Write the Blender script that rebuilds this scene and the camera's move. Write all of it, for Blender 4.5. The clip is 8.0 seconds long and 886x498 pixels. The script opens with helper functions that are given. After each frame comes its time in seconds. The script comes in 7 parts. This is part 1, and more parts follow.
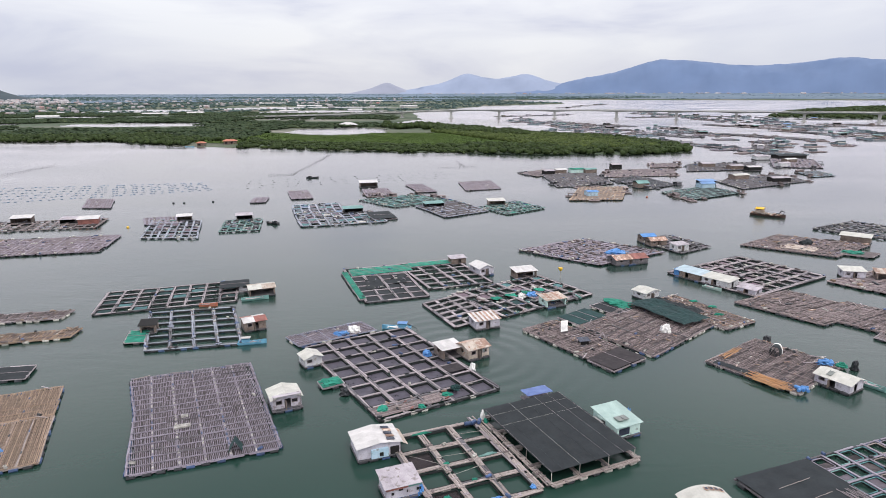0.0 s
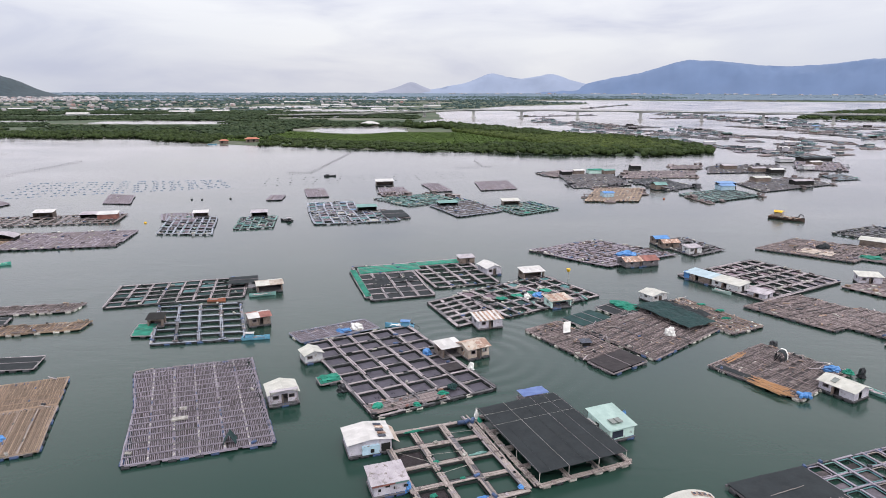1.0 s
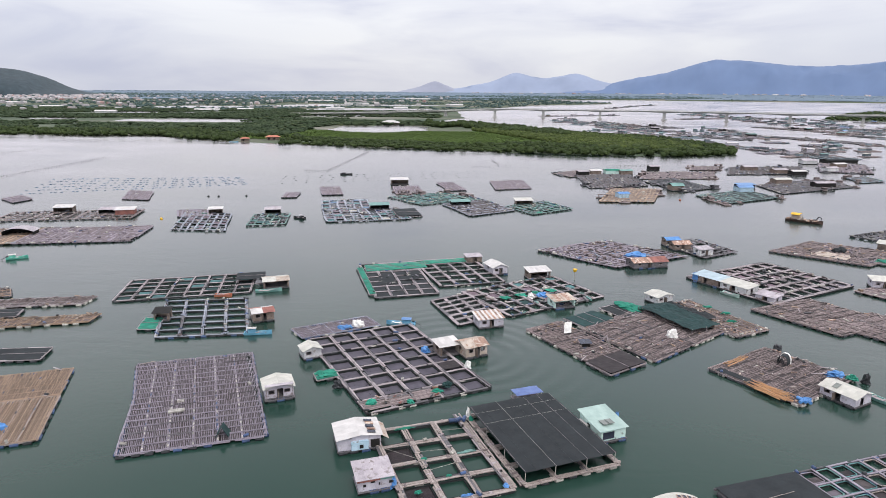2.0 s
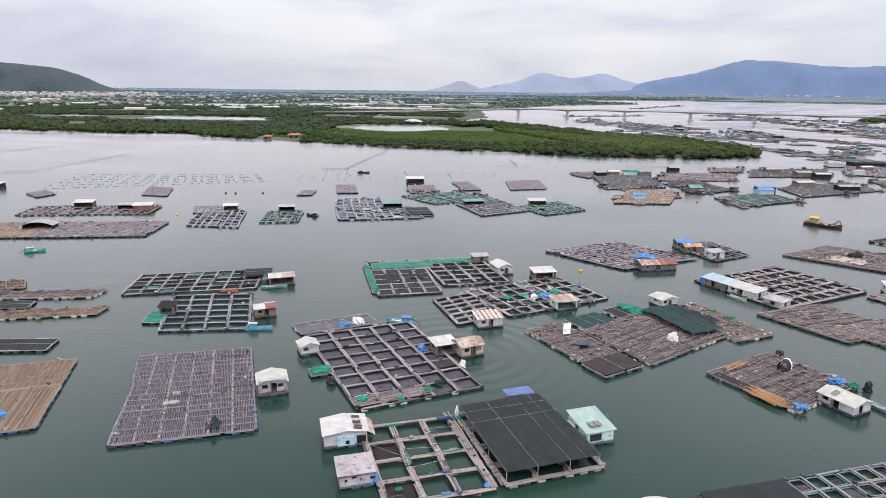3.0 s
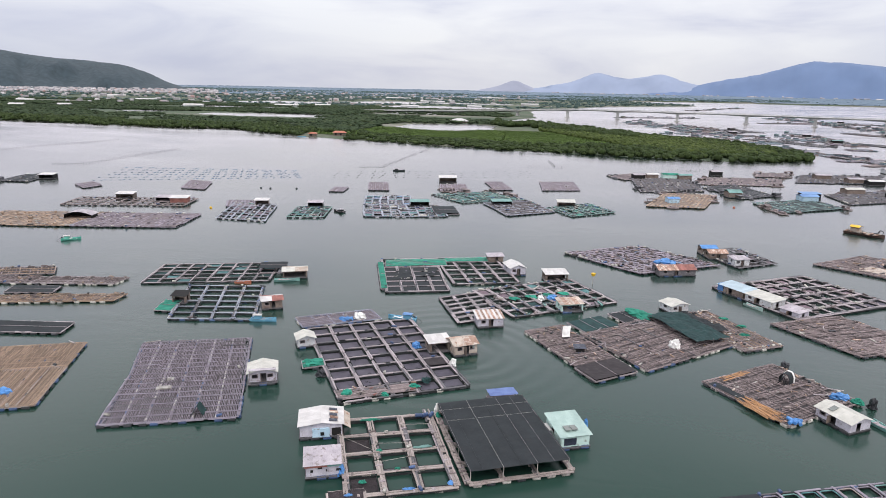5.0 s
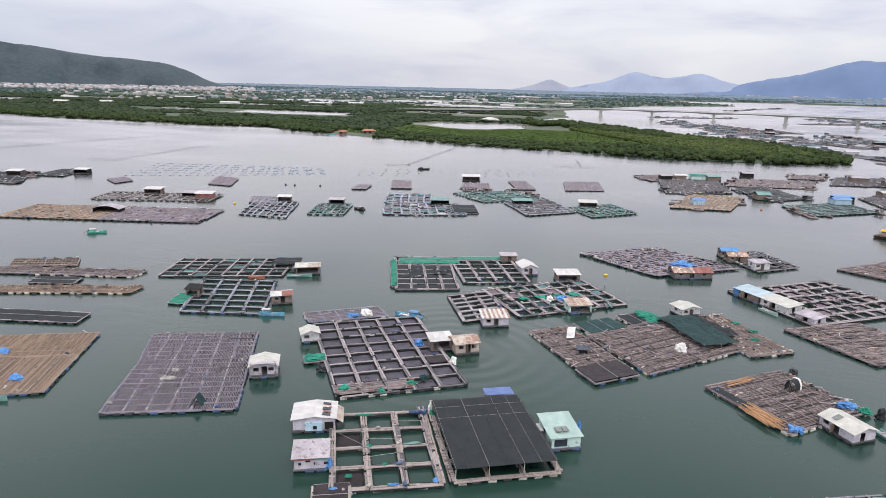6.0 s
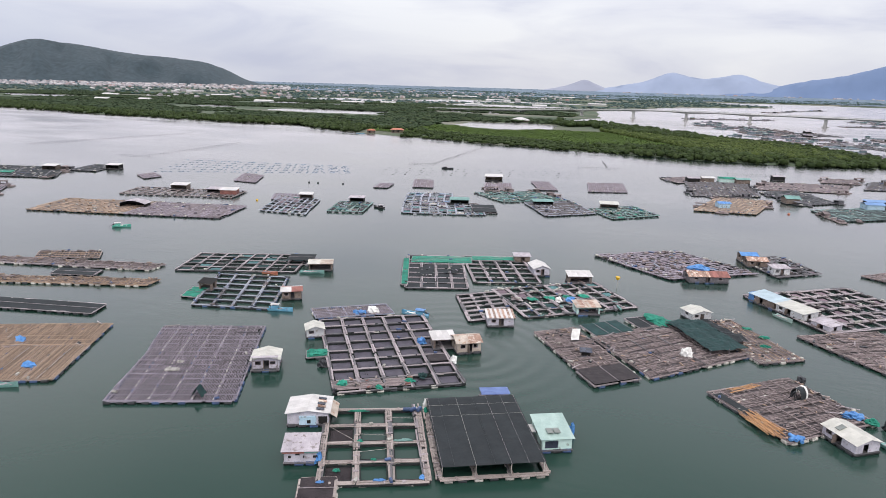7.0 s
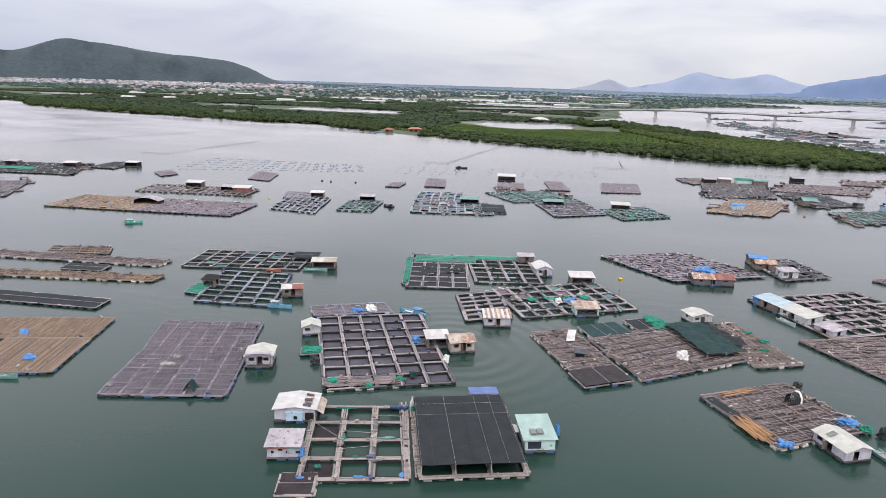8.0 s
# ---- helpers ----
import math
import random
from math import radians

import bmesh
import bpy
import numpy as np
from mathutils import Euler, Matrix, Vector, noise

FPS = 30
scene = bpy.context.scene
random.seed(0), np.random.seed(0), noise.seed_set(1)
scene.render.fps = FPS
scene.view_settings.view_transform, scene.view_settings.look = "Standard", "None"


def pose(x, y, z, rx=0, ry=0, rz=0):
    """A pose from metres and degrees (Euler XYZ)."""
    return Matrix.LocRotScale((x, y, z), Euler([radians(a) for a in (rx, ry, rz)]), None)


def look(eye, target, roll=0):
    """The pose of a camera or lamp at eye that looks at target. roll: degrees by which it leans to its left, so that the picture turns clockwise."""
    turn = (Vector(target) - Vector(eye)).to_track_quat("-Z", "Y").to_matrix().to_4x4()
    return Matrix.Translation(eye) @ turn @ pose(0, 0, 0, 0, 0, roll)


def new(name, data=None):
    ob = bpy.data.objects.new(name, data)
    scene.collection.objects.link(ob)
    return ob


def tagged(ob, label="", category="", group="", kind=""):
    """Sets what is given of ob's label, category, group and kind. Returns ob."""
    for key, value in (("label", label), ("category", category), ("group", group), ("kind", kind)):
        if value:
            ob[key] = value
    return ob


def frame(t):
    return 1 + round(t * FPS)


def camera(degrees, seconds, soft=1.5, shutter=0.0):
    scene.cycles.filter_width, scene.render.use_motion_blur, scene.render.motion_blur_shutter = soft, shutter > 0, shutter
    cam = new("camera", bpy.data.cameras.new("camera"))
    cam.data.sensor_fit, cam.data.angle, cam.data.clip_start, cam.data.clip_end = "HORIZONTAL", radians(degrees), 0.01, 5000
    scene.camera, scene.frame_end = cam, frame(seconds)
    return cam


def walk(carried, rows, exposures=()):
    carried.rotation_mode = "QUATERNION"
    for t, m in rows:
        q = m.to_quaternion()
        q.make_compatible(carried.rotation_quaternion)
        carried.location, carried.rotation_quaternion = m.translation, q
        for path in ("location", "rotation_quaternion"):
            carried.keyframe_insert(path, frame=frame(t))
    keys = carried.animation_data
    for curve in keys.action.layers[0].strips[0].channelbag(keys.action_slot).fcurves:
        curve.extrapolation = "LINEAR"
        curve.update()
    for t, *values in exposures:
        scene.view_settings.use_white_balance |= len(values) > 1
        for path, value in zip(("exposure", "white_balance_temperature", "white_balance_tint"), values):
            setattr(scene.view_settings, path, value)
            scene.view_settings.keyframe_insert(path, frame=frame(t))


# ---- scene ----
cam = camera(68.7, 8.0, soft=0.9)
PATH = [
    (0, (0.839, -0.255, 42.43), (0.795, 1.686, 41.952), -0.2),
    (0.5, (2.443, -0.284, 42.368), (2.365, 1.656, 41.89), -0.1),
    (1, (4.313, -0.287, 42.357), (4.199, 1.651, 41.878), 0.1),
    (1.5, (6.066, -0.288, 42.285), (5.919, 1.648, 41.805), 0.2),
    (3, (12.318, -0.02, 42.3), (12.062, 1.904, 41.816), 0.6),
    (3.5, (14.438, 0.155, 42.301), (14.147, 2.074, 41.817), 0.7),
    (4, (16.584, 0.407, 42.39), (16.257, 2.319, 41.904), 0.8),
    (4.5, (18.69, 0.736, 42.322), (18.326, 2.641, 41.836), 1.0),
    (6, (25.616, 2.017, 42.408), (25.111, 3.888, 41.915), 1.3),
    (6.5, (27.871, 2.508, 42.457), (27.319, 4.366, 41.962), 1.5),
    (7, (29.997, 3.048, 42.453), (29.4, 4.89, 41.957), 1.6),
    (7.5, (32.239, 3.686, 42.559), (31.594, 5.512, 42.06), 1.7),
    (8, (34.213, 4.27, 42.634), (33.553, 6.09, 42.134), 1.7),
]
walk(cam, [(t, look(eye, target, roll)) for t, eye, target, roll in PATH])

# ---- light ----
SUN_ELEVATION, SUN_ROTATION = radians(58), radians(150)
world = bpy.data.worlds.new("overcast_sky")
scene.world = world
world.use_nodes = True
wn, wl = world.node_tree.nodes, world.node_tree.links
wn.clear()
w_out = wn.new("ShaderNodeOutputWorld")
w_bg = wn.new("ShaderNodeBackground")
w_sky = wn.new("ShaderNodeTexSky")
w_sky.sky_type = "NISHITA"
w_sky.sun_disc = False
w_sky.sun_elevation, w_sky.sun_rotation = SUN_ELEVATION, SUN_ROTATION
w_sky.air_density, w_sky.dust_density = 1.0, 2.0
w_dim = wn.new("ShaderNodeVectorMath")
w_dim.operation = "SCALE"
w_dim.inputs[3].default_value = 0.10
w_tc = wn.new("ShaderNodeTexCoord")
w_map = wn.new("ShaderNodeMapping")
w_map.inputs["Scale"].default_value = (1.0, 1.0, 4.6)
w_map.inputs["Location"].default_value = (0.35, 0.2, 0.1)
w_n1 = wn.new("ShaderNodeTexNoise")
w_n1.inputs["Scale"].default_value, w_n1.inputs["Detail"].default_value = 3.1, 6
w_n1.inputs["Roughness"].default_value, w_n1.inputs["Distortion"].default_value = 0.5, 0.5
w_ramp = wn.new("ShaderNodeValToRGB")
w_ramp.color_ramp.elements[0].position, w_ramp.color_ramp.elements[0].color = 0.33, (0.585, 0.60, 0.735, 1)
w_ramp.color_ramp.elements[1].position, w_ramp.color_ramp.elements[1].color = 0.62, (0.87, 0.872, 0.91, 1)
w_mid = w_ramp.color_ramp.elements.new(0.47)
w_mid.color = (0.76, 0.765, 0.84, 1)
w_mix = wn.new("ShaderNodeMixRGB")
w_mix.inputs[0].default_value = 0.88
wl.new(w_tc.outputs["Generated"], w_map.inputs["Vector"])
wl.new(w_map.outputs[0], w_n1.inputs["Vector"])
wl.new(w_n1.outputs[0], w_ramp.inputs[0])
wl.new(w_sky.outputs[0], w_dim.inputs[0])
wl.new(w_dim.outputs[0], w_mix.inputs[1])
w_sep = wn.new("ShaderNodeSeparateXYZ")
# thin blue-grey rain haze low over the horizon, broken by brighter gaps
w_n2, w_low, w_gap, w_veil = wn.new("ShaderNodeTexNoise"), wn.new("ShaderNodeMapRange"), wn.new("ShaderNodeMapRange"), wn.new("ShaderNodeMath")
w_n2.inputs["Scale"].default_value, w_n2.inputs["Detail"].default_value = 2.3, 3
w_low.inputs["From Min"].default_value, w_low.inputs["From Max"].default_value = 0.02, 0.125
w_low.inputs["To Min"].default_value, w_low.inputs["To Max"].default_value = 0.85, 0.0
w_gap.inputs["From Min"].default_value, w_gap.inputs["From Max"].default_value = 0.34, 0.56
w_veil.operation = "MULTIPLY"
w_tint = wn.new("ShaderNodeMixRGB")
w_tint.inputs[2].default_value = (0.57, 0.61, 0.76, 1)
wl.new(w_tc.outputs["Generated"], w_n2.inputs["Vector"])
wl.new(w_sep.outputs[2], w_low.inputs[0])
wl.new(w_n2.outputs[0], w_gap.inputs[0])
wl.new(w_low.outputs[0], w_veil.inputs[0])
wl.new(w_gap.outputs[0], w_veil.inputs[1])
w_sq, w_side, w_both = wn.new("ShaderNodeMath"), wn.new("ShaderNodeMapRange"), wn.new("ShaderNodeMath")
w_sq.operation = w_both.operation = "MULTIPLY"
w_east = wn.new("ShaderNodeMath")
w_east.inputs[1].default_value = 0.22
wl.new(w_sep.outputs[0], w_east.inputs[0])
wl.new(w_sep.outputs[0], w_sq.inputs[0])
wl.new(w_east.outputs[0], w_sq.inputs[1])
w_side.inputs["From Min"].default_value, w_side.inputs["From Max"].default_value = 0.03, 0.40
w_side.inputs["To Min"].default_value, w_side.inputs["To Max"].default_value = 0.35, 1.25
wl.new(w_sq.outputs[0], w_side.inputs[0])
wl.new(w_veil.outputs[0], w_both.inputs[0])
wl.new(w_side.outputs[0], w_both.inputs[1])
wl.new(w_both.outputs[0], w_tint.inputs[0])
wl.new(w_ramp.outputs[0], w_tint.inputs[1])
wl.new(w_tint.outputs[0], w_mix.inputs[2])
w_up = wn.new("ShaderNodeMapRange")
w_up.inputs["To Min"].default_value, w_up.inputs["To Max"].default_value = 1.02, 2.15
wl.new(w_tc.outputs["Generated"], w_sep.inputs[0])
wl.new(w_sep.outputs[2], w_up.inputs[0])
wl.new(w_up.outputs[0], w_bg.inputs["Strength"])
wl.new(w_mix.outputs[0], w_bg.inputs["Color"])
wl.new(w_bg.outputs[0], w_out.inputs[0])

sun = new("sun", bpy.data.lights.new("sun", "SUN"))
sun.data.energy, sun.data.angle, sun.data.color = 1.5, radians(24), (1.0, 0.96, 0.9)
sun.matrix_world = look((0, 0, 500), (0 - math.sin(SUN_ROTATION), 0 - math.cos(SUN_ROTATION), 500 - math.tan(SUN_ELEVATION)))
scene.view_settings.exposure = 0.0

# ---- materials ----


def rgb(r, g, b):
    return tuple(((c / 255 + 0.055) / 1.055) ** 2.4 if c > 10 else c / 255 / 12.92 for c in (r, g, b)) + (1,)


def surface(name, low, high, scale=1.0, rough=0.8, bump=0.3, spread=0.25, island=False, metal=0.0, stain=None, stain_at=0.62, stretch=(1, 1, 1), alpha=1.0, ior=None):
    """A worn surface: two colours mixed by two sizes of noise, stains, bump, and a brightness of its own for each piece."""
    m = bpy.data.materials.new(name)
    m.use_nodes = True
    n, l = m.node_tree.nodes, m.node_tree.links
    b = n["Principled BSDF"]
    tc, mp = n.new("ShaderNodeTexCoord"), n.new("ShaderNodeMapping")
    mp.inputs["Scale"].default_value = stretch
    l.new(tc.outputs["Object"], mp.inputs["Vector"])
    if island:
        rnd = n.new("ShaderNodeNewGeometry").outputs["Random Per Island"]
    else:
        rnd = n.new("ShaderNodeObjectInfo").outputs["Random"]
    shift = n.new("ShaderNodeVectorMath")
    shift.operation = "MULTIPLY_ADD"
    comb = n.new("ShaderNodeCombineXYZ")
    for i in range(3):
        l.new(rnd, comb.inputs[i])
    shift.inputs[1].default_value = (37, 53, 71)
    l.new(comb.outputs[0], shift.inputs[0])
    l.new(mp.outputs[0], shift.inputs[2])
    n1, n2 = n.new("ShaderNodeTexNoise"), n.new("ShaderNodeTexNoise")
    n1.inputs["Scale"].default_value, n1.inputs["Detail"].default_value = scale, 4
    n2.inputs["Scale"].default_value, n2.inputs["Detail"].default_value = scale * 9, 3
    l.new(shift.outputs[0], n1.inputs["Vector"])
    l.new(shift.outputs[0], n2.inputs["Vector"])
    add = n.new("ShaderNodeMath")
    add.operation = "MULTIPLY_ADD"
    add.inputs[1].default_value = 0.45
    l.new(n2.outputs[0], add.inputs[0])
    l.new(n1.outputs[0], add.inputs[2])
    ramp = n.new("ShaderNodeValToRGB")
    ramp.color_ramp.elements[0].position, ramp.color_ramp.elements[0].color = 0.5, low
    ramp.color_ramp.elements[1].position, ramp.color_ramp.elements[1].color = 0.95, high
    l.new(add.outputs[0], ramp.inputs[0])
    col = ramp.outputs[0]
    if stain:
        n3 = n.new("ShaderNodeTexNoise")
        n3.inputs["Scale"].default_value, n3.inputs["Detail"].default_value = scale * 2.2, 5
        l.new(shift.outputs[0], n3.inputs["Vector"])
        r3 = n.new("ShaderNodeValToRGB")
        r3.color_ramp.elements[0].position, r3.color_ramp.elements[1].position = stain_at - 0.06, stain_at + 0.1
        l.new(n3.outputs[0], r3.inputs[0])
        mx = n.new("ShaderNodeMixRGB")
        mx.inputs[2].default_value = stain
        l.new(r3.outputs[0], mx.inputs[0])
        l.new(col, mx.inputs[1])
        col = mx.outputs[0]
    if spread:
        hsv = n.new("ShaderNodeHueSaturation")
        mr = n.new("ShaderNodeMapRange")
        mr.inputs["To Min"].default_value, mr.inputs["To Max"].default_value = 1 - spread, 1 + spread
        l.new(rnd, mr.inputs[0])
        l.new(mr.outputs[0], hsv.inputs["Value"])
        l.new(col, hsv.inputs["Color"])
        col = hsv.outputs[0]
    l.new(col, b.inputs["Base Color"])
    b.inputs["Roughness"].default_value, b.inputs["Metallic"].default_value = rough, metal
    b.inputs["Alpha"].default_value = alpha
    if ior:
        b.inputs["IOR"].default_value = ior
    if bump:
        bp = n.new("ShaderNodeBump")
        bp.inputs["Strength"].default_value, bp.inputs["Distance"].default_value = bump, 0.05
        l.new(n2.outputs[0], bp.inputs["Height"])
        l.new(bp.outputs[0], b.inputs["Normal"])
    return m


PALE_WOOD = surface("bleached_planks", rgb(106, 96, 92), rgb(180, 168, 162), 2, 0.85, 0.4, 0.22, stain=rgb(80, 70, 62), stretch=(1, 6, 6))
GREY_WOOD = surface("grey_planks", rgb(108, 100, 102), rgb(176, 165, 167), 2, 0.85, 0.4, 0.3, stain=rgb(70, 60, 56), stretch=(1, 6, 6))
BROWN_WOOD = surface("brown_planks", rgb(96, 85, 85), rgb(150, 136, 134), 2, 0.85, 0.4, 0.35, stain=rgb(58, 46, 42), stretch=(1, 6, 6))
DARK_WOOD = surface("wet_dark_planks", rgb(58, 56, 60), rgb(112, 108, 110), 2, 0.7, 0.4, 0.3, stretch=(1, 6, 6))
SLATE_WOOD = surface("slate_blue_planks", rgb(92, 95, 106), rgb(160, 163, 172), 2, 0.7, 0.4, 0.3, stretch=(1, 6, 6))
MAUVE_POLE = surface("weathered_mauve_poles", rgb(98, 92, 102), rgb(158, 150, 160), 2, 0.8, 0.3, 0.2, stretch=(1, 5, 5))
BLUE_POLE = surface("faded_blue_poles", rgb(102, 108, 126), rgb(160, 163, 176), 2, 0.6, 0.3, 0.3, stretch=(1, 5, 5))
TAN_POLE = surface("tan_bamboo", rgb(124, 104, 88), rgb(168, 144, 124), 2, 0.7, 0.3, 0.28, stretch=(1, 5, 5))
BAMBOO = surface("yellow_bamboo", rgb(146, 106, 70), rgb(190, 146, 104), 2, 0.6, 0.3, 0.25, stretch=(1, 5, 5))
GREEN_WOOD = surface("green_tinged_planks", rgb(60, 90, 86), rgb(126, 150, 144), 2, 0.8, 0.3, 0.35, stretch=(1, 6, 6))
STUFF_MAUVE = surface("mauve_slats", rgb(90, 82, 90), rgb(152, 142, 150), 2, 0.8, 0.3, 0.25, island=True)
STUFF_BROWN = surface("brown_slats", rgb(90, 80, 80), rgb(146, 132, 130), 2, 0.85, 0.3, 0.45, island=True)
STUFF_TAN = surface("tan_slats", rgb(118, 99, 84), rgb(162, 139, 119), 2, 0.75, 0.3, 0.35, island=True)
STUFF_DARK = surface("dark_slats", rgb(54, 54, 58), rgb(116, 114, 118), 2, 0.8, 0.3, 0.45, island=True)
STUFF_SLATE = surface("slate_slats", rgb(68, 80, 88), rgb(140, 154, 160), 2, 0.75, 0.3, 0.45, island=True)
STUFF_GREEN = surface("green_slats", rgb(60, 88, 86), rgb(128, 148, 144), 2, 0.75, 0.3, 0.5, island=True)
BLUE_DRUM = surface("blue_plastic", rgb(38, 56, 92), rgb(70, 92, 130), 1.5, 0.4, 0.1, 0.35, stain=rgb(60, 60, 58))
DARK_DRUM = surface("dark_plastic", rgb(20, 22, 26), rgb(52, 54, 58), 1.5, 0.5, 0.2, 0.4)
WHITE_FLOAT = surface("dirty_foam", rgb(122, 118, 112), rgb(196, 192, 184), 1.5, 0.8, 0.3, 0.25, stain=rgb(92, 84, 74))
BLACK_NET = surface("black_shade_net", rgb(26, 31, 34), rgb(42, 47, 50), 0.5, 0.95, 0.35, 0.1, stain=rgb(40, 43, 45), stain_at=0.6)
CELL_NET = surface("sunken_net", rgb(70, 66, 76), rgb(95, 90, 101), 0.7, 0.6, 0.0, 0.1, alpha=0.72)
# near-black: hung nets plus the shade painted under walkways and floors
HUNG_NET_SHADE = surface("dark_net_and_gap_shade", rgb(16, 19, 20), rgb(38, 42, 42), 0.7, 0.9, 0.2, 0.2)
BROWN_NET = surface("brown_net", rgb(36, 31, 34), rgb(62, 54, 56), 0.7, 0.95, 0.3, 0.2, alpha=0.8)
DARK_DECK = surface("dark_brown_deck", rgb(62, 57, 59), rgb(96, 88, 88), 1.2, 0.9, 0.5, 0.18, stain=rgb(54, 50, 52), stain_at=0.58)
LILAC_DECK = surface("lilac_grey_bed", rgb(80, 73, 80), rgb(108, 100, 108), 1.2, 0.9, 0.5, 0.1)
DARK_NET = surface("dark_brown_net", rgb(38, 34, 36), rgb(60, 54, 56), 0.7, 0.95, 0.4, 0.1, stain=rgb(70, 62, 62), stain_at=0.64)
TRAY_DECK = surface("mauve_grey_deck", rgb(84, 76, 76), rgb(122, 111, 109), 1.2, 0.9, 0.5, 0.18, stain=rgb(74, 66, 64), stain_at=0.6)
TAN_DECK = surface("tan_board_deck", rgb(104, 90, 80), rgb(142, 126, 113), 0.8, 0.9, 0.4, 0.12, stain=rgb(84, 74, 70), stain_at=0.56, stretch=(0.4, 3, 1))
MAUVE_DECK = surface("mauve_board_deck", rgb(92, 82, 85), rgb(130, 118, 119), 0.8, 0.9, 0.4, 0.12, stain=rgb(72, 64, 68), stain_at=0.56, stretch=(0.4, 3, 1))
TEAL_NET = surface("faded_teal_net", rgb(52, 92, 94), rgb(96, 138, 138), 0.8, 0.9, 0.3, 0.2, stain=rgb(52, 66, 72))
MAUVE_NET = surface("faded_mauve_net", rgb(88, 74, 82), rgb(126, 108, 116), 0.8, 0.9, 0.3, 0.2, stain=rgb(66, 60, 66))
BLUE_NET = surface("faded_blue_net", rgb(70, 92, 120), rgb(108, 134, 160), 0.8, 0.9, 0.3, 0.2)
GREEN_NET = surface("green_net", rgb(14, 102, 84), rgb(44, 142, 118), 0.8, 0.9, 0.4, 0.2, stain=rgb(16, 70, 62))
DARK_GREEN_NET = surface("dark_green_shade_net", rgb(20, 44, 45), rgb(36, 66, 65), 0.8, 0.95, 0.3, 0.1)
BLUE_TARP = surface("blue_tarpaulin", rgb(48, 102, 162), rgb(92, 146, 200), 1.0, 0.45, 0.4, 0.15)
PALE_BLUE = surface("faded_blue_sheet", rgb(66, 84, 134), rgb(98, 118, 164), 0.8, 0.5, 0.2, 0.1)
WHITE_CLOTH = surface("white_cloth", rgb(206, 204, 200), rgb(240, 238, 234), 1.2, 0.85, 0.4, 0.08)
WHITE_ROOF = surface("white_metal_roof", rgb(174, 170, 167), rgb(206, 202, 199), 0.7, 0.5, 0.1, 0.03)
CREAM_ROOF = surface("cream_metal_roof", rgb(166, 164, 155), rgb(198, 195, 186), 0.7, 0.5, 0.1, 0.03)
MINT_ROOF = surface("mint_metal_roof", rgb(138, 160, 153), rgb(166, 186, 178), 0.7, 0.45, 0.1, 0.05)
TEAL_ROOF = surface("teal_metal_roof", rgb(82, 120, 115), rgb(116, 154, 147), 0.7, 0.5, 0.1, 0.08)
BLUE_ROOF = surface("blue_metal_roof", rgb(80, 118, 168), rgb(120, 156, 198), 0.7, 0.5, 0.1, 0.1)
AQUA_ROOF = surface("pale_aqua_metal_roof", rgb(146, 164, 172), rgb(174, 190, 197), 0.7, 0.5, 0.1, 0.05)
GREY_ROOF = surface("grey_fibre_roof", rgb(146, 139, 144), rgb(182, 174, 179), 0.7, 0.8, 0.2, 0.1, stain=rgb(110, 100, 96))
RUST_ROOF = surface("rusty_metal_roof", rgb(128, 96, 80), rgb(172, 142, 126), 0.8, 0.75, 0.3, 0.3, stain=rgb(206, 196, 184), stain_at=0.58)
TAN_ROOF = surface("rust_stained_roof", rgb(152, 138, 126), rgb(190, 178, 166), 0.8, 0.75, 0.2, 0.15, stain=rgb(140, 100, 74))
RED_ROOF = surface("dark_red_roof", rgb(112, 70, 64), rgb(154, 102, 92), 0.8, 0.75, 0.2, 0.2)
WHITE_WALL = surface("white_sheet_wall", rgb(168, 168, 172), rgb(214, 214, 214), 0.9, 0.6, 0.1, 0.08, stain=rgb(140, 132, 122), stain_at=0.63)
LILAC_WALL = surface("pale_lilac_wall", rgb(158, 154, 164), rgb(200, 196, 204), 0.9, 0.6, 0.1, 0.08, stain=rgb(130, 120, 118), stain_at=0.63)
MINT_WALL = surface("mint_wall", rgb(174, 202, 194), rgb(202, 224, 216), 0.9, 0.6, 0.1, 0.08, stain=rgb(120, 130, 120))
BLUE_WALL = surface("pale_blue_wall", rgb(150, 180, 198), rgb(188, 210, 222), 0.9, 0.6, 0.1, 0.08, stain=rgb(120, 116, 112))
TIMBER_WALL = surface("timber_wall", rgb(88, 76, 70), rgb(140, 126, 116), 0.9, 0.85, 0.3, 0.2, stain=rgb(80, 62, 54))
# near-black colour that paints the shade inside openings and open huts
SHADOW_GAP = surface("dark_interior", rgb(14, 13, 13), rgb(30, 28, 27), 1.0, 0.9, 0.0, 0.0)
SKYLIGHT = surface("dusty_skylight", rgb(98, 102, 98), rgb(128, 132, 126), 1.0, 0.3, 0.0, 0.0)
PANEL_GLASS = surface("solar_glass", rgb(36, 40, 52), rgb(58, 62, 76), 1.0, 0.2, 0.0, 0.0)
POLE_METAL = surface("grey_pole", rgb(140, 136, 130), rgb(190, 186, 180), 2.0, 0.6, 0.1, 0.15)
YELLOW = surface("yellow_paint", rgb(196, 150, 20), rgb(230, 190, 50), 1.0, 0.5, 0.1, 0.05, stain=rgb(120, 84, 40))
HULL_BLUE = surface("blue_boat_paint", rgb(66, 124, 158), rgb(120, 174, 196), 0.8, 0.45, 0.1, 0.1)
HULL_TEAL = surface("teal_boat_paint", rgb(64, 150, 132), rgb(104, 184, 164), 0.8, 0.45, 0.1, 0.1)
HULL_RUST = surface("rusty_hull", rgb(50, 38, 34), rgb(86, 66, 58), 0.8, 0.8, 0.2, 0.1)
ORANGE = surface("orange_paint", rgb(150, 82, 60), rgb(186, 118, 92), 0.8, 0.6, 0.1, 0.1)
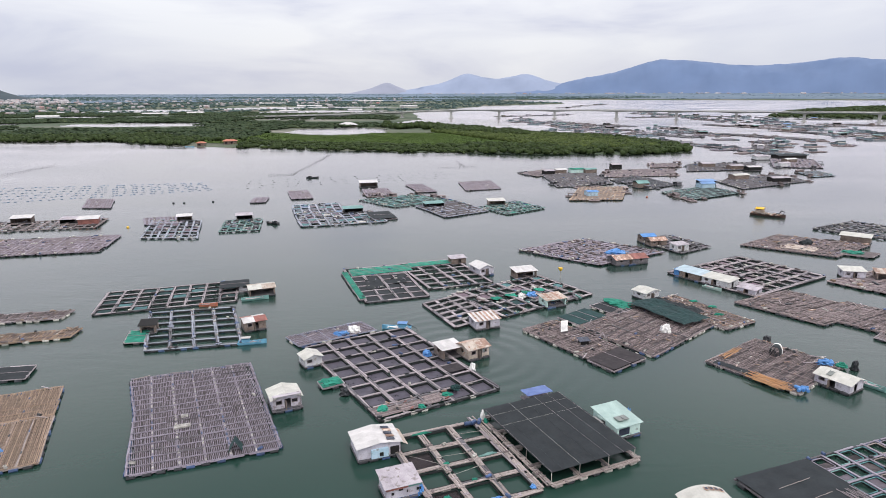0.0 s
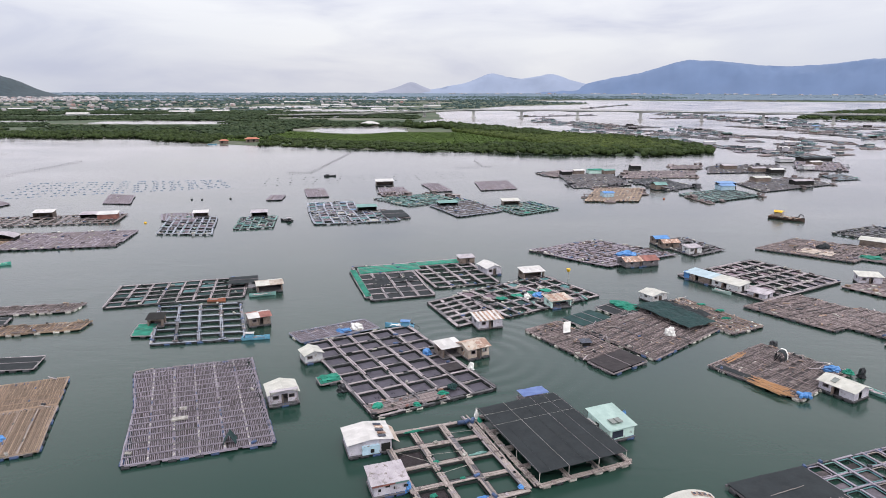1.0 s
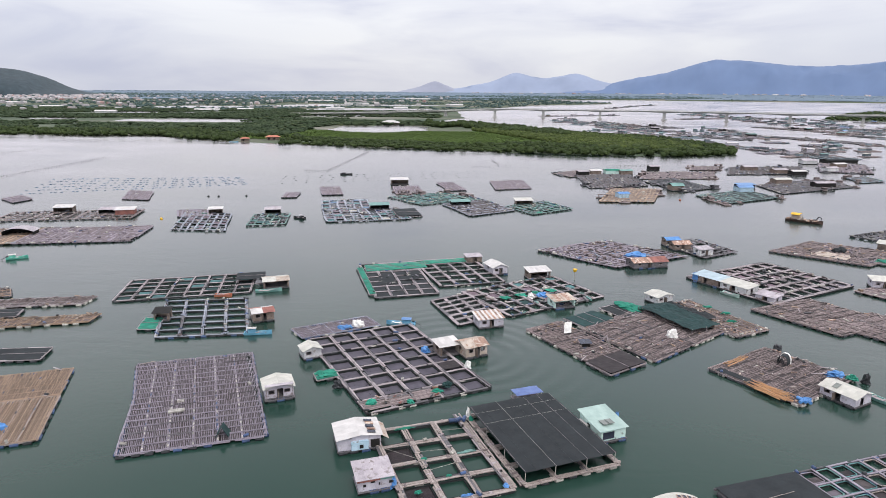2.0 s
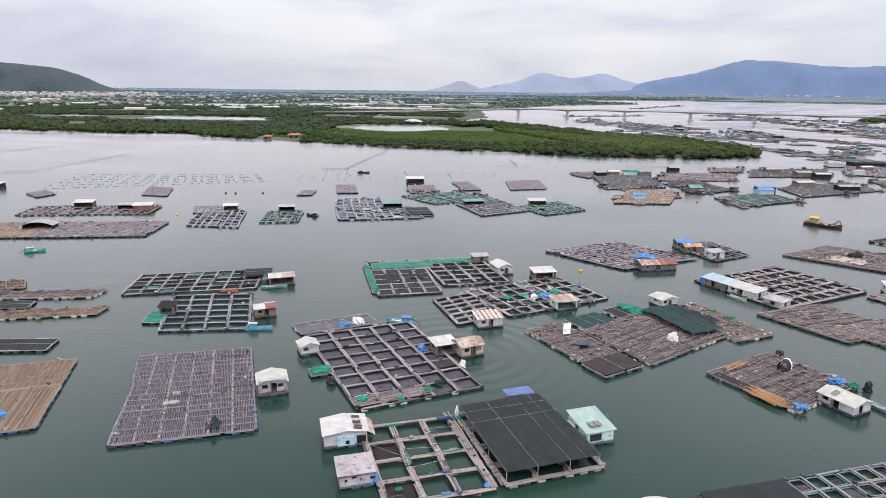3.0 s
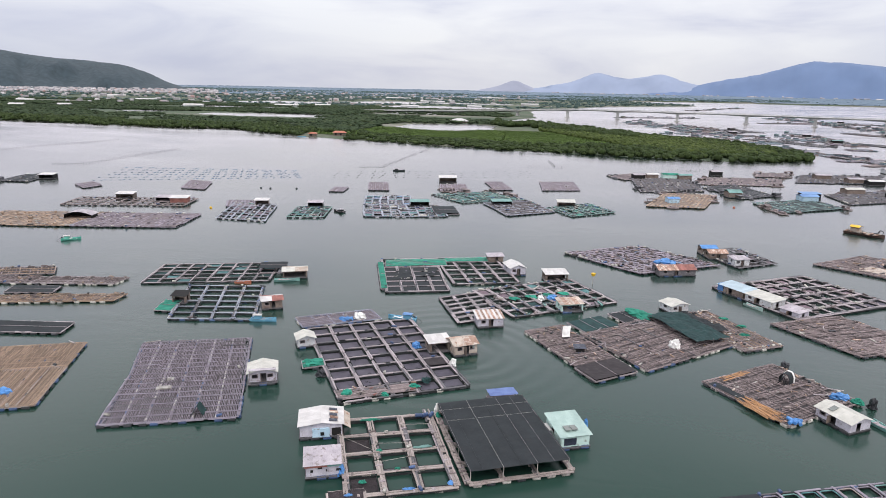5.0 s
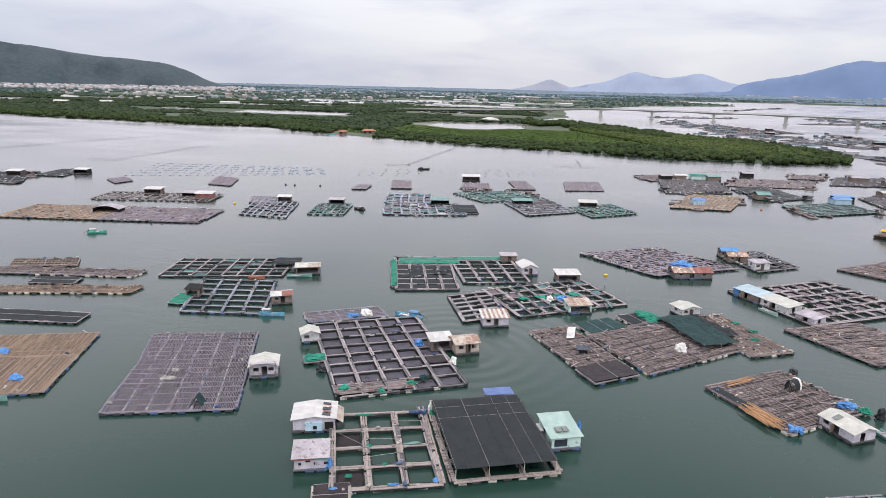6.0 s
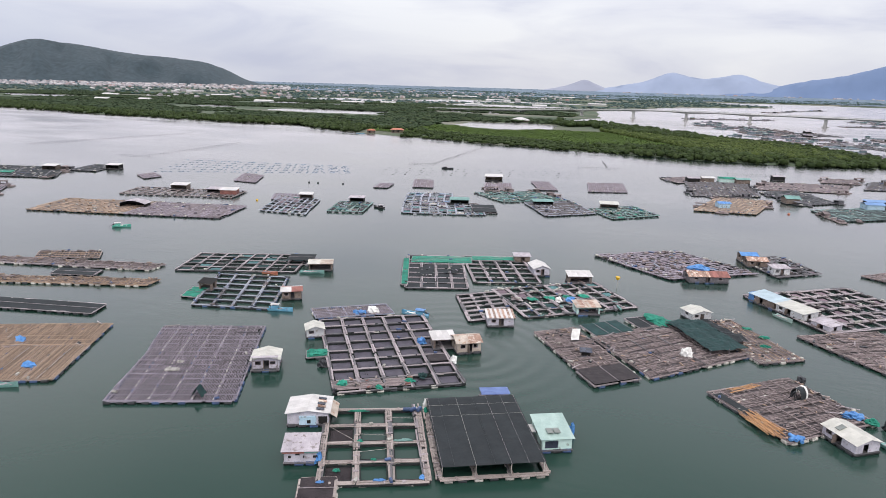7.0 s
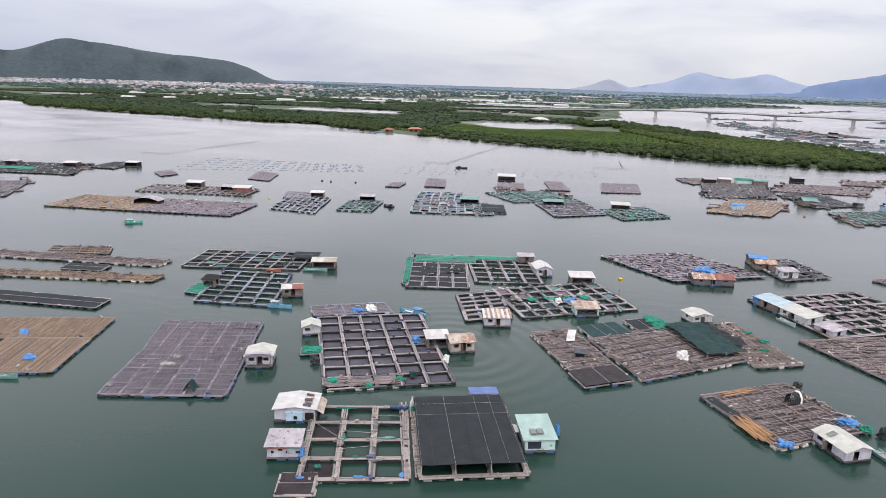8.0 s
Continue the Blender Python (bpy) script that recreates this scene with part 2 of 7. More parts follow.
CONCRETE = surface("bridge_concrete", rgb(150, 148, 146), rgb(190, 188, 184), 0.05, 0.85, 0.1, 0.05)
LEAF = surface("mangrove_leaves", rgb(42, 53, 34), rgb(68, 79, 48), 0.06, 0.75, 0.0, 0.25, island=True, stain=rgb(50, 62, 34), stain_at=0.55)
LEAF_POINT = surface("olive_mangrove_leaves", rgb(52, 62, 34), rgb(88, 99, 55), 0.06, 0.75, 0.0, 0.25, island=True, stain=rgb(58, 70, 36), stain_at=0.55)
LEAF_BRIGHT = surface("young_mangrove_leaves", rgb(62, 80, 38), rgb(90, 108, 56), 0.05, 0.75, 0.0, 0.3, island=True)
# the next four have distance haze mixed into their base colours
SCRUB = surface("hazy_scrub_leaves", rgb(44, 56, 40), rgb(66, 78, 57), 0.02, 0.85, 0.0, 0.12, island=True, stain=rgb(76, 84, 58), stain_at=0.6)
LEAF_FAR = surface("far_woods_haze_tinted", rgb(66, 83, 80), rgb(85, 101, 97), 0.012, 0.85, 0.0, 0.15, island=True)
PLAIN = surface("lowland_haze_tinted", rgb(98, 113, 126), rgb(118, 132, 145), 0.004, 0.95, 0.0, 0.0, stain=rgb(140, 146, 150), stain_at=0.62, stretch=(0.4, 1.6, 1))
LEAF_HORIZON = surface("horizon_leaves_haze_tinted", rgb(108, 123, 136), rgb(123, 137, 150), 0.012, 0.9, 0.0, 0.08, island=True)
TOWN = surface("town_walls", rgb(132, 129, 132), rgb(188, 183, 182), 0.02, 0.8, 0.0, 0.25, island=True, stain=rgb(170, 126, 116), stain_at=0.63)

for m in (LEAF, LEAF_POINT, LEAF_BRIGHT, SCRUB, LEAF_FAR, LEAF_HORIZON, PLAIN, TOWN):
    m.node_tree.nodes["Principled BSDF"].inputs["Specular IOR Level"].default_value = 0.05

water_mat = bpy.data.materials.new("estuary_water")
water_mat.use_nodes = True
n, l = water_mat.node_tree.nodes, water_mat.node_tree.links
n.remove(n["Principled BSDF"])
body, sheen, blend = n.new("ShaderNodeBsdfDiffuse"), n.new("ShaderNodeBsdfGlossy"), n.new("ShaderNodeMixShader")
sheen.inputs["Color"].default_value = (0.88, 0.838, 0.836, 1)
facing, steep = n.new("ShaderNodeLayerWeight"), n.new("ShaderNodeMath")
facing.inputs["Blend"].default_value = 0.5
steep.operation = "POWER"
steep.inputs[1].default_value = 4.1
l.new(facing.outputs["Facing"], steep.inputs[0])
gain = n.new("ShaderNodeMath")
gain.operation, gain.use_clamp = "MULTIPLY", True
gain.inputs[1].default_value = 1.26
l.new(steep.outputs[0], gain.inputs[0])
l.new(gain.outputs[0], blend.inputs[0])
l.new(body.outputs[0], blend.inputs[1])
l.new(sheen.outputs[0], blend.inputs[2])
l.new(blend.outputs[0], n["Material Output"].inputs["Surface"])
tc = n.new("ShaderNodeTexCoord")
big, fine, swell = (n.new("ShaderNodeTexNoise") for _ in range(3))
big.inputs["Scale"].default_value, big.inputs["Detail"].default_value = 0.012, 3
fine.inputs["Scale"].default_value, fine.inputs["Detail"].default_value = 1.1, 3
swell.inputs["Scale"].default_value, swell.inputs["Detail"].default_value = 0.16, 3
for node in (big, fine, swell):
    l.new(tc.outputs["Object"], node.inputs["Vector"])
ramp = n.new("ShaderNodeValToRGB")
ramp.color_ramp.elements[0].position, ramp.color_ramp.elements[0].color = 0.35, (0.0105, 0.0365, 0.0270, 1)
ramp.color_ramp.elements[1].position, ramp.color_ramp.elements[1].color = 0.7, (0.0235, 0.0520, 0.0405, 1)
l.new(big.outputs[0], ramp.inputs[0])
l.new(ramp.outputs[0], body.inputs["Color"])
b1, b2 = n.new("ShaderNodeBump"), n.new("ShaderNodeBump")
b1.inputs["Strength"].default_value, b1.inputs["Distance"].default_value = 0.2, 0.05
b2.inputs["Strength"].default_value, b2.inputs["Distance"].default_value = 0.2, 0.2
l.new(fine.outputs[0], b1.inputs["Height"])
l.new(swell.outputs[0], b2.inputs["Height"])
l.new(b1.outputs[0], b2.inputs["Normal"])
wake_map, wake, b3 = n.new("ShaderNodeMapping"), n.new("ShaderNodeTexNoise"), n.new("ShaderNodeBump")
wake_map.inputs["Scale"].default_value, wake_map.inputs["Rotation"].default_value = (0.12, 0.42, 1.0), (0, 0, 0.35)
wake.inputs["Scale"].default_value, wake.inputs["Detail"].default_value, wake.inputs["Distortion"].default_value = 1.0, 4, 1.2
b3.inputs["Distance"].default_value = 0.11
l.new(tc.outputs["Object"], wake_map.inputs["Vector"])
l.new(wake_map.outputs[0], wake.inputs["Vector"])
l.new(wake.outputs[0], b3.inputs["Height"])
l.new(b2.outputs[0], b3.inputs["Normal"])
ring_map, rings, ring_fade, ring_size, b4 = n.new("ShaderNodeMapping"), n.new("ShaderNodeTexWave"), n.new("ShaderNodeTexGradient"), n.new("ShaderNodeMapping"), n.new("ShaderNodeBump")
ring_map.inputs["Location"].default_value = (-2.0, -97.5, 0.0)
ring_size.inputs["Scale"].default_value = (0.036, 0.036, 1.0)
rings.wave_type, rings.rings_direction, ring_fade.gradient_type = "RINGS", "Z", "SPHERICAL"
rings.inputs["Scale"].default_value, rings.inputs["Distortion"].default_value, rings.inputs["Detail"].default_value, rings.inputs["Detail Scale"].default_value = 0.10, 9.0, 2, 0.25
b4.inputs["Distance"].default_value = 0.06
l.new(tc.outputs["Object"], ring_map.inputs["Vector"])
l.new(ring_map.outputs[0], rings.inputs["Vector"])
l.new(ring_map.outputs[0], ring_size.inputs["Vector"])
l.new(ring_size.outputs[0], ring_fade.inputs["Vector"])
l.new(ring_fade.outputs["Fac"], b4.inputs["Strength"])
l.new(rings.outputs["Fac"], b4.inputs["Height"])
l.new(b3.outputs[0], b4.inputs["Normal"])
l.new(b4.outputs[0], sheen.inputs["Normal"])
l.new(b4.outputs[0], facing.inputs["Normal"])
drift, drift_map, calm = n.new("ShaderNodeTexNoise"), n.new("ShaderNodeMapping"), n.new("ShaderNodeMapRange")
drift_map.inputs["Scale"].default_value, drift_map.inputs["Rotation"].default_value = (0.35, 1.0, 1.0), (0, 0, 0.25)
drift.inputs["Scale"].default_value, drift.inputs["Detail"].default_value, drift.inputs["Distortion"].default_value = 0.03, 5, 0.6
l.new(tc.outputs["Object"], drift_map.inputs["Vector"])
l.new(drift_map.outputs[0], drift.inputs["Vector"])
l.new(drift.outputs[0], calm.inputs[0])
calm.inputs["From Min"].default_value, calm.inputs["From Max"].default_value = 0.36, 0.64
calm.inputs["To Min"].default_value, calm.inputs["To Max"].default_value = 0.14, 0.27
l.new(calm.outputs[0], sheen.inputs["Roughness"])
chop = n.new("ShaderNodeMapRange")
chop.inputs["From Min"].default_value, chop.inputs["From Max"].default_value = 0.46, 0.68
chop.inputs["To Min"].default_value, chop.inputs["To Max"].default_value = 0.05, 0.34
l.new(drift.outputs[0], chop.inputs[0])
l.new(chop.outputs[0], b2.inputs["Strength"])
l.new(chop.outputs[0], b3.inputs["Strength"])

ground_mat = bpy.data.materials.new("marsh_ground")
ground_mat.use_nodes = True
n, l = ground_mat.node_tree.nodes, ground_mat.node_tree.links
b = n["Principled BSDF"]
b.inputs["Roughness"].default_value = 0.95
tc, mp = n.new("ShaderNodeTexCoord"), n.new("ShaderNodeMapping")
mp.inputs["Scale"].default_value = (0.35, 1, 1)
l.new(tc.outputs["Object"], mp.inputs["Vector"])
g1, g2 = n.new("ShaderNodeTexNoise"), n.new("ShaderNodeTexNoise")
g1.inputs["Scale"].default_value, g1.inputs["Detail"].default_value = 0.010, 6
g2.inputs["Scale"].default_value, g2.inputs["Detail"].default_value = 0.2, 4
l.new(mp.outputs[0], g1.inputs["Vector"])
l.new(tc.outputs["Object"], g2.inputs["Vector"])
ramp = n.new("ShaderNodeValToRGB")
for pos, c in ((0.30, rgb(54, 68, 48)), (0.50, rgb(70, 82, 60)), (0.62, rgb(98, 98, 84)), (0.72, rgb(150, 144, 134))):
    e = ramp.color_ramp.elements.new(pos)
    e.color = c
ramp.color_ramp.elements.remove(ramp.color_ramp.elements[0])
ramp.color_ramp.elements.remove(ramp.color_ramp.elements[-1])
l.new(g1.outputs[0], ramp.inputs[0])
mx = n.new("ShaderNodeMixRGB")
mx.blend_type = "OVERLAY"
mx.inputs[0].default_value = 0.5
l.new(ramp.outputs[0], mx.inputs[1])
l.new(g2.outputs[0], mx.inputs[2])
l.new(mx.outputs[0], b.inputs["Base Color"])


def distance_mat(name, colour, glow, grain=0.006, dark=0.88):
    """Far mountains that stand as a backdrop, their haze painted into base colour and emission."""
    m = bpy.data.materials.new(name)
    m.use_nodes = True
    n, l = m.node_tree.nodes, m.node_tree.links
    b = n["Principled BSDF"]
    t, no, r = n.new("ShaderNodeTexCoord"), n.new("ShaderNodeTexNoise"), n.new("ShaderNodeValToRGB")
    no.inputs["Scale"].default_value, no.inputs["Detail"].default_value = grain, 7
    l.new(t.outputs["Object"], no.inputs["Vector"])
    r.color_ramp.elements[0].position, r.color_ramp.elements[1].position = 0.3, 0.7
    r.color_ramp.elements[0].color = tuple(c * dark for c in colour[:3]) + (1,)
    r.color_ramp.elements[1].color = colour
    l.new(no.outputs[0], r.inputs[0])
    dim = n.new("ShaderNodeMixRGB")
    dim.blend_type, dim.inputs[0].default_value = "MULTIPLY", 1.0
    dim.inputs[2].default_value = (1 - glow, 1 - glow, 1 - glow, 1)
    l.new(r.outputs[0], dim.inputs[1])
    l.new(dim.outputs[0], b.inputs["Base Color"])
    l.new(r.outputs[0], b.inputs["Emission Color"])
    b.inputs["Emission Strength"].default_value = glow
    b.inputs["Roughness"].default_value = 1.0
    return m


# ---- building blocks ----
rng = random.Random(7)


def finish(bm, name):
    me = bpy.data.meshes.new(name)
    bm.to_mesh(me)
    bm.free()
    return me


def thicken(bm, depth):
    bmesh.ops.recalc_face_normals(bm, faces=bm.faces[:])
    bm.normal_update()
    bmesh.ops.solidify(bm, geom=bm.faces[:], thickness=depth)
    bmesh.ops.recalc_face_normals(bm, faces=bm.faces[:])


def part(name, bm, material, parent, label=""):
    """One mesh object under a thing or a part."""
    me = bm if isinstance(bm, bpy.types.Mesh) else finish(bm, name)
    if not me.materials:
        me.materials.append(material)
    ob = new(name, me)
    ob.parent = parent
    if label:
        ob["label"] = label
    return ob


def thing(name, x, y, z, angle, label, category, group="", kind=""):
    ob = new(name)
    ob.matrix_basis = pose(x, y, z, 0, 0, angle)
    return tagged(ob, label, category, group, kind)


def box(bm, cx, cy, cz, sx, sy, sz, turn=0.0, tilt=0.0):
    m = Matrix.Translation((cx, cy, cz)) @ Matrix.Rotation(turn, 4, "Z") @ Matrix.Rotation(tilt, 4, "Y") @ Matrix.Diagonal((sx, sy, sz, 1))
    v = [bm.verts.new(m @ Vector((a, b, c))) for a in (-0.5, 0.5) for b in (-0.5, 0.5) for c in (-0.5, 0.5)]
    for i in ((0, 1, 3, 2), (4, 6, 7, 5), (0, 4, 5, 1), (2, 3, 7, 6), (0, 2, 6, 4), (1, 5, 7, 3)):
        bm.faces.new([v[k] for k in i])


def rod(bm, p, q, r, sides=6):
    p, q = Vector(p), Vector(q)
    d = q - p
    m = Matrix.Translation((p + q) / 2) @ d.to_track_quat("Z", "Y").to_matrix().to_4x4()
    bmesh.ops.create_cone(bm, cap_ends=True, segments=sides, radius1=r, radius2=r, depth=d.length, matrix=m)


def plank_mesh(material, seed):
    """A unit board along x with a slight warp and worn ends."""
    r = random.Random(seed)
    bm = bmesh.new()
    rings = []
    for i, x in enumerate((-0.5, -0.17, 0.18, 0.5)):
        dz, dy, k = r.uniform(-0.12, 0.12), r.uniform(-0.05, 0.05), 1 - r.uniform(0, 0.12)
        rings.append([bm.verts.new((x + r.uniform(-0.006, 0.006), 0.5 * sy * k + dy, 0.5 * sz + dz)) for sy, sz in ((-1, -1), (1, -1), (1, 1), (-1, 1))])
    for a, c in zip(rings, rings[1:]):
        for i in range(4):
            bm.faces.new((a[i], a[(i + 1) % 4], c[(i + 1) % 4], c[i]))
    bm.faces.new(rings[0][::-1])
    bm.faces.new(rings[-1])
    bmesh.ops.recalc_face_normals(bm, faces=bm.faces)
    me = finish(bm, "plank")
    me.materials.append(material)
    return me


def pole_mesh(material, seed):
    """A unit pole along x, six-sided, slightly bent and tapered."""
    r = random.Random(seed)
    bm = bmesh.new()
    rings = []
    for x in (-0.5, 0.0, 0.5):
        k, dy, dz = 0.5 - 0.06 * x + r.uniform(-0.03, 0.03), r.uniform(-0.3, 0.3), r.uniform(-0.2, 0.2)
        rings.append([bm.verts.new((x, dy + k * math.cos(i * math.pi / 3), dz + k * math.sin(i * math.pi / 3))) for i in range(6)])
    for a, c in zip(rings, rings[1:]):
        for i in range(6):
            bm.faces.new((a[i], a[(i + 1) % 6], c[(i + 1) % 6], c[i]))
    bm.faces.new(rings[0][::-1])
    bm.faces.new(rings[-1])
    bmesh.ops.recalc_face_normals(bm, faces=bm.faces)
    me = finish(bm, "pole")
    me.materials.append(material)
    return me


def drum_mesh(material):
    """A unit plastic drum lying along x, with rolled hoops."""
    bm = bmesh.new()
    rings = []
    for x, k in ((-0.5, 0.42), (-0.46, 0.5), (-0.16, 0.47), (-0.12, 0.5), (0.12, 0.5), (0.16, 0.47), (0.46, 0.5), (0.5, 0.42)):
        rings.append([bm.verts.new((x, k * math.cos(i * math.pi / 4), k * math.sin(i * math.pi / 4))) for i in range(8)])
    for a, c in zip(rings, rings[1:]):
        for i in range(8):
            bm.faces.new((a[i], a[(i + 1) % 8], c[(i + 1) % 8], c[i]))
    bm.faces.new(rings[0][::-1])
    bm.faces.new(rings[-1])
    bmesh.ops.recalc_face_normals(bm, faces=bm.faces)
    me = finish(bm, "drum")
    me.materials.append(material)
    return me


PLANKS = {m.name: [plank_mesh(m, s) for s in range(4)] for m in (PALE_WOOD, GREY_WOOD, BROWN_WOOD, DARK_WOOD, SLATE_WOOD, BLUE_POLE, TAN_POLE, MAUVE_POLE, GREEN_WOOD)}
POLES = {m.name: [pole_mesh(m, s) for s in range(4)] for m in (MAUVE_POLE, BLUE_POLE, TAN_POLE, BAMBOO, BROWN_WOOD, GREY_WOOD, PALE_WOOD, DARK_WOOD)}
DRUMS = {m.name: drum_mesh(m) for m in (BLUE_DRUM, DARK_DRUM, WHITE_FLOAT, BLUE_TARP)}

WOOD_OF = {STUFF_SLATE.name: SLATE_WOOD, STUFF_DARK.name: DARK_WOOD, STUFF_BROWN.name: BROWN_WOOD, STUFF_TAN.name: TAN_POLE, STUFF_MAUVE.name: MAUVE_POLE, STUFF_GREEN.name: GREEN_WOOD}


def piece(name, mesh, parent, at, angle, size):
    ob = new(name, mesh)
    ob.parent = parent
    ob.matrix_basis = Matrix.Translation(at) @ Matrix.Rotation(angle, 4, "Z") @ Matrix.Diagonal((*size, 1))
    return ob


def boards(parent, p, q, width, count, z, material, seg=4.0, thick=0.08, name="plank"):
    """A walkway of several boards side by side from p to q, in lengths of about seg metres."""
    p, q = Vector((p[0], p[1])), Vector((q[0], q[1]))
    d = q - p
    ln = d.length
    d /= ln
    side, ang = Vector((-d.y, d.x)), math.atan2(d.y, d.x)
    w = width / count
    for k in range(count):
        off = (k + 0.5) * w - width / 2
        cuts = max(1, round(ln / seg))
        for i in range(cuts):
            c = p + d * ln * (i + 0.5 + rng.uniform(-0.04, 0.04)) / cuts + side * (off + rng.uniform(-0.03, 0.03))
            s = ln / cuts * rng.uniform(0.97, 1.03)
            wood = DARK_WOOD if name == "plank" and rng.random() < 0.14 else material
            piece(name, rng.choice(PLANKS[wood.name]), parent, (c.x, c.y, z + rng.uniform(-0.02, 0.03)), ang + rng.uniform(-0.03, 0.03), (s * rng.choice((1, 1, 1, 0.8)), w * rng.uniform(0.72, 1.08), thick * rng.uniform(0.8, 1.5)))


def cross_boards(parent, p, q, width, step, z):
    """Short worn boards and foam laid across a walkway."""
    p, q = Vector((p[0], p[1])), Vector((q[0], q[1]))
    d = q - p
    ang = math.atan2(d.y, d.x)
    for i in range(int(d.length / step)):
        if rng.random() < 0.25:
            continue
        c = p + d * (i + rng.uniform(0.2, 0.8)) * step / d.length
        wood = rng.choice((PALE_WOOD, PALE_WOOD, GREY_WOOD, BROWN_WOOD))
        piece("cross_board", rng.choice(PLANKS[wood.name]), parent, (c.x, c.y, z + rng.uniform(0, 0.04)), ang + math.pi / 2 + rng.uniform(-0.25, 0.25), (width * rng.uniform(0.7, 1.1), rng.uniform(0.12, 0.4), rng.uniform(0.05, 0.09)))


def floats(parent, p, q, step, materials, z=0.14, size=(0.95, 0.56, 0.56)):
    p, q = Vector((p[0], p[1])), Vector((q[0], q[1]))
    d = q - p
    k = max(1, int(d.length / step))
    ang = math.atan2(d.y, d.x)
    for i in range(k):
        if rng.random() < 0.12:
            continue
        c = p + d * (i + 0.5 + rng.uniform(-0.15, 0.15)) / k
        piece("float", DRUMS[rng.choice(materials).name], parent, (c.x, c.y, z), ang + rng.uniform(-0.08, 0.08), size)


def sheared(L, W, skew):
    return lambda u, v: (u * L / 2 + skew * v / 2, v * W / 2)


def net_sheet(L, W, skew, z, sag=0.05, nu=14, nv=14, lift=0.0):
    """A cloth of net over a raft, uneven and creased."""
    f = sheared(L, W, skew)
    bm = bmesh.new()
    g = []
    for i in range(nu + 1):
        row = []
        for j in range(nv + 1):
            u, v = 2 * i / nu - 1, 2 * j / nv - 1
            x, y = f(u, v)
            h = noise.noise((x * 0.5, y * 0.5, L)) * sag + noise.noise((x * 1.7, y * 1.7, W)) * sag * 0.6
            row.append(bm.verts.new((x + noise.noise((y, L, 1)) * 0.06, y + noise.noise((x, W, 2)) * 0.06, z + h + lift * (1 - u * u) * (1 - v * v))))
        g.append(row)
    for i in range(nu):
        for j in range(nv):
            bm.faces.new((g[i][j], g[i + 1][j], g[i + 1][j + 1], g[i][j + 1]))
    thicken(bm, 0.02)
    return bm


def cell_nets(t, f, nx, ny, share, materials, z=0.35):
    """Loose nets of several colours drawn over some of a raft's cells."""
    bm = bmesh.new()
    for i in range(nx):
        for j in range(ny):
            if rng.random() > share:
                continue
            u0, u1, v0, v1 = 2 * (i + 0.1) / nx - 1, 2 * (i + 0.9) / nx - 1, 2 * (j + 0.1) / ny - 1, 2 * (j + 0.9) / ny - 1
            v1 = v0 + (v1 - v0) * rng.choice((1, 1, 0.6))
            m_ = rng.randrange(len(materials))
            g_ = [[bm.verts.new((*f(u0 + (u1 - u0) * a / 3, v0 + (v1 - v0) * b / 3), z + rng.uniform(-0.06, 0.06))) for b in range(4)] for a in range(4)]
            for a in range(3):
                for b in range(3):
                    bm.faces.new((g_[a][b], g_[a + 1][b], g_[a + 1][b + 1], g_[a][b + 1])).material_index = m_
    if not bm.verts:
        bm.free()
        return
    thicken(bm, 0.03)
    ob = part("cell_net", bm, materials[0], t)
    for m_ in materials[1:]:
        ob.data.materials.append(m_)
    tagged(ob, "faded nets drawn over some of the cells", kind="stuff")


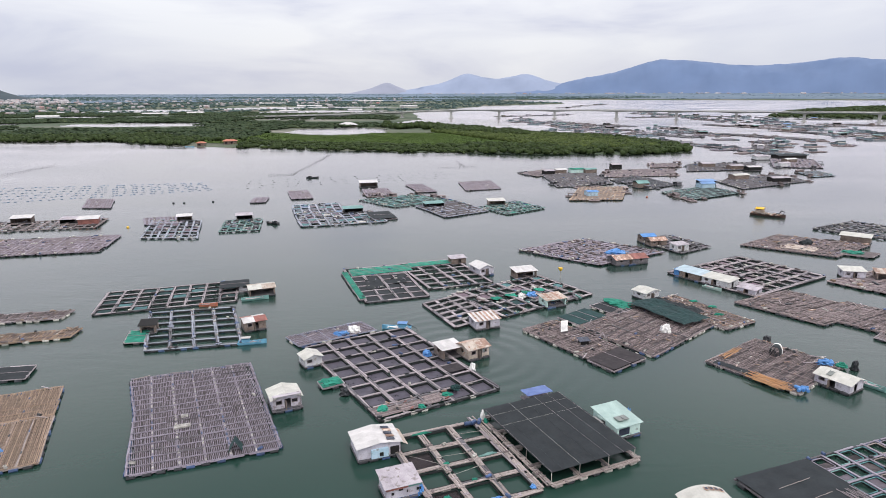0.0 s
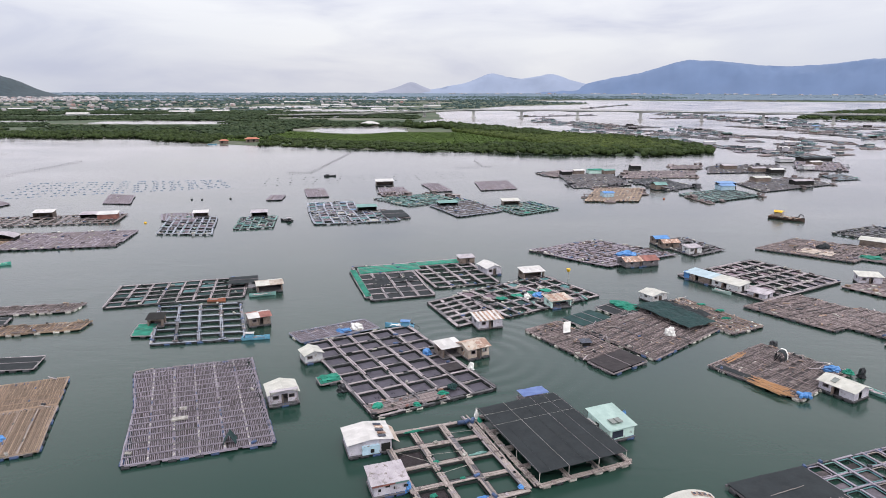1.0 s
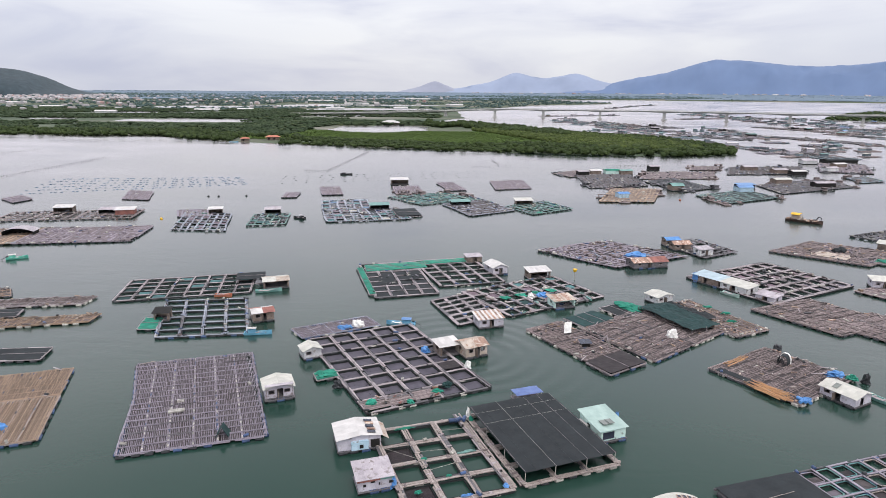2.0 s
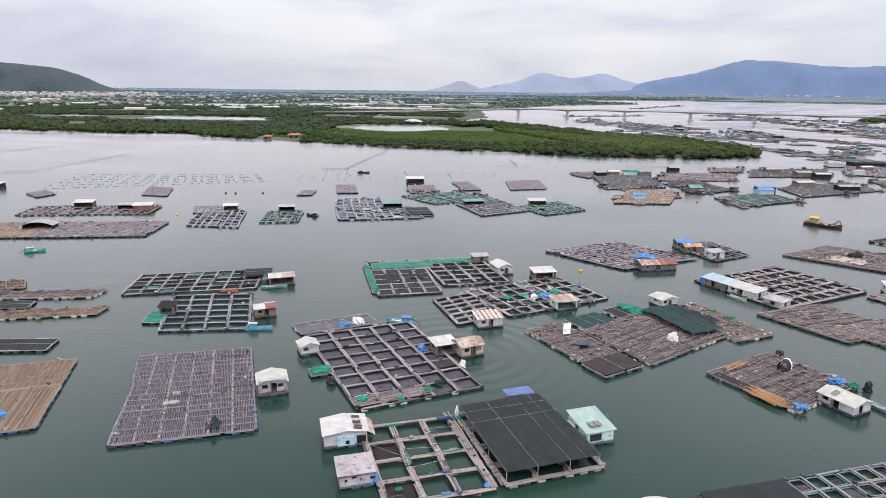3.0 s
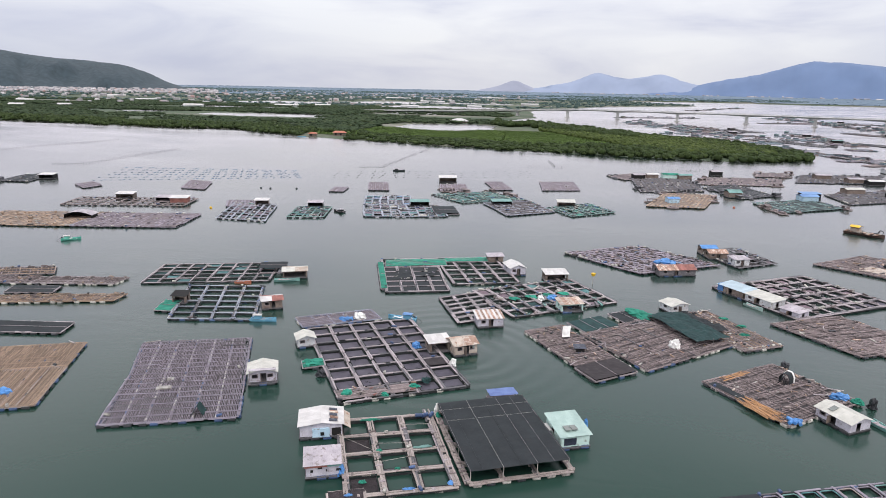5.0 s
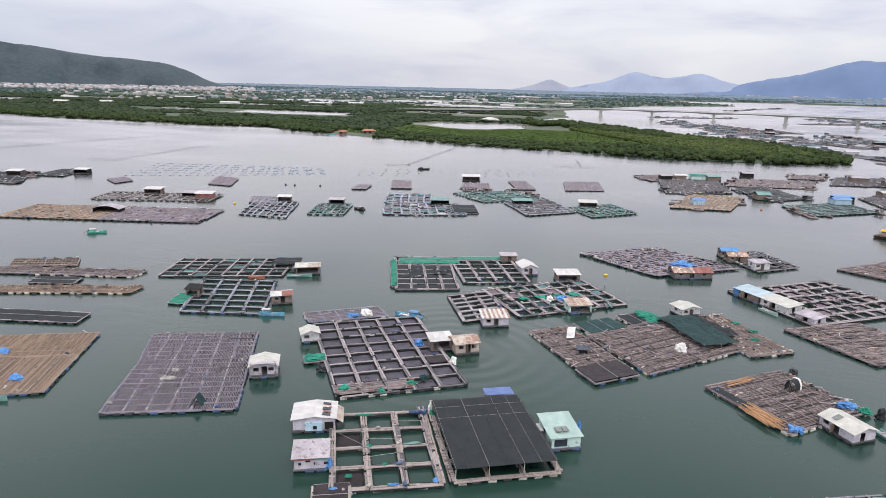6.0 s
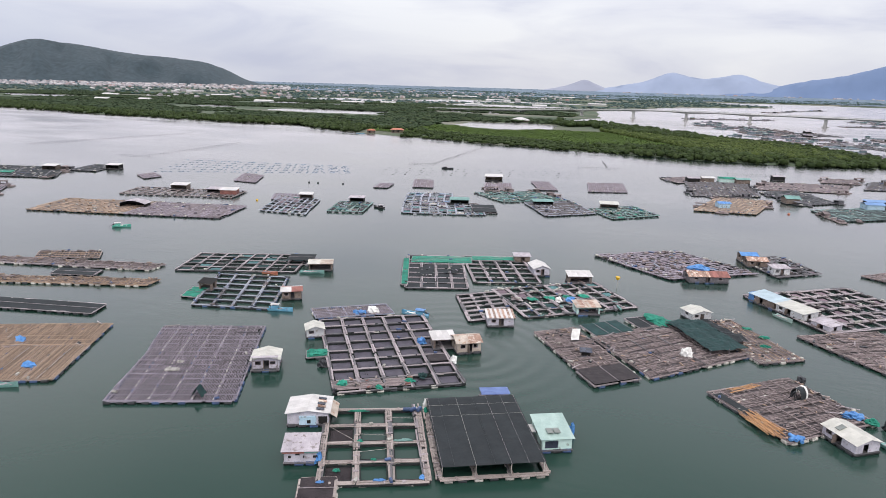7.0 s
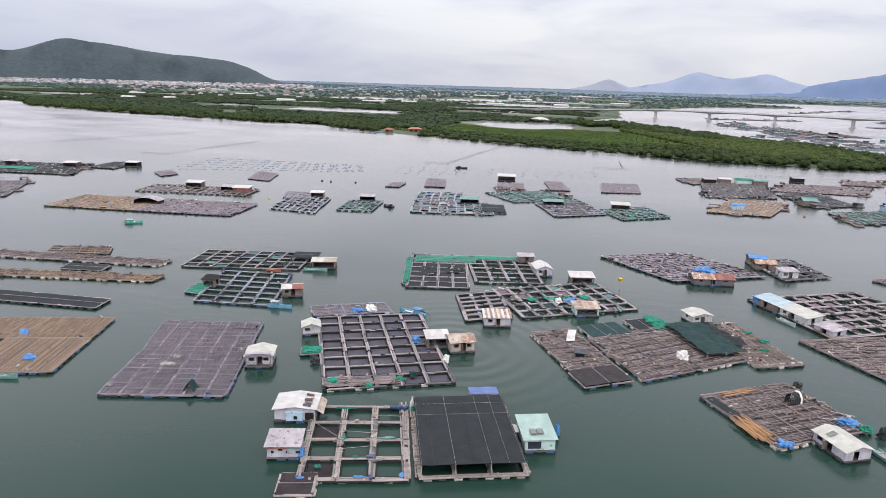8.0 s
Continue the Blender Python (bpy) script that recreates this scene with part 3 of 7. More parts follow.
def cage_raft(x, y, angle, L, W, skew, nx, ny, label, wood=PALE_WOOD, width=0.75, count=3, drums=(WHITE_FLOAT, BLUE_DRUM), seg=4.0, cell=None, filled=(), missing=(), group="fish cage rafts", cross=None, step=1.7, cell_z=0.09):
    """A floating raft of net cages: plank walkways on drums round open cells, with nets hung in the cells."""
    t = thing("fish_cage_raft", x, y, 0, angle, label, "fish raft", group)
    f = sheared(L, W, skew)
    cw = cross or width * 0.85
    for i in range(nx + 1):
        u = 2 * i / nx - 1
        boards(t, f(u, -1), f(u, 1), width, count, 0.46, wood, seg)
        floats(t, f(u, -1), f(u, 1), step if i in (0, nx) else step * 3, drums)
    for j in range(ny + 1):
        v = 2 * j / ny - 1
        boards(t, f(-1, v), f(1, v), cw, max(1, count - 1), 0.40, wood, seg)
        floats(t, f(-1, v), f(1, v), step if j in (0, ny) else step * 3.4, drums)
    litter(t, f, 7, (nx, ny))
    bm = bmesh.new()
    rim = bmesh.new()
    for i in range(nx):
        for j in range(ny):
            if (i, j) in missing:
                continue
            u0, u1, v0, v1 = 2 * i / nx - 1, 2 * (i + 1) / nx - 1, 2 * j / ny - 1, 2 * (j + 1) / ny - 1
            a, b_, c, d = (Vector(f(*p)) for p in ((u0, v0), (u1, v0), (u1, v1), (u0, v1)))
            mid = (a + b_ + c + d) / 4
            ring = [mid + (p - mid) * (1 - (width + 0.25) / max(0.1, (p - mid).length * 1.42)) for p in (a, b_, c, d)]
            # net rims, blackened to put shade beneath the walkways
            for p, q in zip(ring, ring[1:] + ring[:1]):
                m2, dd = (p + q) / 2, q - p
                box(rim, m2.x, m2.y, 0.25, dd.length, 0.05, 0.24, math.atan2(dd.y, dd.x))
            if cell or (i, j) in filled:
                low = [bm.verts.new((p.x, p.y, cell_z + 0.02 * math.sin(i * 3 + j))) for p in ring]
                bm.faces.new(low)
    # outer skirt added: a near-black strip as the raft edge's underside shade
    corners = [Vector(f(*p)) for p in ((-1, -1), (1, -1), (1, 1), (-1, 1))]
    for p, q in zip(corners, corners[1:] + corners[:1]):
        m2, dd = (p + q) / 2, q - p
        box(rim, m2.x, m2.y, 0.22, dd.length, width * 0.7, 0.26, math.atan2(dd.y, dd.x))
    tagged(part("hung_net", rim, HUNG_NET_SHADE, t, "dark nets hanging round the cells, with painted shade below the walkways"), kind="stuff")
    if bm.verts:
        thicken(bm, 0.02)
        tagged(part("cover_net", bm, cell or BROWN_NET, t, "dark net laid over the cells"), kind="stuff")
    else:
        bm.free()
    return t


def litter(t, f, count, grid=None):
    """Odd drums, boards and foam left lying on a raft, or along the walkways of a cage raft."""
    for k in range(count):
        u, v = rng.uniform(-0.95, 0.95), rng.choice((-0.97, 0.97, rng.uniform(-0.9, 0.9)))
        if grid and rng.random() < 0.5:
            u = 2 * rng.randrange(grid[0] + 1) / grid[0] - 1
        elif grid:
            v = 2 * rng.randrange(grid[1] + 1) / grid[1] - 1
        x_, y_ = f(u, v)
        if grid or rng.random() < 0.5:
            piece("loose_float", DRUMS[rng.choice((WHITE_FLOAT, WHITE_FLOAT, BLUE_DRUM, DARK_DRUM)).name], t, (x_, y_, 0.66), rng.uniform(0, 3), (rng.uniform(0.4, 0.9), 0.4, 0.35))
        else:
            piece("loose_board", rng.choice(PLANKS[rng.choice((PALE_WOOD, GREY_WOOD)).name]), t, (x_, y_, 0.62), rng.uniform(0, 3), (rng.uniform(1.2, 3.0), 0.18, 0.06))


def gear(t, f, count, materials, size=(0.2, 0.7), z=0.52):
    """Loose boards, trays, crates and floats scattered over a raft, too many to tell apart."""
    bm = bmesh.new()
    for k in range(count):
        x_, y_ = f(rng.uniform(-0.97, 0.97), rng.choice((rng.choice((-0.97, 0.97)), rng.uniform(-0.95, 0.95), rng.uniform(-0.95, 0.95))))
        s = rng.uniform(*size)
        box(bm, x_, y_, z + s * 0.12, s * rng.uniform(0.8, 3.2), s * rng.uniform(0.35, 0.9), s * rng.uniform(0.2, 0.6), rng.uniform(0, 3.1), rng.uniform(-0.2, 0.2))
        bm.faces.ensure_lookup_table()
        m_ = rng.randrange(len(materials))
        for q in range(1, 7):
            bm.faces[-q].material_index = m_
    ob = part("loose_gear", bm, materials[0], t)
    for m_ in materials[1:]:
        ob.data.materials.append(m_)
    return tagged(ob, "jumble of boards, trays and small floats", kind="stuff")


def slat_raft(x, y, angle, L, W, skew, label, rows=10, step=0.4, joists=5, pole=MAUVE_POLE, stuff=STUFF_MAUVE, frame=BLUE_POLE, drums=(BLUE_DRUM, WHITE_FLOAT), budget=260, thick=0.11, gap=0.0, group="oyster rafts", name="oyster_raft", row_wood=None, dashes=False, bed=DARK_DECK, notch=0.0, row_width=0.22, bands=0):
    """A raft of close-laid poles in rows between joists, with drums round the rim."""
    t = thing(name, x, y, 0, angle, label, "oyster raft", group)
    f = sheared(L, W, skew)

    def edge(v):
        return -1 + notch * (1 - v) / 1.4 if v > 0.1 else -1 + notch * 0.643 * (v + 1) / 1.1

    for i in range(joists):
        u = 2 * i / (joists - 1) - 1
        if i == 0 and notch:
            for v0, v1 in ((-1, 0.1), (0.1, 1)):
                boards(t, f(edge(v0), v0), f(edge(v1), v1), 0.3, 1, 0.36, frame, 5.0, 0.14, "joist")
                floats(t, f(edge(v0), v0), f(edge(v1), v1), 1.6, drums)
            continue
        boards(t, f(u, -1), f(u, 1), 0.3, 1, 0.36, frame, 5.0, 0.14, "joist")
        if i in (0, joists - 1):
            floats(t, f(u, -1), f(u, 1), 1.6, drums)
        else:
            floats(t, f(u, -1), f(u, 1), 1.25 if dashes else 4.2, (WHITE_FLOAT, BLUE_DRUM, WHITE_FLOAT) if dashes else drums, z=0.42, size=(0.55, 0.26, 0.26))
    for v in (-1, 1):
        boards(t, f(-1, v), f(1, v), 0.3, 1, 0.34, frame, 4.0, 0.14, "joist")
        floats(t, f(-1, v), f(1, v), 1.5, drums)
    # sheet added under the poles to set the tone of the gaps
    k = 1 - notch * 0.5
    part("under_net", net_sheet(L * 0.985 * k, W * 0.985, skew * 0.985 - notch * L * 0.3, 0.24, 0.03, 10, 10), bed, t, "sheet under the poles that fills their gaps")
    rest = bmesh.new()
    made = 0
    n_across = max(4, int(L / step))
    flip = math.atan2(W, skew)
    for j in range(rows):
        v0, v1 = 2 * j / rows - 1, 2 * (j + 1) / rows - 1
        p, q = Vector(f(edge(v0 + 0.01), v0)), Vector(f(1, v0))
        if row_wood and j and (not bands or j % 3 == 0):
            boards(t, p, q, row_width, 1, 0.54, row_wood, 4.5, 0.07)
        if made < budget:
            piece("pole", rng.choice(POLES[pole.name]), t, ((p.x + q.x) / 2, (p.y + q.y) / 2, 0.5), 0, ((q - p).length, thick * 1.3, thick * 1.3))
            made += 1
        for i in range(n_across + 1):
            if rng.random() < 0.02 + gap:
                continue
            u = 2 * (i + rng.uniform(-0.1, 0.1)) / n_across - 1
            u = max(-1, min(1, u))
            if u < edge(v0 + 0.01) or (bands and (u + 1) / 2 * bands % 1 > 0.74 and rng.random() < 0.85):
                continue
            a, c = Vector(f(u, v0 + rng.uniform(-0.01, 0.02))), Vector(f(u + rng.uniform(-0.006, 0.006), v1 + rng.uniform(-0.02, 0.01)))
            d = c - a
            z = 0.44 + rng.uniform(-0.03, 0.06)
            if made < budget and i % 2 == 0:
                piece("pole", rng.choice(POLES[pole.name]), t, ((a.x + c.x) / 2, (a.y + c.y) / 2, z), math.atan2(d.y, d.x), (d.length, thick, thick))
                made += 1
            else:
                box(rest, (a.x + c.x) / 2, (a.y + c.y) / 2, z, d.length, thick * rng.uniform(0.8, 1.2), thick, math.atan2(d.y, d.x))
    litter(t, f, 5)
    tagged(part("slat_bed", rest, stuff, t), "close rows of thin weathered poles", kind="stuff")
    return t


def net_raft(x, y, angle, L, W, skew, label, material=BLACK_NET, frame=GREY_WOOD, drums=(DARK_DRUM, BLUE_DRUM), seams=4, group="net rafts", z=0.5):
    """A raft covered by a sheet of net on a pole frame."""
    t = thing("net_raft", x, y, 0, angle, label, "net raft", group)
    f = sheared(L, W, skew)
    part("net_cover", net_sheet(L, W, skew, z), material, t)
    for u in (-1, 1):
        boards(t, f(u, -1), f(u, 1), 0.35, 1, 0.42, frame, 4.0, 0.12, "joist")
        floats(t, f(u, -1), f(u, 1), 1.8, drums)
    for v in (-1, 1):
        boards(t, f(-1, v), f(1, v), 0.35, 1, 0.40, frame, 4.0, 0.12, "joist")
        floats(t, f(-1, v), f(1, v), 1.8, drums)
    for i in range(1, seams):
        v = 2 * i / seams - 1
        p, q = f(-1, v), f(1, v)
        piece("pole", rng.choice(POLES[GREY_WOOD.name]), t, ((p[0] + q[0]) / 2, (p[1] + q[1]) / 2, z + 0.06), 0, (L, 0.07, 0.07))
    return t


def far_raft(x, y, angle, L, W, skew, label, nx=6, ny=4, stuff=STUFF_SLATE, beam=0.55, fill=None, rough=0.0, category="fish raft", group="far fish rafts", name="fish_raft", bumps=0, bump_mat=None, nets=()):
    """A raft seen from far off: its beams in one mesh, drums along the rim, a net or boards over it."""
    t = thing(name, x, y, 0, angle, label, category, group)
    f = sheared(L, W, skew)
    single = nx + ny <= 20 and math.hypot(x, y) < 262
    wood = WOOD_OF[stuff.name]
    bm = bmesh.new()
    for k, m in ((0, nx), (1, ny)):
        for i in range(m + 1):
            s = 2 * i / m - 1
            p, q = (f(s, -1), f(s, 1)) if k == 0 else (f(-1, s), f(1, s))
            p, q = Vector(p), Vector(q)
            d = q - p
            cuts = max(1, int(d.length / (9.0 if single else 4.5)))
            for c in range(cuts):
                if rough and rng.random() < rough:
                    continue
                o = p + d * (c + 0.5) / cuts
                at = (o.x + rng.uniform(-0.1, 0.1), o.y + rng.uniform(-0.1, 0.1), 0.42 + rng.uniform(-0.05, 0.08) - 0.03 * k)
                ln, wd, an = d.length / cuts * rng.uniform(0.9, 1.05), beam * rng.uniform(0.7, 1.2), math.atan2(d.y, d.x) + rng.uniform(-0.04, 0.04)
                if single:
                    piece("beam", rng.choice(PLANKS[wood.name]), t, at, an, (ln, wd, 0.14))
                else:
                    box(bm, *at, ln, wd, 0.14, an)
    if bm.verts:
        tagged(part("beam_grid", bm, stuff, t), kind="stuff")
    else:
        bm.free()
    bm = bmesh.new()
    for p, q in ((f(-1, -1), f(1, -1)), (f(1, -1), f(1, 1)), (f(-1, 1), f(1, 1)), (f(-1, -1), f(-1, 1))):
        p, q = Vector(p), Vector(q)
        d = q - p
        for i in range(int(d.length / 2.2)):
            o = p + d * (i + 0.5) * 2.2 / d.length
            rod(bm, (o.x - d.x / d.length * 0.5, o.y - d.y / d.length * 0.5, 0.14), (o.x + d.x / d.length * 0.5, o.y + d.y / d.length * 0.5, 0.14), 0.27, 6)
    tagged(part("float_rim", bm, DARK_DRUM, t), kind="stuff")
    if nets:
        cell_nets(t, f, nx, ny, 0.55, nets)
    near = math.hypot(x, y) < 430
    if near and L * W > 90 and name == "fish_raft":
        gear(t, f, int(L * W / (16 if fill else 5 if bumps else 9)), (WHITE_FLOAT, SLATE_WOOD, BLUE_DRUM, DARK_DRUM, BROWN_WOOD, DARK_WOOD, TRAY_DECK, TEAL_ROOF if stuff in (STUFF_GREEN, STUFF_SLATE) else BROWN_WOOD, MAUVE_POLE))
    if fill == BROWN_NET:
        fill = {STUFF_TAN.name: TAN_DECK, STUFF_MAUVE.name: MAUVE_DECK, STUFF_BROWN.name: MAUVE_DECK}.get(stuff.name, DARK_DECK)
    if fill:
        part("deck", net_sheet(L * 0.98, W * 0.98, skew * 0.98, 0.45 if math.hypot(x, y) > 200 else 0.36, 0.09, 14, 14), fill, t)
    if math.hypot(x, y) > 250 and name == "fish_raft":
        bm = bmesh.new()
        for i in range(int((L + W) / 7)):
            u, v = rng.choice(((rng.uniform(-1, 1), rng.choice((-1, 1))), (rng.choice((-1, 1)), rng.uniform(-1, 1))))
            px, py = f(u * 1.03, v * 1.03)
            a, sl, sw = rng.uniform(-0.3, 0.3), rng.uniform(2.0, 5.5), rng.uniform(1.4, 3.2)
            box(bm, px, py, 0.3, sl, sw, 0.3, a)
            if rng.random() < 0.4:
                for q in (-1, 1):
                    box(bm, px + q * sl * 0.3, py, 0.9, 0.12, sw * 0.8, 1.1, a)
                box(bm, px, py, 1.5, sl * 0.75, sw, 0.1, a, rng.uniform(-0.12, 0.12))
            else:
                box(bm, px, py, 0.6, sl * 0.4, sw * 0.5, rng.uniform(0.3, 0.9), a + 0.5)
        tagged(part("side_platform", bm, rng.choice((STUFF_DARK, STUFF_BROWN)), t, "ragged small platforms and lean-tos along the rim"), kind="stuff")
    bm = bmesh.new()
    for i in range(int(L * W / (28 if name == "fish_raft" else 90)) + 1):
        px, py = f(rng.uniform(-1, 1), rng.choice((-1, 1, rng.uniform(-1, 1), rng.uniform(-1, 1))))
        s = rng.uniform(0.25, 0.6)
        box(bm, px, py, 0.5 + s * 0.2, s * rng.uniform(1, 2.5), s, s * 0.6, rng.uniform(0, 3))
    if bm.verts:
        tagged(part("foam_litter", bm, WHITE_FLOAT, t), kind="stuff")
    else:
        bm.free()
    if bumps:
        bm = bmesh.new()
        for i in range(bumps):
            px, py = f(rng.uniform(-0.95, 0.95), rng.uniform(-0.95, 0.95))
            s = rng.uniform(0.3, 0.8)
            box(bm, px, py, 0.45 + s * 0.3, s, s * rng.uniform(0.6, 1.4), s * 0.7, rng.uniform(0, 3))
        tagged(part("clutter", bm, bump_mat or STUFF_DARK, t), kind="stuff")
    return t


def sheet_mesh(width, length, material, waves=6):
    """One corrugated roof sheet: along x its slope length, along y its width."""
    bm = bmesh.new()
    k = waves * 4
    rows = []
    for x in (0, 0.5, 1.0):
        rows.append([bm.verts.new((x * length, (i / k) * width, 0.003 * math.sin(i / 4 * 2 * math.pi))) for i in range(k + 1)])
    for a, c in zip(rows, rows[1:]):
        for i in range(k):
            bm.faces.new((a[i], c[i], c[i + 1], a[i + 1]))
    thicken(bm, 0.02)
    me = finish(bm, "roof_sheet")
    me.materials.append(material)
    return me


def house(x, y, angle, L, W, label, roof=WHITE_ROOF, wall=WHITE_WALL, h=2.1, rise=0.5, kind="gable", porch=0.0, open_front=False, panels=0, ridge_along=True, name="raft_house", group="raft houses", windows=2, door=True, patch=None, over=0.3, sheet=0.95):
    """A small house on a floating platform of drums and boards. L runs along its local x, W along y; the front is at -y."""
    plain = math.hypot(x, y) < 190
    L, W = L * 0.92, W * 0.9
    t = thing(name, x, y, 0, angle, label, "house", group)
    bm = bmesh.new()
    prof, k = [], int((L + 0.3) / 0.5)
    wd = (L + 0.3) / k
    for i in range(k):
        xa = -L / 2 - 0.15 + i * wd
        zt = 0.42 + rng.uniform(-0.012, 0.012)
        prof += [(xa + 0.03, zt), (xa + wd - 0.03, zt), (xa + wd - 0.02, 0.37), (xa + wd + 0.02, 0.37)]
    prof = [(-L / 2 - 0.16, 0.3)] + prof[:-1] + [(L / 2 + 0.16, 0.3)]
    ends = [[bm.verts.new((px_, py_, pz_)) for px_, pz_ in prof] for py_ in (-W / 2 - 0.25 - porch, W / 2 + 0.15)]
    for i in range(len(prof)):
        j = (i + 1) % len(prof)
        bm.faces.new((ends[0][i], ends[0][j], ends[1][j], ends[1][i]))
    bm.faces.new(ends[0][::-1])
    bm.faces.new(ends[1])
    bmesh.ops.recalc_face_normals(bm, faces=bm.faces)
    part("platform", bm, DARK_WOOD, t, "dark wet plank platform")
    # added near-black box stands for the shade below the floor
    bm = bmesh.new()
    box(bm, 0, -porch / 2, 0.17, L + 0.2, W + porch + 0.2, 0.24)
    part("raft_base", bm, HUNG_NET_SHADE, t, "near-black box put in as the shade under the floor")
    for v in (-1, 1) if plain else ():
        floats(t, (-L / 2, v * W / 2 - (porch if v < 0 else 0)), (L / 2, v * W / 2 - (porch if v < 0 else 0)), 1.1 if plain else 2.6, (DARK_DRUM, BLUE_DRUM, DARK_DRUM), z=0.17, size=(1.0, 0.6, 0.6))
    z0 = 0.4
    h *= 0.82
    zr = z0 + h

    def top(px, py):
        if kind == "gable":
            return rise * (1 - abs(py) / (W / 2)) if ridge_along else rise * (1 - abs(px) / (L / 2))
        if kind == "arc":
            return rise * (1 - (px / (L / 2)) ** 2)
        return rise * (py / W + 0.5)

    def wall_run(p, q, holes):
        """One wall with thickness from p to q; holes: (start, end, sill, head) along it, cut through."""
        bm = bmesh.new()
        p, q = Vector(p), Vector(q)
        d = q - p
        ln = d.length
        cuts = sorted({0.0, ln, ln / 2, *(c for hl in holes for c in hl[:2])})
        ang = math.atan2(d.y, d.x)
        for a, c in zip(cuts, cuts[1:]):
            m = (a + c) / 2
            spans = [(0.0, None)]
            for s, e, lo, hi in holes:
                if s <= m <= e:
                    spans = ([(0.0, lo)] if lo > 0.05 else []) + [(hi, None)]
            for lo, hi in spans:
                pts = []
                for k in (a, c):
                    o = p + d * (k / ln)
                    hh = h + top(o.x, o.y) - 0.03 if hi is None else hi
                    pts.append((o, z0 + lo, z0 + hh))
                (o1, l1, h1), (o2, l2, h2) = pts
                nrm = Vector((-d.y, d.x)) / ln * 0.035
                vs = [bm.verts.new((o.x + s * nrm.x, o.y + s * nrm.y, zz)) for s in (-1, 1) for o, zz in ((o1, l1), (o2, l2), (o2, h2), (o1, h1))]
                for idx in ((3, 2, 1, 0), (4, 5, 6, 7), (0, 1, 5, 4), (2, 3, 7, 6), (1, 2, 6, 5), (0, 4, 7, 3)):
                    bm.faces.new([vs[i] for i in idx])
        bmesh.ops.remove_doubles(bm, verts=bm.verts[:], dist=0.002)
        return part("wall", bm, wall, t)

    x0, x1, y0, y1 = -L / 2, L / 2, -W / 2, W / 2
    front = []
    if door:
        front.append((L * 0.42, L * 0.42 + 0.85, 0.0, h * 0.9))
    if windows > 0:
        front.append((L * 0.12, L * 0.12 + 0.8, h * 0.42, h * 0.8))
    if windows > 1:
        front.append((L * 0.8 - 0.5, L * 0.8 + 0.3, h * 0.42, h * 0.8))
    if open_front:
        front = [(0.25, L - 0.25, 0.0, h - 0.25)]
    if plain:
        front_wall = wall_run((x0, y0), (x1, y0), front)
        wall_run((x1, y1), (x0, y1), [(L * 0.4, L * 0.4 + 0.9, h * 0.42, h * 0.8)])
        wall_run((x0, y1), (x0, y0), [(W * 0.35, W * 0.35 + 0.8, h * 0.42, h * 0.8)])
        wall_run((x1, y0), (x1, y1), [(W * 0.3, W * 0.3 + 0.8, 0.0, h * 0.9)])
    else:
        bm = bmesh.new()
        loops = []
        for sx_, zz in ((0, z0), (0, zr), (0.12, zr), (0.12, z0)):
            loops.append([bm.verts.new((cx_ * (L / 2 - sx_), cy_ * (W / 2 - sx_), zz)) for cx_, cy_ in ((-1, -1), (1, -1), (1, 1), (-1, 1))])
        for i in range(4):
            ra, rb = loops[i], loops[(i + 1) % 4]
            for q in range(4):
                if q == 0 and open_front and i != 3:
                    continue
                bm.faces.new((ra[q], ra[(q + 1) % 4], rb[(q + 1) % 4], rb[q]))
        part("wall", bm, wall, t)
    if not open_front and plain:
        for s, e, lo, hi in front:
            bm = bmesh.new()
            wd = e - s
            if lo == 0:
                box(bm, x0 + s + 0.1, y0 - 0.36, z0 + hi / 2, 0.05, wd * 0.9, hi * 0.97)
                part("door", bm, TIMBER_WALL, front_wall, "open plank door")
            else:
                for k in (0, wd):
                    box(bm, x0 + s + k, y0 - 0.02, z0 + (lo + hi) / 2, 0.07, 0.1, hi - lo + 0.07)
                for k in (lo, hi):
                    box(bm, x0 + s + wd / 2, y0 - 0.022, z0 + k, wd + 0.07, 0.1, 0.06)
                part("window_frame", bm, GREY_WOOD, front_wall)
    nsheet = max(2, int(((L if kind != "gable" or ridge_along else W) + 2 * over) / (sheet if plain else 2.6)))
    if kind == "gable":
        span, run = (L, W) if ridge_along else (W, L)
        s = math.hypot(run / 2 + over, rise * (1 + over * 2 / run))
        a = math.atan2(rise, run / 2)
        wd = (span + 2 * over) / nsheet
        me = sheet_mesh(wd * 1.04, s, roof, 6 if plain else 3)
        alt = sheet_mesh(wd * 1.04, s, patch) if patch else me
        for side in (0, 1):
            for i in range(nsheet):
                ob = new("roof_sheet", alt if i >= nsheet / 2 else me)
                ob.parent = t
                turn = (math.pi / 2 if ridge_along else 0) + side * math.pi
                m = Matrix.Rotation(turn, 4, "Z") @ Matrix.Translation((0, -(span / 2 + over) + i * wd, zr + rise + 0.03)) @ Matrix.Rotation(a, 4, "Y")
                ob.matrix_basis = m
    elif kind == "shed":
        s = math.hypot(W + 2 * over, rise * (1 + 2 * over / W))
        a = math.atan2(rise, W)
        wd = (L + 2 * over) / nsheet
        me = sheet_mesh(wd * 1.04, s, roof, 6 if plain else 3)
        alt = sheet_mesh(wd * 1.04, s, patch) if patch else me
        for i in range(nsheet):
            ob = new("roof_sheet", alt if i % 2 else me)
            ob.parent = t
            ob.matrix_basis = Matrix.Translation((L / 2 + over - i * wd, -W / 2 - over, zr - rise * over / W + 0.03)) @ Matrix.Rotation(math.pi / 2, 4, "Z") @ Matrix.Rotation(-a, 4, "Y")
    else:
        bm = bmesh.new()
        rows = []
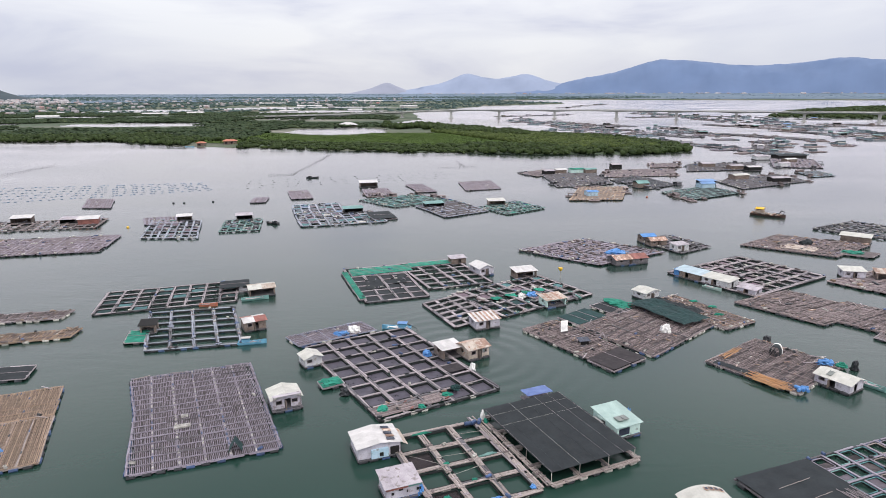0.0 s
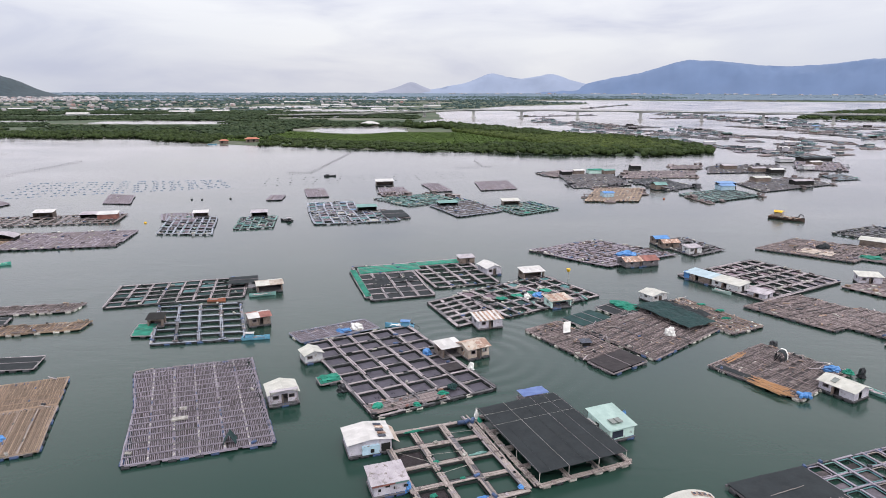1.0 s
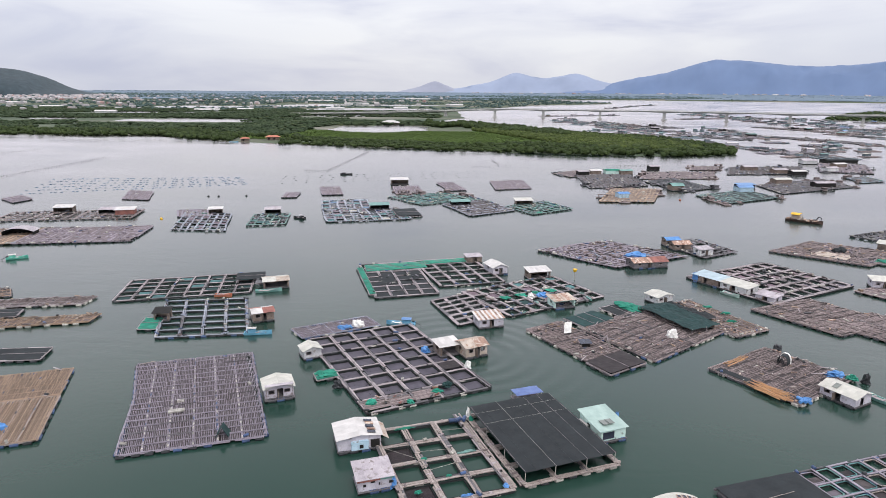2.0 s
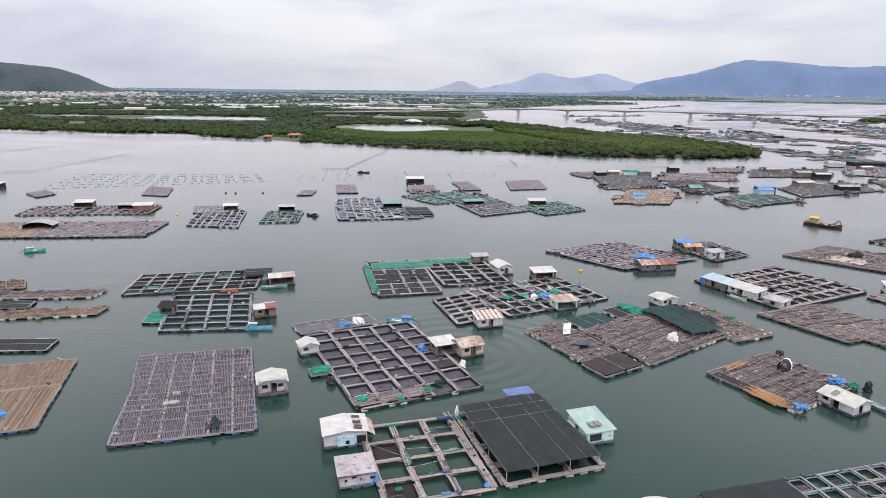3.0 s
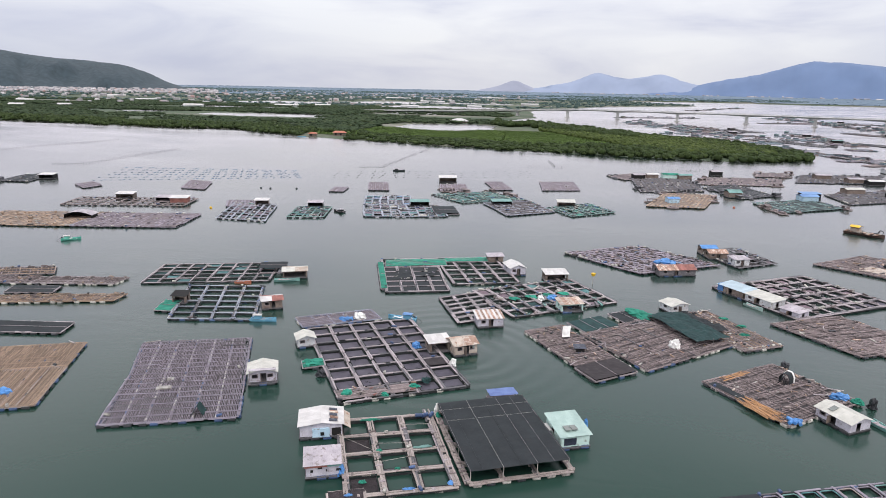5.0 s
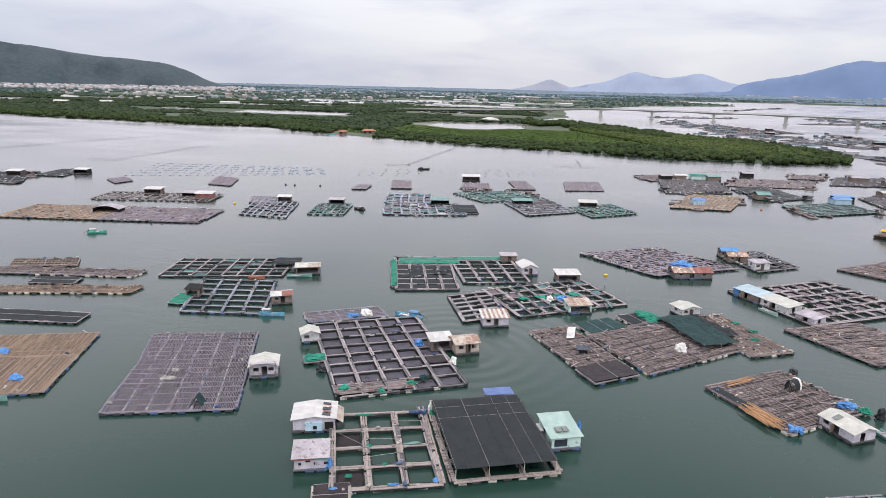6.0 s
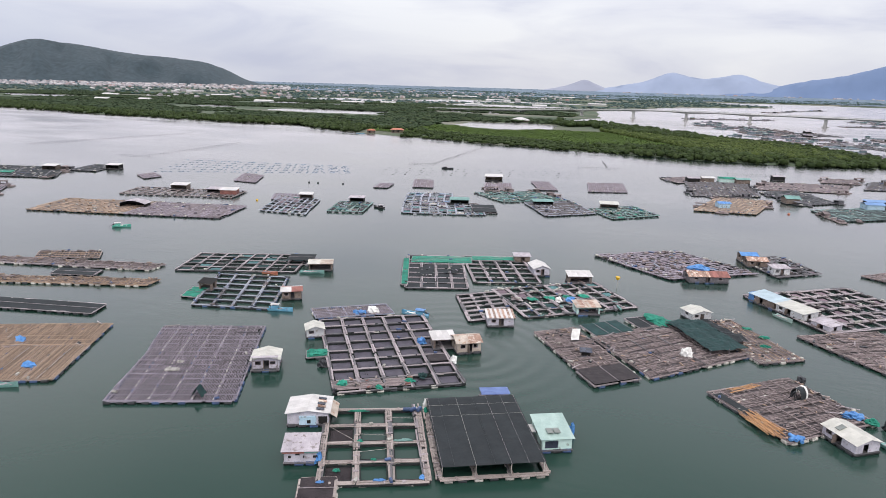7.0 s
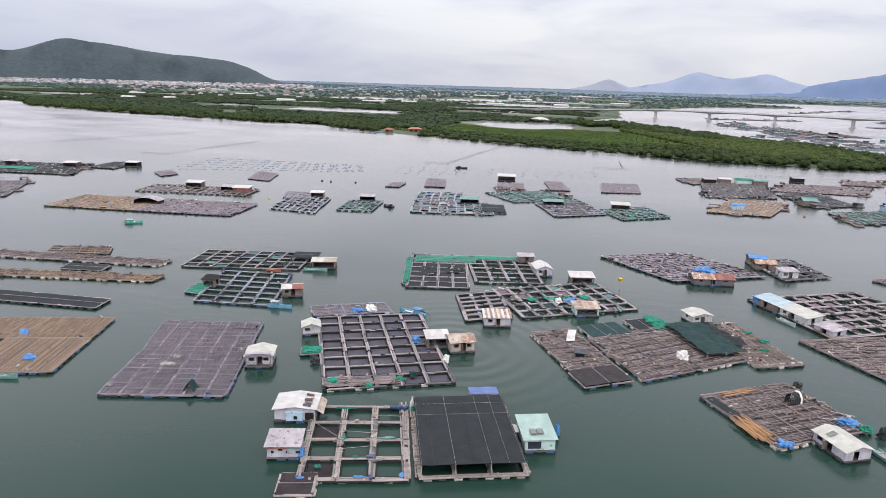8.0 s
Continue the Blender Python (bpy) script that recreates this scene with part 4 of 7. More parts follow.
        for i in range(13):
            px = (i / 12 - 0.5) * (L + 2 * over)
            pz = zr + rise * (1 - (px / (L / 2)) ** 2) + 0.04
            rows.append([bm.verts.new((px, py, pz)) for py in (-W / 2 - over, -W / 6, W / 6, W / 2 + over)])
        for a, c in zip(rows, rows[1:]):
            for i in range(3):
                bm.faces.new((a[i], c[i], c[i + 1], a[i + 1]))
        thicken(bm, 0.04)
        part("roof", bm, roof, t)
    for i in range(panels):
        bm = bmesh.new()
        a = math.atan2(rise, W / 2) if kind == "gable" else 0
        box(bm, 0, 0, 0, 0.7, 1.1, 0.05)
        for k in (-0.36, 0.36):
            box(bm, k, 0, 0.006, 0.03, 1.14, 0.06)
        ob = part("skylight", bm, SKYLIGHT, t, "small dusty grey skylight")
        ob.matrix_basis = Matrix.Translation((-L * 0.1 + i * 0.85 - 0.3, -W / 4, zr + rise / 2 + 0.13 + (rise * 0.45 if kind == "arc" else 0))) @ Matrix.Rotation(a, 4, "X")
    if porch:
        for k in (-1, 1):
            bm = bmesh.new()
            rod(bm, (k * (L / 2 - 0.15), -W / 2 - porch + 0.1, 0.5), (k * (L / 2 - 0.15), -W / 2 - porch + 0.1, 2.3), 0.05)
            part("post", bm, GREY_WOOD, t)
        bm = bmesh.new()
        box(bm, 0, -W / 2 - porch / 2, 2.38, L, porch + 0.2, 0.05)
        part("porch_roof", bm, patch or GREY_ROOF, t)
    return t


def heap(name, x, y, z, sx, sy, sz, material, label, category, angle=0, seed=0):
    """A slumped heap of cloth or net: an uneven mound with folds."""
    bm = bmesh.new()
    bmesh.ops.create_icosphere(bm, subdivisions=3, radius=1.0)
    for v in bm.verts:
        k = 0.95 + 0.5 * noise.noise(v.co * 2.1 + Vector((seed * 3.1, 0, 0))) + 0.38 * noise.noise(v.co * 4.6 + Vector((0, seed, 0))) + 0.2 * noise.noise(v.co * 9 + Vector((0, 0, seed)))
        v.co = Vector((v.co.x * k * sx / 2, v.co.y * k * sy / 2, max(-0.15, v.co.z) * k * sz))
    me = finish(bm, name)
    me.materials.append(material)
    ob = new(name, me)
    ob.matrix_basis = pose(x, y, z, 0, 0, angle)
    return tagged(ob, label, category)


def hull_mesh(L, W, H):
    bm = bmesh.new()
    rows = []
    for i in range(13):
        s = i / 12
        w = W / 2 * (math.sin(math.pi * min(1, s * 0.62 + 0.36)) ** 0.8) * (0.02 if s > 0.99 else 1)
        sheer = H * (0.75 + 0.55 * (s - 0.35) ** 2 * 2.2)
        px = (s - 0.5) * L
        rows.append([bm.verts.new(c) for c in ((px, -w, sheer), (px, -w * 0.85, H * 0.25), (px, -w * 0.4, -0.15), (px, w * 0.4, -0.15), (px, w * 0.85, H * 0.25), (px, w, sheer), (px, w * 0.86, sheer - 0.03), (px, w * 0.8, H * 0.5), (px, -w * 0.8, H * 0.5), (px, -w * 0.86, sheer - 0.03))])
    for a, c in zip(rows, rows[1:]):
        for i in range(10):
            bm.faces.new((a[i], a[(i + 1) % 10], c[(i + 1) % 10], c[i]))
    bm.faces.new(rows[0][::-1])
    bm.faces.new(rows[-1])
    bmesh.ops.recalc_face_normals(bm, faces=bm.faces)
    return bm


def boat(x, y, angle, L, W, label, paint=HULL_BLUE, cabin=True, roof=BLUE_ROOF, outboard=True, group="small boats"):
    t = thing("boat", x, y, 0, angle, label, "boat", group)
    L, W = L * 0.86, W * 0.86
    part("hull", hull_mesh(L, W, 0.66), paint, t)
    bm = bmesh.new()
    for s in (-0.3, 0.02, 0.28):
        box(bm, s * L, 0, 0.47, 0.24, W * 0.72, 0.05)
    box(bm, -0.02 * L, 0, 0.36, 0.7 * L, W * 0.5, 0.03)
    part("thwart", bm, WHITE_CLOTH if outboard else GREY_WOOD, t)
    if cabin:
        bm = bmesh.new()
        for sx in (-0.34, -0.08):
            for sy in (-0.3, 0.3):
                rod(bm, (sx * L, sy * W, 0.4), (sx * L, sy * W, 1.3), 0.04)
        for sy in (-0.3, 0.3):
            box(bm, -0.21 * L, sy * W, 0.72, 0.26 * L, 0.04, 0.5)
        cabin_ob = part("cabin", bm, paint, t)
        bm = bmesh.new()
        for i in range(5):
            v = (i - 2) / 2
            box(bm, -0.21 * L, v * W * 0.3, 1.34 - 0.08 * v * v, 0.34 * L, W * 0.17, 0.05)
        part("canopy", bm, roof, cabin_ob)
    if outboard:
        bm = bmesh.new()
        rod(bm, (-0.48 * L, 0, 0.75), (-0.72 * L, 0.1, 0.15), 0.05)
        rod(bm, (-0.48 * L, 0, 0.75), (-0.4 * L, 0.05, 0.95), 0.16)
        part("outboard_motor", bm, DARK_DRUM, t)
    return t

# ---- water, ground and distance ----
bm = bmesh.new()
bmesh.ops.create_circle(bm, cap_ends=True, segments=96, radius=4990, matrix=Matrix.Translation((17, 1, 0)))
me = finish(bm, "water")
me.materials.append(water_mat)
tagged(new("water", me), "calm grey-green estuary water with light ripples", "water", kind="structure")

SHORE = [(-4900, 1400), (-1500, 800), (-887, 676), (-828, 665), (-714, 592), (-568, 571), (-438, 549), (-370, 546), (-318, 556), (-300, 566), (-285, 545), (-254, 521), (-200, 496), (-150, 491), (-100, 474), (-42, 453), (35, 444), (110, 437), (155, 447), (168, 470), (163, 525), (144, 576), (101, 612), (52, 654), (13, 715), (-25, 770), (-45, 900), (-64, 1080), (-78, 1240), (0, 1500), (60, 1690), (300, 1960), (330, 2010), (200, 2200), (150, 2500), (434, 2690), (1495, 2350), (4900, 2300), (4900, 4900), (-4900, 4900)]
ISLES = [(470, 1012), (600, 905), (760, 850), (1500, 900), (1700, 1500), (900, 1500), (600, 1220)]
PONDS = ((-124, 682, 54, 74), (-66, 770, 22, 30), (-40, 870, 40, 70), (-400, 826, 104, 50), (-600, 835, 40, 22), (-590, 1060, 110, 30), (-230, 1000, 60, 40), (-850, 745, 34, 26), (-815, 800, 30, 40), (-840, 930, 60, 40), (-262, 1270, 130, 90), (-650, 1390, 120, 100), (-480, 1520, 120, 90), (-1050, 960, 120, 50), (-250, 1345, 130, 46), (-330, 1650, 220, 60), (-700, 2000, 260, 130), (-150, 2000, 160, 120), (-620, 2600, 380, 170), (-1450, 2800, 120, 150))


def inside_distance(px, py, poly):
    """Signed distance of many points to a polygon, positive inside."""
    best = np.full(px.shape, 1e9)
    odd = np.zeros(px.shape, bool)
    for (x0, y0), (x1, y1) in zip(poly, poly[1:] + poly[:1]):
        dx, dy = x1 - x0, y1 - y0
        s = np.clip(((px - x0) * dx + (py - y0) * dy) / (dx * dx + dy * dy), 0, 1)
        best = np.minimum(best, np.hypot(px - x0 - s * dx, py - y0 - s * dy))
        cross = ((y0 > py) != (y1 > py)) & (px < (x1 - x0) * (py - y0) / (dy if dy else 1e-9) + x0)
        odd ^= cross
    return np.where(odd, best, -best)


def wobble(px, py, size, amount):
    return amount * (np.sin(px / size + 1.3 * np.sin(py / size * 0.7)) + np.sin(py / size * 1.31 + 1.7 * np.sin(px / size * 0.53))) / 2


def land_height(px, py):
    d = np.maximum(inside_distance(px, py, SHORE), inside_distance(px, py, ISLES)) + wobble(px, py, 9, 3) + wobble(px, py, 31, 5)
    r = np.hypot(px - 17, py - 1)
    low = np.clip(d * 0.035, -2.5, 0.7)
    for x, y, a, c in PONDS:
        e = np.sqrt(((px - x) / a) ** 2 + ((py - y) / c) ** 2) - 1 + wobble(px, py, 14, 0.12)
        low = np.where(e < 0, -0.5, low)
    rise = np.where(d > 0, 13.0 * np.clip((r - 1500) / 3400, 0, 1) ** 1.3, 0)
    return low + rise, d


az = np.radians(np.concatenate([np.arange(-64, 52, 0.16), np.arange(52, 296, 3.0)]))
rad = np.concatenate([[5, 150, 350], np.geomspace(400, 4985, 190)])
R, A = np.meshgrid(rad, az, indexing="ij")
GX, GY = 17 + R * np.sin(A), 1 + R * np.cos(A)
GZ, _ = land_height(GX, GY)
GZ[:2] = -2.5
na, nr = len(az), len(rad)
verts = np.stack([GX, GY, GZ], -1).reshape(-1, 3)
i, j = np.meshgrid(np.arange(nr - 1), np.arange(na), indexing="ij")
j2 = (j + 1) % na
faces = np.stack([i * na + j, (i + 1) * na + j, (i + 1) * na + j2, i * na + j2], -1).reshape(-1, 4)[:, ::-1]
me = bpy.data.meshes.new("ground")
me.from_pydata(verts.tolist(), [], faces.tolist())
me.materials.append(ground_mat)
me.polygons.foreach_set("use_smooth", [True] * len(me.polygons))
tagged(new("ground", me), "low marshy land and estuary bed with bare patches", "ground", kind="structure")

# the far plain is a sheet added over the ground, haze painted into its colour
far = R[:-1] > 2350
low = GZ.ravel()[faces].min(axis=1).reshape(far.shape) > 0.3
keep = faces.reshape(*far.shape, 4)[far & low]
used, slot = np.unique(keep, return_inverse=True)
top = verts[used] + (0, 0, 1.2)
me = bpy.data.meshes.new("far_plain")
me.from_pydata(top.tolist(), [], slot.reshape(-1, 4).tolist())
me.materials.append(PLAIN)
tagged(new("ground_far_plain", me), "grey-green lowland below the mountains, haze painted in", "plain", kind="structure")


def ridge(name, label, crest, distance, depth, floor, material, a0, a1, step, rugged, seed):
    """A range of hills along a bearing; crest gives bearings and height angles of its skyline."""
    bm = bmesh.new()
    rows = []
    for k in range(int((a1 - a0) / step) + 1):
        a = a0 + k * step
        el = np.mean([np.interp(a + o, [c[0] for c in crest], [c[1] for c in crest]) for o in (-0.3, 0.0, 0.3)])
        el += rugged * (noise.noise((a * 0.9, seed, 0)) + 0.6 * noise.noise((a * 2.3, seed, 4)) + 0.4 * noise.noise((a * 5.9, seed, 7)) + 0.25 * noise.noise((a * 13, seed, 2)))
        row = []
        for s, q in ((0.0, 0.0), (0.2, 0.35), (0.4, 0.62), (0.6, 0.83), (0.8, 0.95), (1.0, 1.0), (1.25, 0.5)):
            r = distance + depth * s + depth * 0.25 * noise.noise((a * 0.6, s * 3, seed)) * (1 if 0 < s < 1 else 0)
            top = 42.4 + (distance + depth) * math.tan(radians(el))
            z = floor + max(0.0, top - floor) * q * (1 + 0.16 * noise.noise((a * 1.7, s * 4, seed + 9)) * (q < 0.9))
            row.append(bm.verts.new((17 + r * math.sin(radians(a)), 1 + r * math.cos(radians(a)), z)))
        rows.append(row)
    for p, q in zip(rows, rows[1:]):
        for i in range(len(p) - 1):
            bm.faces.new((p[i], q[i], q[i + 1], p[i + 1]))
    for f in bm.faces:
        f.smooth = True
    me = finish(bm, name)
    me.materials.append(material)
    return tagged(new(name, me), label, "mountain", kind="structure")


RANGE = ((2.0, -0.6), (5.0, -0.1), (7.4, 0.18), (8.2, 0.36), (8.9, 0.54), (10.74, 0.945), (12.55, 1.25), (13.9, 1.6), (15.2, 2.02), (16.05, 2.23), (16.56, 2.354), (17.35, 2.21), (18.2, 2.24), (19.5, 2.09), (20.75, 1.94), (22.0, 1.79), (23.6, 1.72), (25.9, 1.8), (27.4, 1.97), (28.8, 2.175), (30.2, 2.176), (30.9, 2.04), (32, 1.94), (36, 1.5), (44, 1.7), (62, 0.9))
PEAKS = ((-8, -0.6), (-6, -0.3), (-3.57, 0.15), (-1.63, 0.495), (-0.42, 0.96), (0.4, 1.328), (1.02, 1.28), (1.75, 1.04), (3.2, 0.85), (4.38, 1.03), (5.57, 1.3), (6.3, 1.11), (7.25, 0.78), (8.2, 0.5), (10, 0.3), (14, -0.5))
CONE = ((-11, -0.6), (-9.0, -0.2), (-7.67, 0.08), (-6.85, 0.417), (-6.22, 0.649), (-5.5, 0.32), (-4.78, 0.05), (-3.5, -0.5))
# blue haze of distance is painted into these slopes, which also glow
ridge("backdrop_mountains", "mountain range on the horizon, blue haze painted in", RANGE, 4550, 330, 5, distance_mat("painted_haze_near", rgb(118, 139, 177), 0.72), 2, 62, 0.15, 0.05, 3)
ridge("backdrop_peaks", "far double peak, pale blue haze painted in", PEAKS, 4640, 250, 5, distance_mat("painted_haze_far", rgb(164, 176, 204), 0.75), -8, 14, 0.12, 0.04, 11)
ridge("backdrop_cone", "faint cone-shaped hill, pale haze painted in", CONE, 4700, 180, 5, distance_mat("painted_haze_farthest", rgb(170, 174, 194), 0.8), -11, -3.5, 0.12, 0.02, 17)
# the hill's colour holds painted haze and a faint glow
hill_mat = distance_mat("painted_haze_hill_forest", rgb(66, 79, 86), 0.3, 0.05, 0.6)
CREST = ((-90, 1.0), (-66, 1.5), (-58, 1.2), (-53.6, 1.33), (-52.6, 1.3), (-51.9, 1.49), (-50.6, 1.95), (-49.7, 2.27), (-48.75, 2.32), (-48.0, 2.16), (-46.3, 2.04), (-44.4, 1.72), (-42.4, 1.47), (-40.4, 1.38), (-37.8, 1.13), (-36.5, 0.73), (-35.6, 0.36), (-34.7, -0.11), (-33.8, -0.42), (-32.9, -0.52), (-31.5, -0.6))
ridge("wooded_hill", "dark green wooded hill above the town, blue-grey haze painted in", CREST, 3050, 700, 5, hill_mat, -76, -31.6, 0.12, 0.035, 23)


# ---- woods ----
def clump_mesh(px, py, pz, radius, height, quads, leaf, seed, flat, lumps):
    """Many crowns in one mesh: each is a dome of small leaf clumps, uneven and gappy."""
    g = np.random.default_rng(seed)
    n = len(px)
    th, ph = g.uniform(0, 2 * np.pi, (n, quads)), np.arccos(g.uniform(-0.15, 1, (n, quads)))
    k = g.uniform(0.72, 1.08, (n, quads))
    cx = px[:, None] + radius[:, None] * k * np.sin(ph) * np.cos(th)
    cy = py[:, None] + radius[:, None] * k * np.sin(ph) * np.sin(th)
    cz = pz[:, None] + height[:, None] * (0.32 + 0.68 * k * np.cos(ph))
    c = np.stack([cx, cy, cz], -1).reshape(-1, 1, 3)
    out = np.stack([np.sin(ph) * np.cos(th), np.sin(ph) * np.sin(th), np.cos(ph) + 0.3], -1).reshape(-1, 3)
    out += g.normal(0, 0.4, out.shape) * (1 - flat)
    out[:, 2] += 3 * flat
    out /= np.linalg.norm(out, axis=1, keepdims=True)
    t1 = np.cross(out, g.normal(0, 1, out.shape))
    t1 /= np.linalg.norm(t1, axis=1, keepdims=True)
    t2 = np.cross(out, t1)
    s = (leaf * g.uniform(0.6, 1.3, len(out)) * np.repeat(radius, quads))[:, None]
    v = np.concatenate([c + (t1 * s)[:, None], c + (t2 * s * 0.8)[:, None], c - (t1 * s)[:, None], c - (t2 * s * 0.8)[:, None]], 1).reshape(-1, 3)
    m = len(v) // 4
    index, total = np.arange(len(v)), np.full(m, 4)
    if lumps:
        gold = (1 + 5 ** 0.5) / 2
        ico = np.array([(-1, gold, 0), (1, gold, 0), (-1, -gold, 0), (1, -gold, 0), (0, -1, gold), (0, 1, gold), (0, -1, -gold), (0, 1, -gold), (gold, 0, -1), (gold, 0, 1), (-gold, 0, -1), (-gold, 0, 1)]) / 1.9
        tri = np.array([(0, 11, 5), (0, 5, 1), (0, 1, 7), (0, 7, 10), (0, 10, 11), (1, 5, 9), (5, 11, 4), (11, 10, 2), (10, 7, 6), (7, 1, 8), (3, 9, 4), (3, 4, 2), (3, 2, 6), (3, 6, 8), (3, 8, 9), (4, 9, 5), (2, 4, 11), (6, 2, 10), (8, 6, 7), (9, 8, 1)])
        q = n * lumps
        at = np.repeat(np.stack([px, py, pz], 1), lumps, 0)
        rr, hh = np.repeat(radius, lumps), np.repeat(height, lumps)
        off = g.uniform(-0.6, 0.6, (q, 2)) * rr[:, None]
        size = rr * g.uniform(0.5, 0.85, q)
        bl = ico[None] * g.uniform(0.8, 1.2, (q, 12, 3))
        bl = bl * np.stack([size, size, hh * 0.42], 1)[:, None]
        bl += np.stack([at[:, 0] + off[:, 0], at[:, 1] + off[:, 1], at[:, 2] + hh * g.uniform(0.35, 0.6, q)], 1)[:, None]
        index = np.concatenate([index, (len(v) + np.arange(q)[:, None, None] * 12 + tri[None]).ravel()])
        total = np.concatenate([total, np.full(q * 20, 3)])
        v = np.concatenate([v, bl.reshape(-1, 3)])
    me = bpy.data.meshes.new("crowns")
    me.vertices.add(len(v))
    me.vertices.foreach_set("co", v.ravel())
    me.loops.add(len(index))
    me.loops.foreach_set("vertex_index", index)
    me.polygons.add(len(total))
    me.polygons.foreach_set("loop_start", np.concatenate([[0], np.cumsum(total)[:-1]]))
    me.polygons.foreach_set("loop_total", total)
    me.polygons.foreach_set("use_smooth", np.concatenate([np.zeros(m, bool), np.ones(len(total) - m, bool)]))
    me.update()
    me.validate()
    return me


def woods(name, label, px, py, radius, height, quads, leaf, material, seed, flat=0.3, lumps=0):
    h, _ = land_height(px, py)
    me = clump_mesh(px, py, h, radius, height, quads, leaf, seed, flat, lumps)
    me.materials.append(material)
    return tagged(new(name, me), label, "woods", kind="stuff")


g = np.random.default_rng(5)


def scatter(count, x0, x1, y0, y1, keep):
    px, py = g.uniform(x0, x1, count), g.uniform(y0, y1, count)
    h, d = land_height(px, py)
    m = (h > -0.12) & keep(px, py, d)
    return px[m], py[m]


def patch(px, py, size):
    return wobble(px, py, size, 1) + wobble(px + 71, py - 33, size * 0.37, 0.5)


px, py = scatter(20000, -900, 175, 430, 680, lambda x, y, d: (d > -2.0) & (d < 46) & (y < 700) & ~((x > -215) & (x < -165) & (y < 540)) & ~((x < -165) & (x > -215) & (d < 12)))
sel = g.random(len(px)) < np.where(px > -330, 0.75, 0.5)
px, py = px[sel], py[sel]
woods("mangrove_fringe", "dense dark green mangrove along the shore", px, py, g.uniform(2.0, 3.8, len(px)), np.where((px > -160) & (px < 10), 0.62, 1.0) * g.uniform(2.6, 5.0, len(px)), 18, 0.24, LEAF, 1, 0.3, 3)
px, py = scatter(15000, -215, 60, 470, 640, lambda x, y, d: (d > 24) & (x + 0.5 * (y - 470) < 70))
woods("mangrove_field", "bright green field of young mangrove", px, py, g.uniform(1.3, 2.4, len(px)), g.uniform(0.8, 1.5, len(px)), 10, 0.3, LEAF_BRIGHT, 2, 0.6)
px, py = scatter(15000, -40, 172, 450, 660, lambda x, y, d: (d > 24) & (x + 0.5 * (y - 470) >= 70))
woods("mangrove_point", "rounded mangrove crowns on the point", px, py, g.uniform(1.8, 3.4, len(px)), g.uniform(2.8, 4.6, len(px)), 18, 0.24, LEAF_POINT, 3, 0.3, 3)
px, py = scatter(30000, -1300, -90, 560, 1250, lambda x, y, d: (d > 38) & (patch(x, y * 1.6, 75) > -0.35) & ~((x > -188) & (y < 735)) & ~((np.abs(x + 400) < 108) & (y > 715) & (y < 790)))
woods("marsh_woods", "dark green scrub woods behind the shore", px, py, g.uniform(3.0, 6.0, len(px)), g.uniform(1.6, 3.4, len(px)), 8, 0.42, SCRUB, 4, 0.6, 2)
px, py = scatter(2600, -95, 60, 560, 800, lambda x, y, d: (d > 3) & (d < 60) & (patch(x, y, 18) > -0.25))
woods("taller_trees", "taller dark trees by the ponds", px, py, g.uniform(2.8, 5.0, len(px)), g.uniform(3.5, 7.0, len(px)), 30, 0.2, LEAF, 6, 0.3, 4)
# inland and horizon woods carry their haze in the leaf colour
px, py = scatter(24000, -3600, 900, 1150, 3300, lambda x, y, d: (d > 5) & (patch(x, y * 1.8, 150) > -0.35) & (np.abs(np.arctan2(x, y)) < 1.05))
woods("inland_woods", "woods across the lowland, haze painted into their colour", px, py, g.uniform(4, 9, len(px)), g.uniform(2.2, 4.6, len(px)), 3, 0.3, LEAF_FAR, 7, 1.0, 1)
px, py = scatter(9000, 450, 1700, 850, 1500, lambda x, y, d: (d > 2) & ((d < 60) | (patch(x, y, 80) > 0)))
woods("isle_mangrove", "mangrove on the islands past the bridge", px, py, g.uniform(3, 6, len(px)), g.uniform(3.5, 6, len(px)), 4, 0.3, LEAF, 8, 0.4, 1)
px, py = scatter(11000, -4000, 4300, 2300, 4850, lambda x, y, d: (d > 3) & (patch(x, y * 2.2, 230) > -0.1) & (np.abs(np.arctan2(x, y)) < 1.0))
woods("horizon_woods", "wooded plain on the horizon, blue-grey haze painted in", px, py, g.uniform(6, 13, len(px)), g.uniform(1.0, 2.2, len(px)) + 1.2, 3, 0.4, LEAF_HORIZON, 9, 1.0, 1)

# ---- town, sheds and bridge ----


def settlement(name, label, count, bearings, ranges, size, seed, material=TOWN):
    """A far town: some hundreds of small gabled houses in one mesh."""
    r = random.Random(seed)
    bm = bmesh.new()
    for k in range(count):
        a, d = radians(r.uniform(*bearings)), r.uniform(*ranges)
        x, y = 17 + d * math.sin(a), 1 + d * math.cos(a)
        hh, inl = land_height(np.array([x]), np.array([y]))
        if inl[0] < 8 or hh[0] < 0.2:
            continue
        w, l_, t_ = r.uniform(*size), r.uniform(*size) * r.choice((1, 1, 2.2)), r.uniform(2.8, 5.5)
        ang = r.uniform(-0.4, 0.4)
        m = Matrix.Translation((x, y, hh[0])) @ Matrix.Rotation(ang, 4, "Z")
        vs = [bm.verts.new(m @ Vector(c)) for c in ((-l_, -w, 0), (l_, -w, 0), (l_, w, 0), (-l_, w, 0), (-l_, -w, t_), (l_, -w, t_), (l_, w, t_), (-l_, w, t_))]
        top = [bm.verts.new(m @ Vector(c)) for c in ((-l_, 0, t_ + w * 0.5), (l_, 0, t_ + w * 0.5))]
        for idx in ((0, 1, 5, 4), (2, 3, 7, 6)):
            bm.faces.new([vs[q] for q in idx])
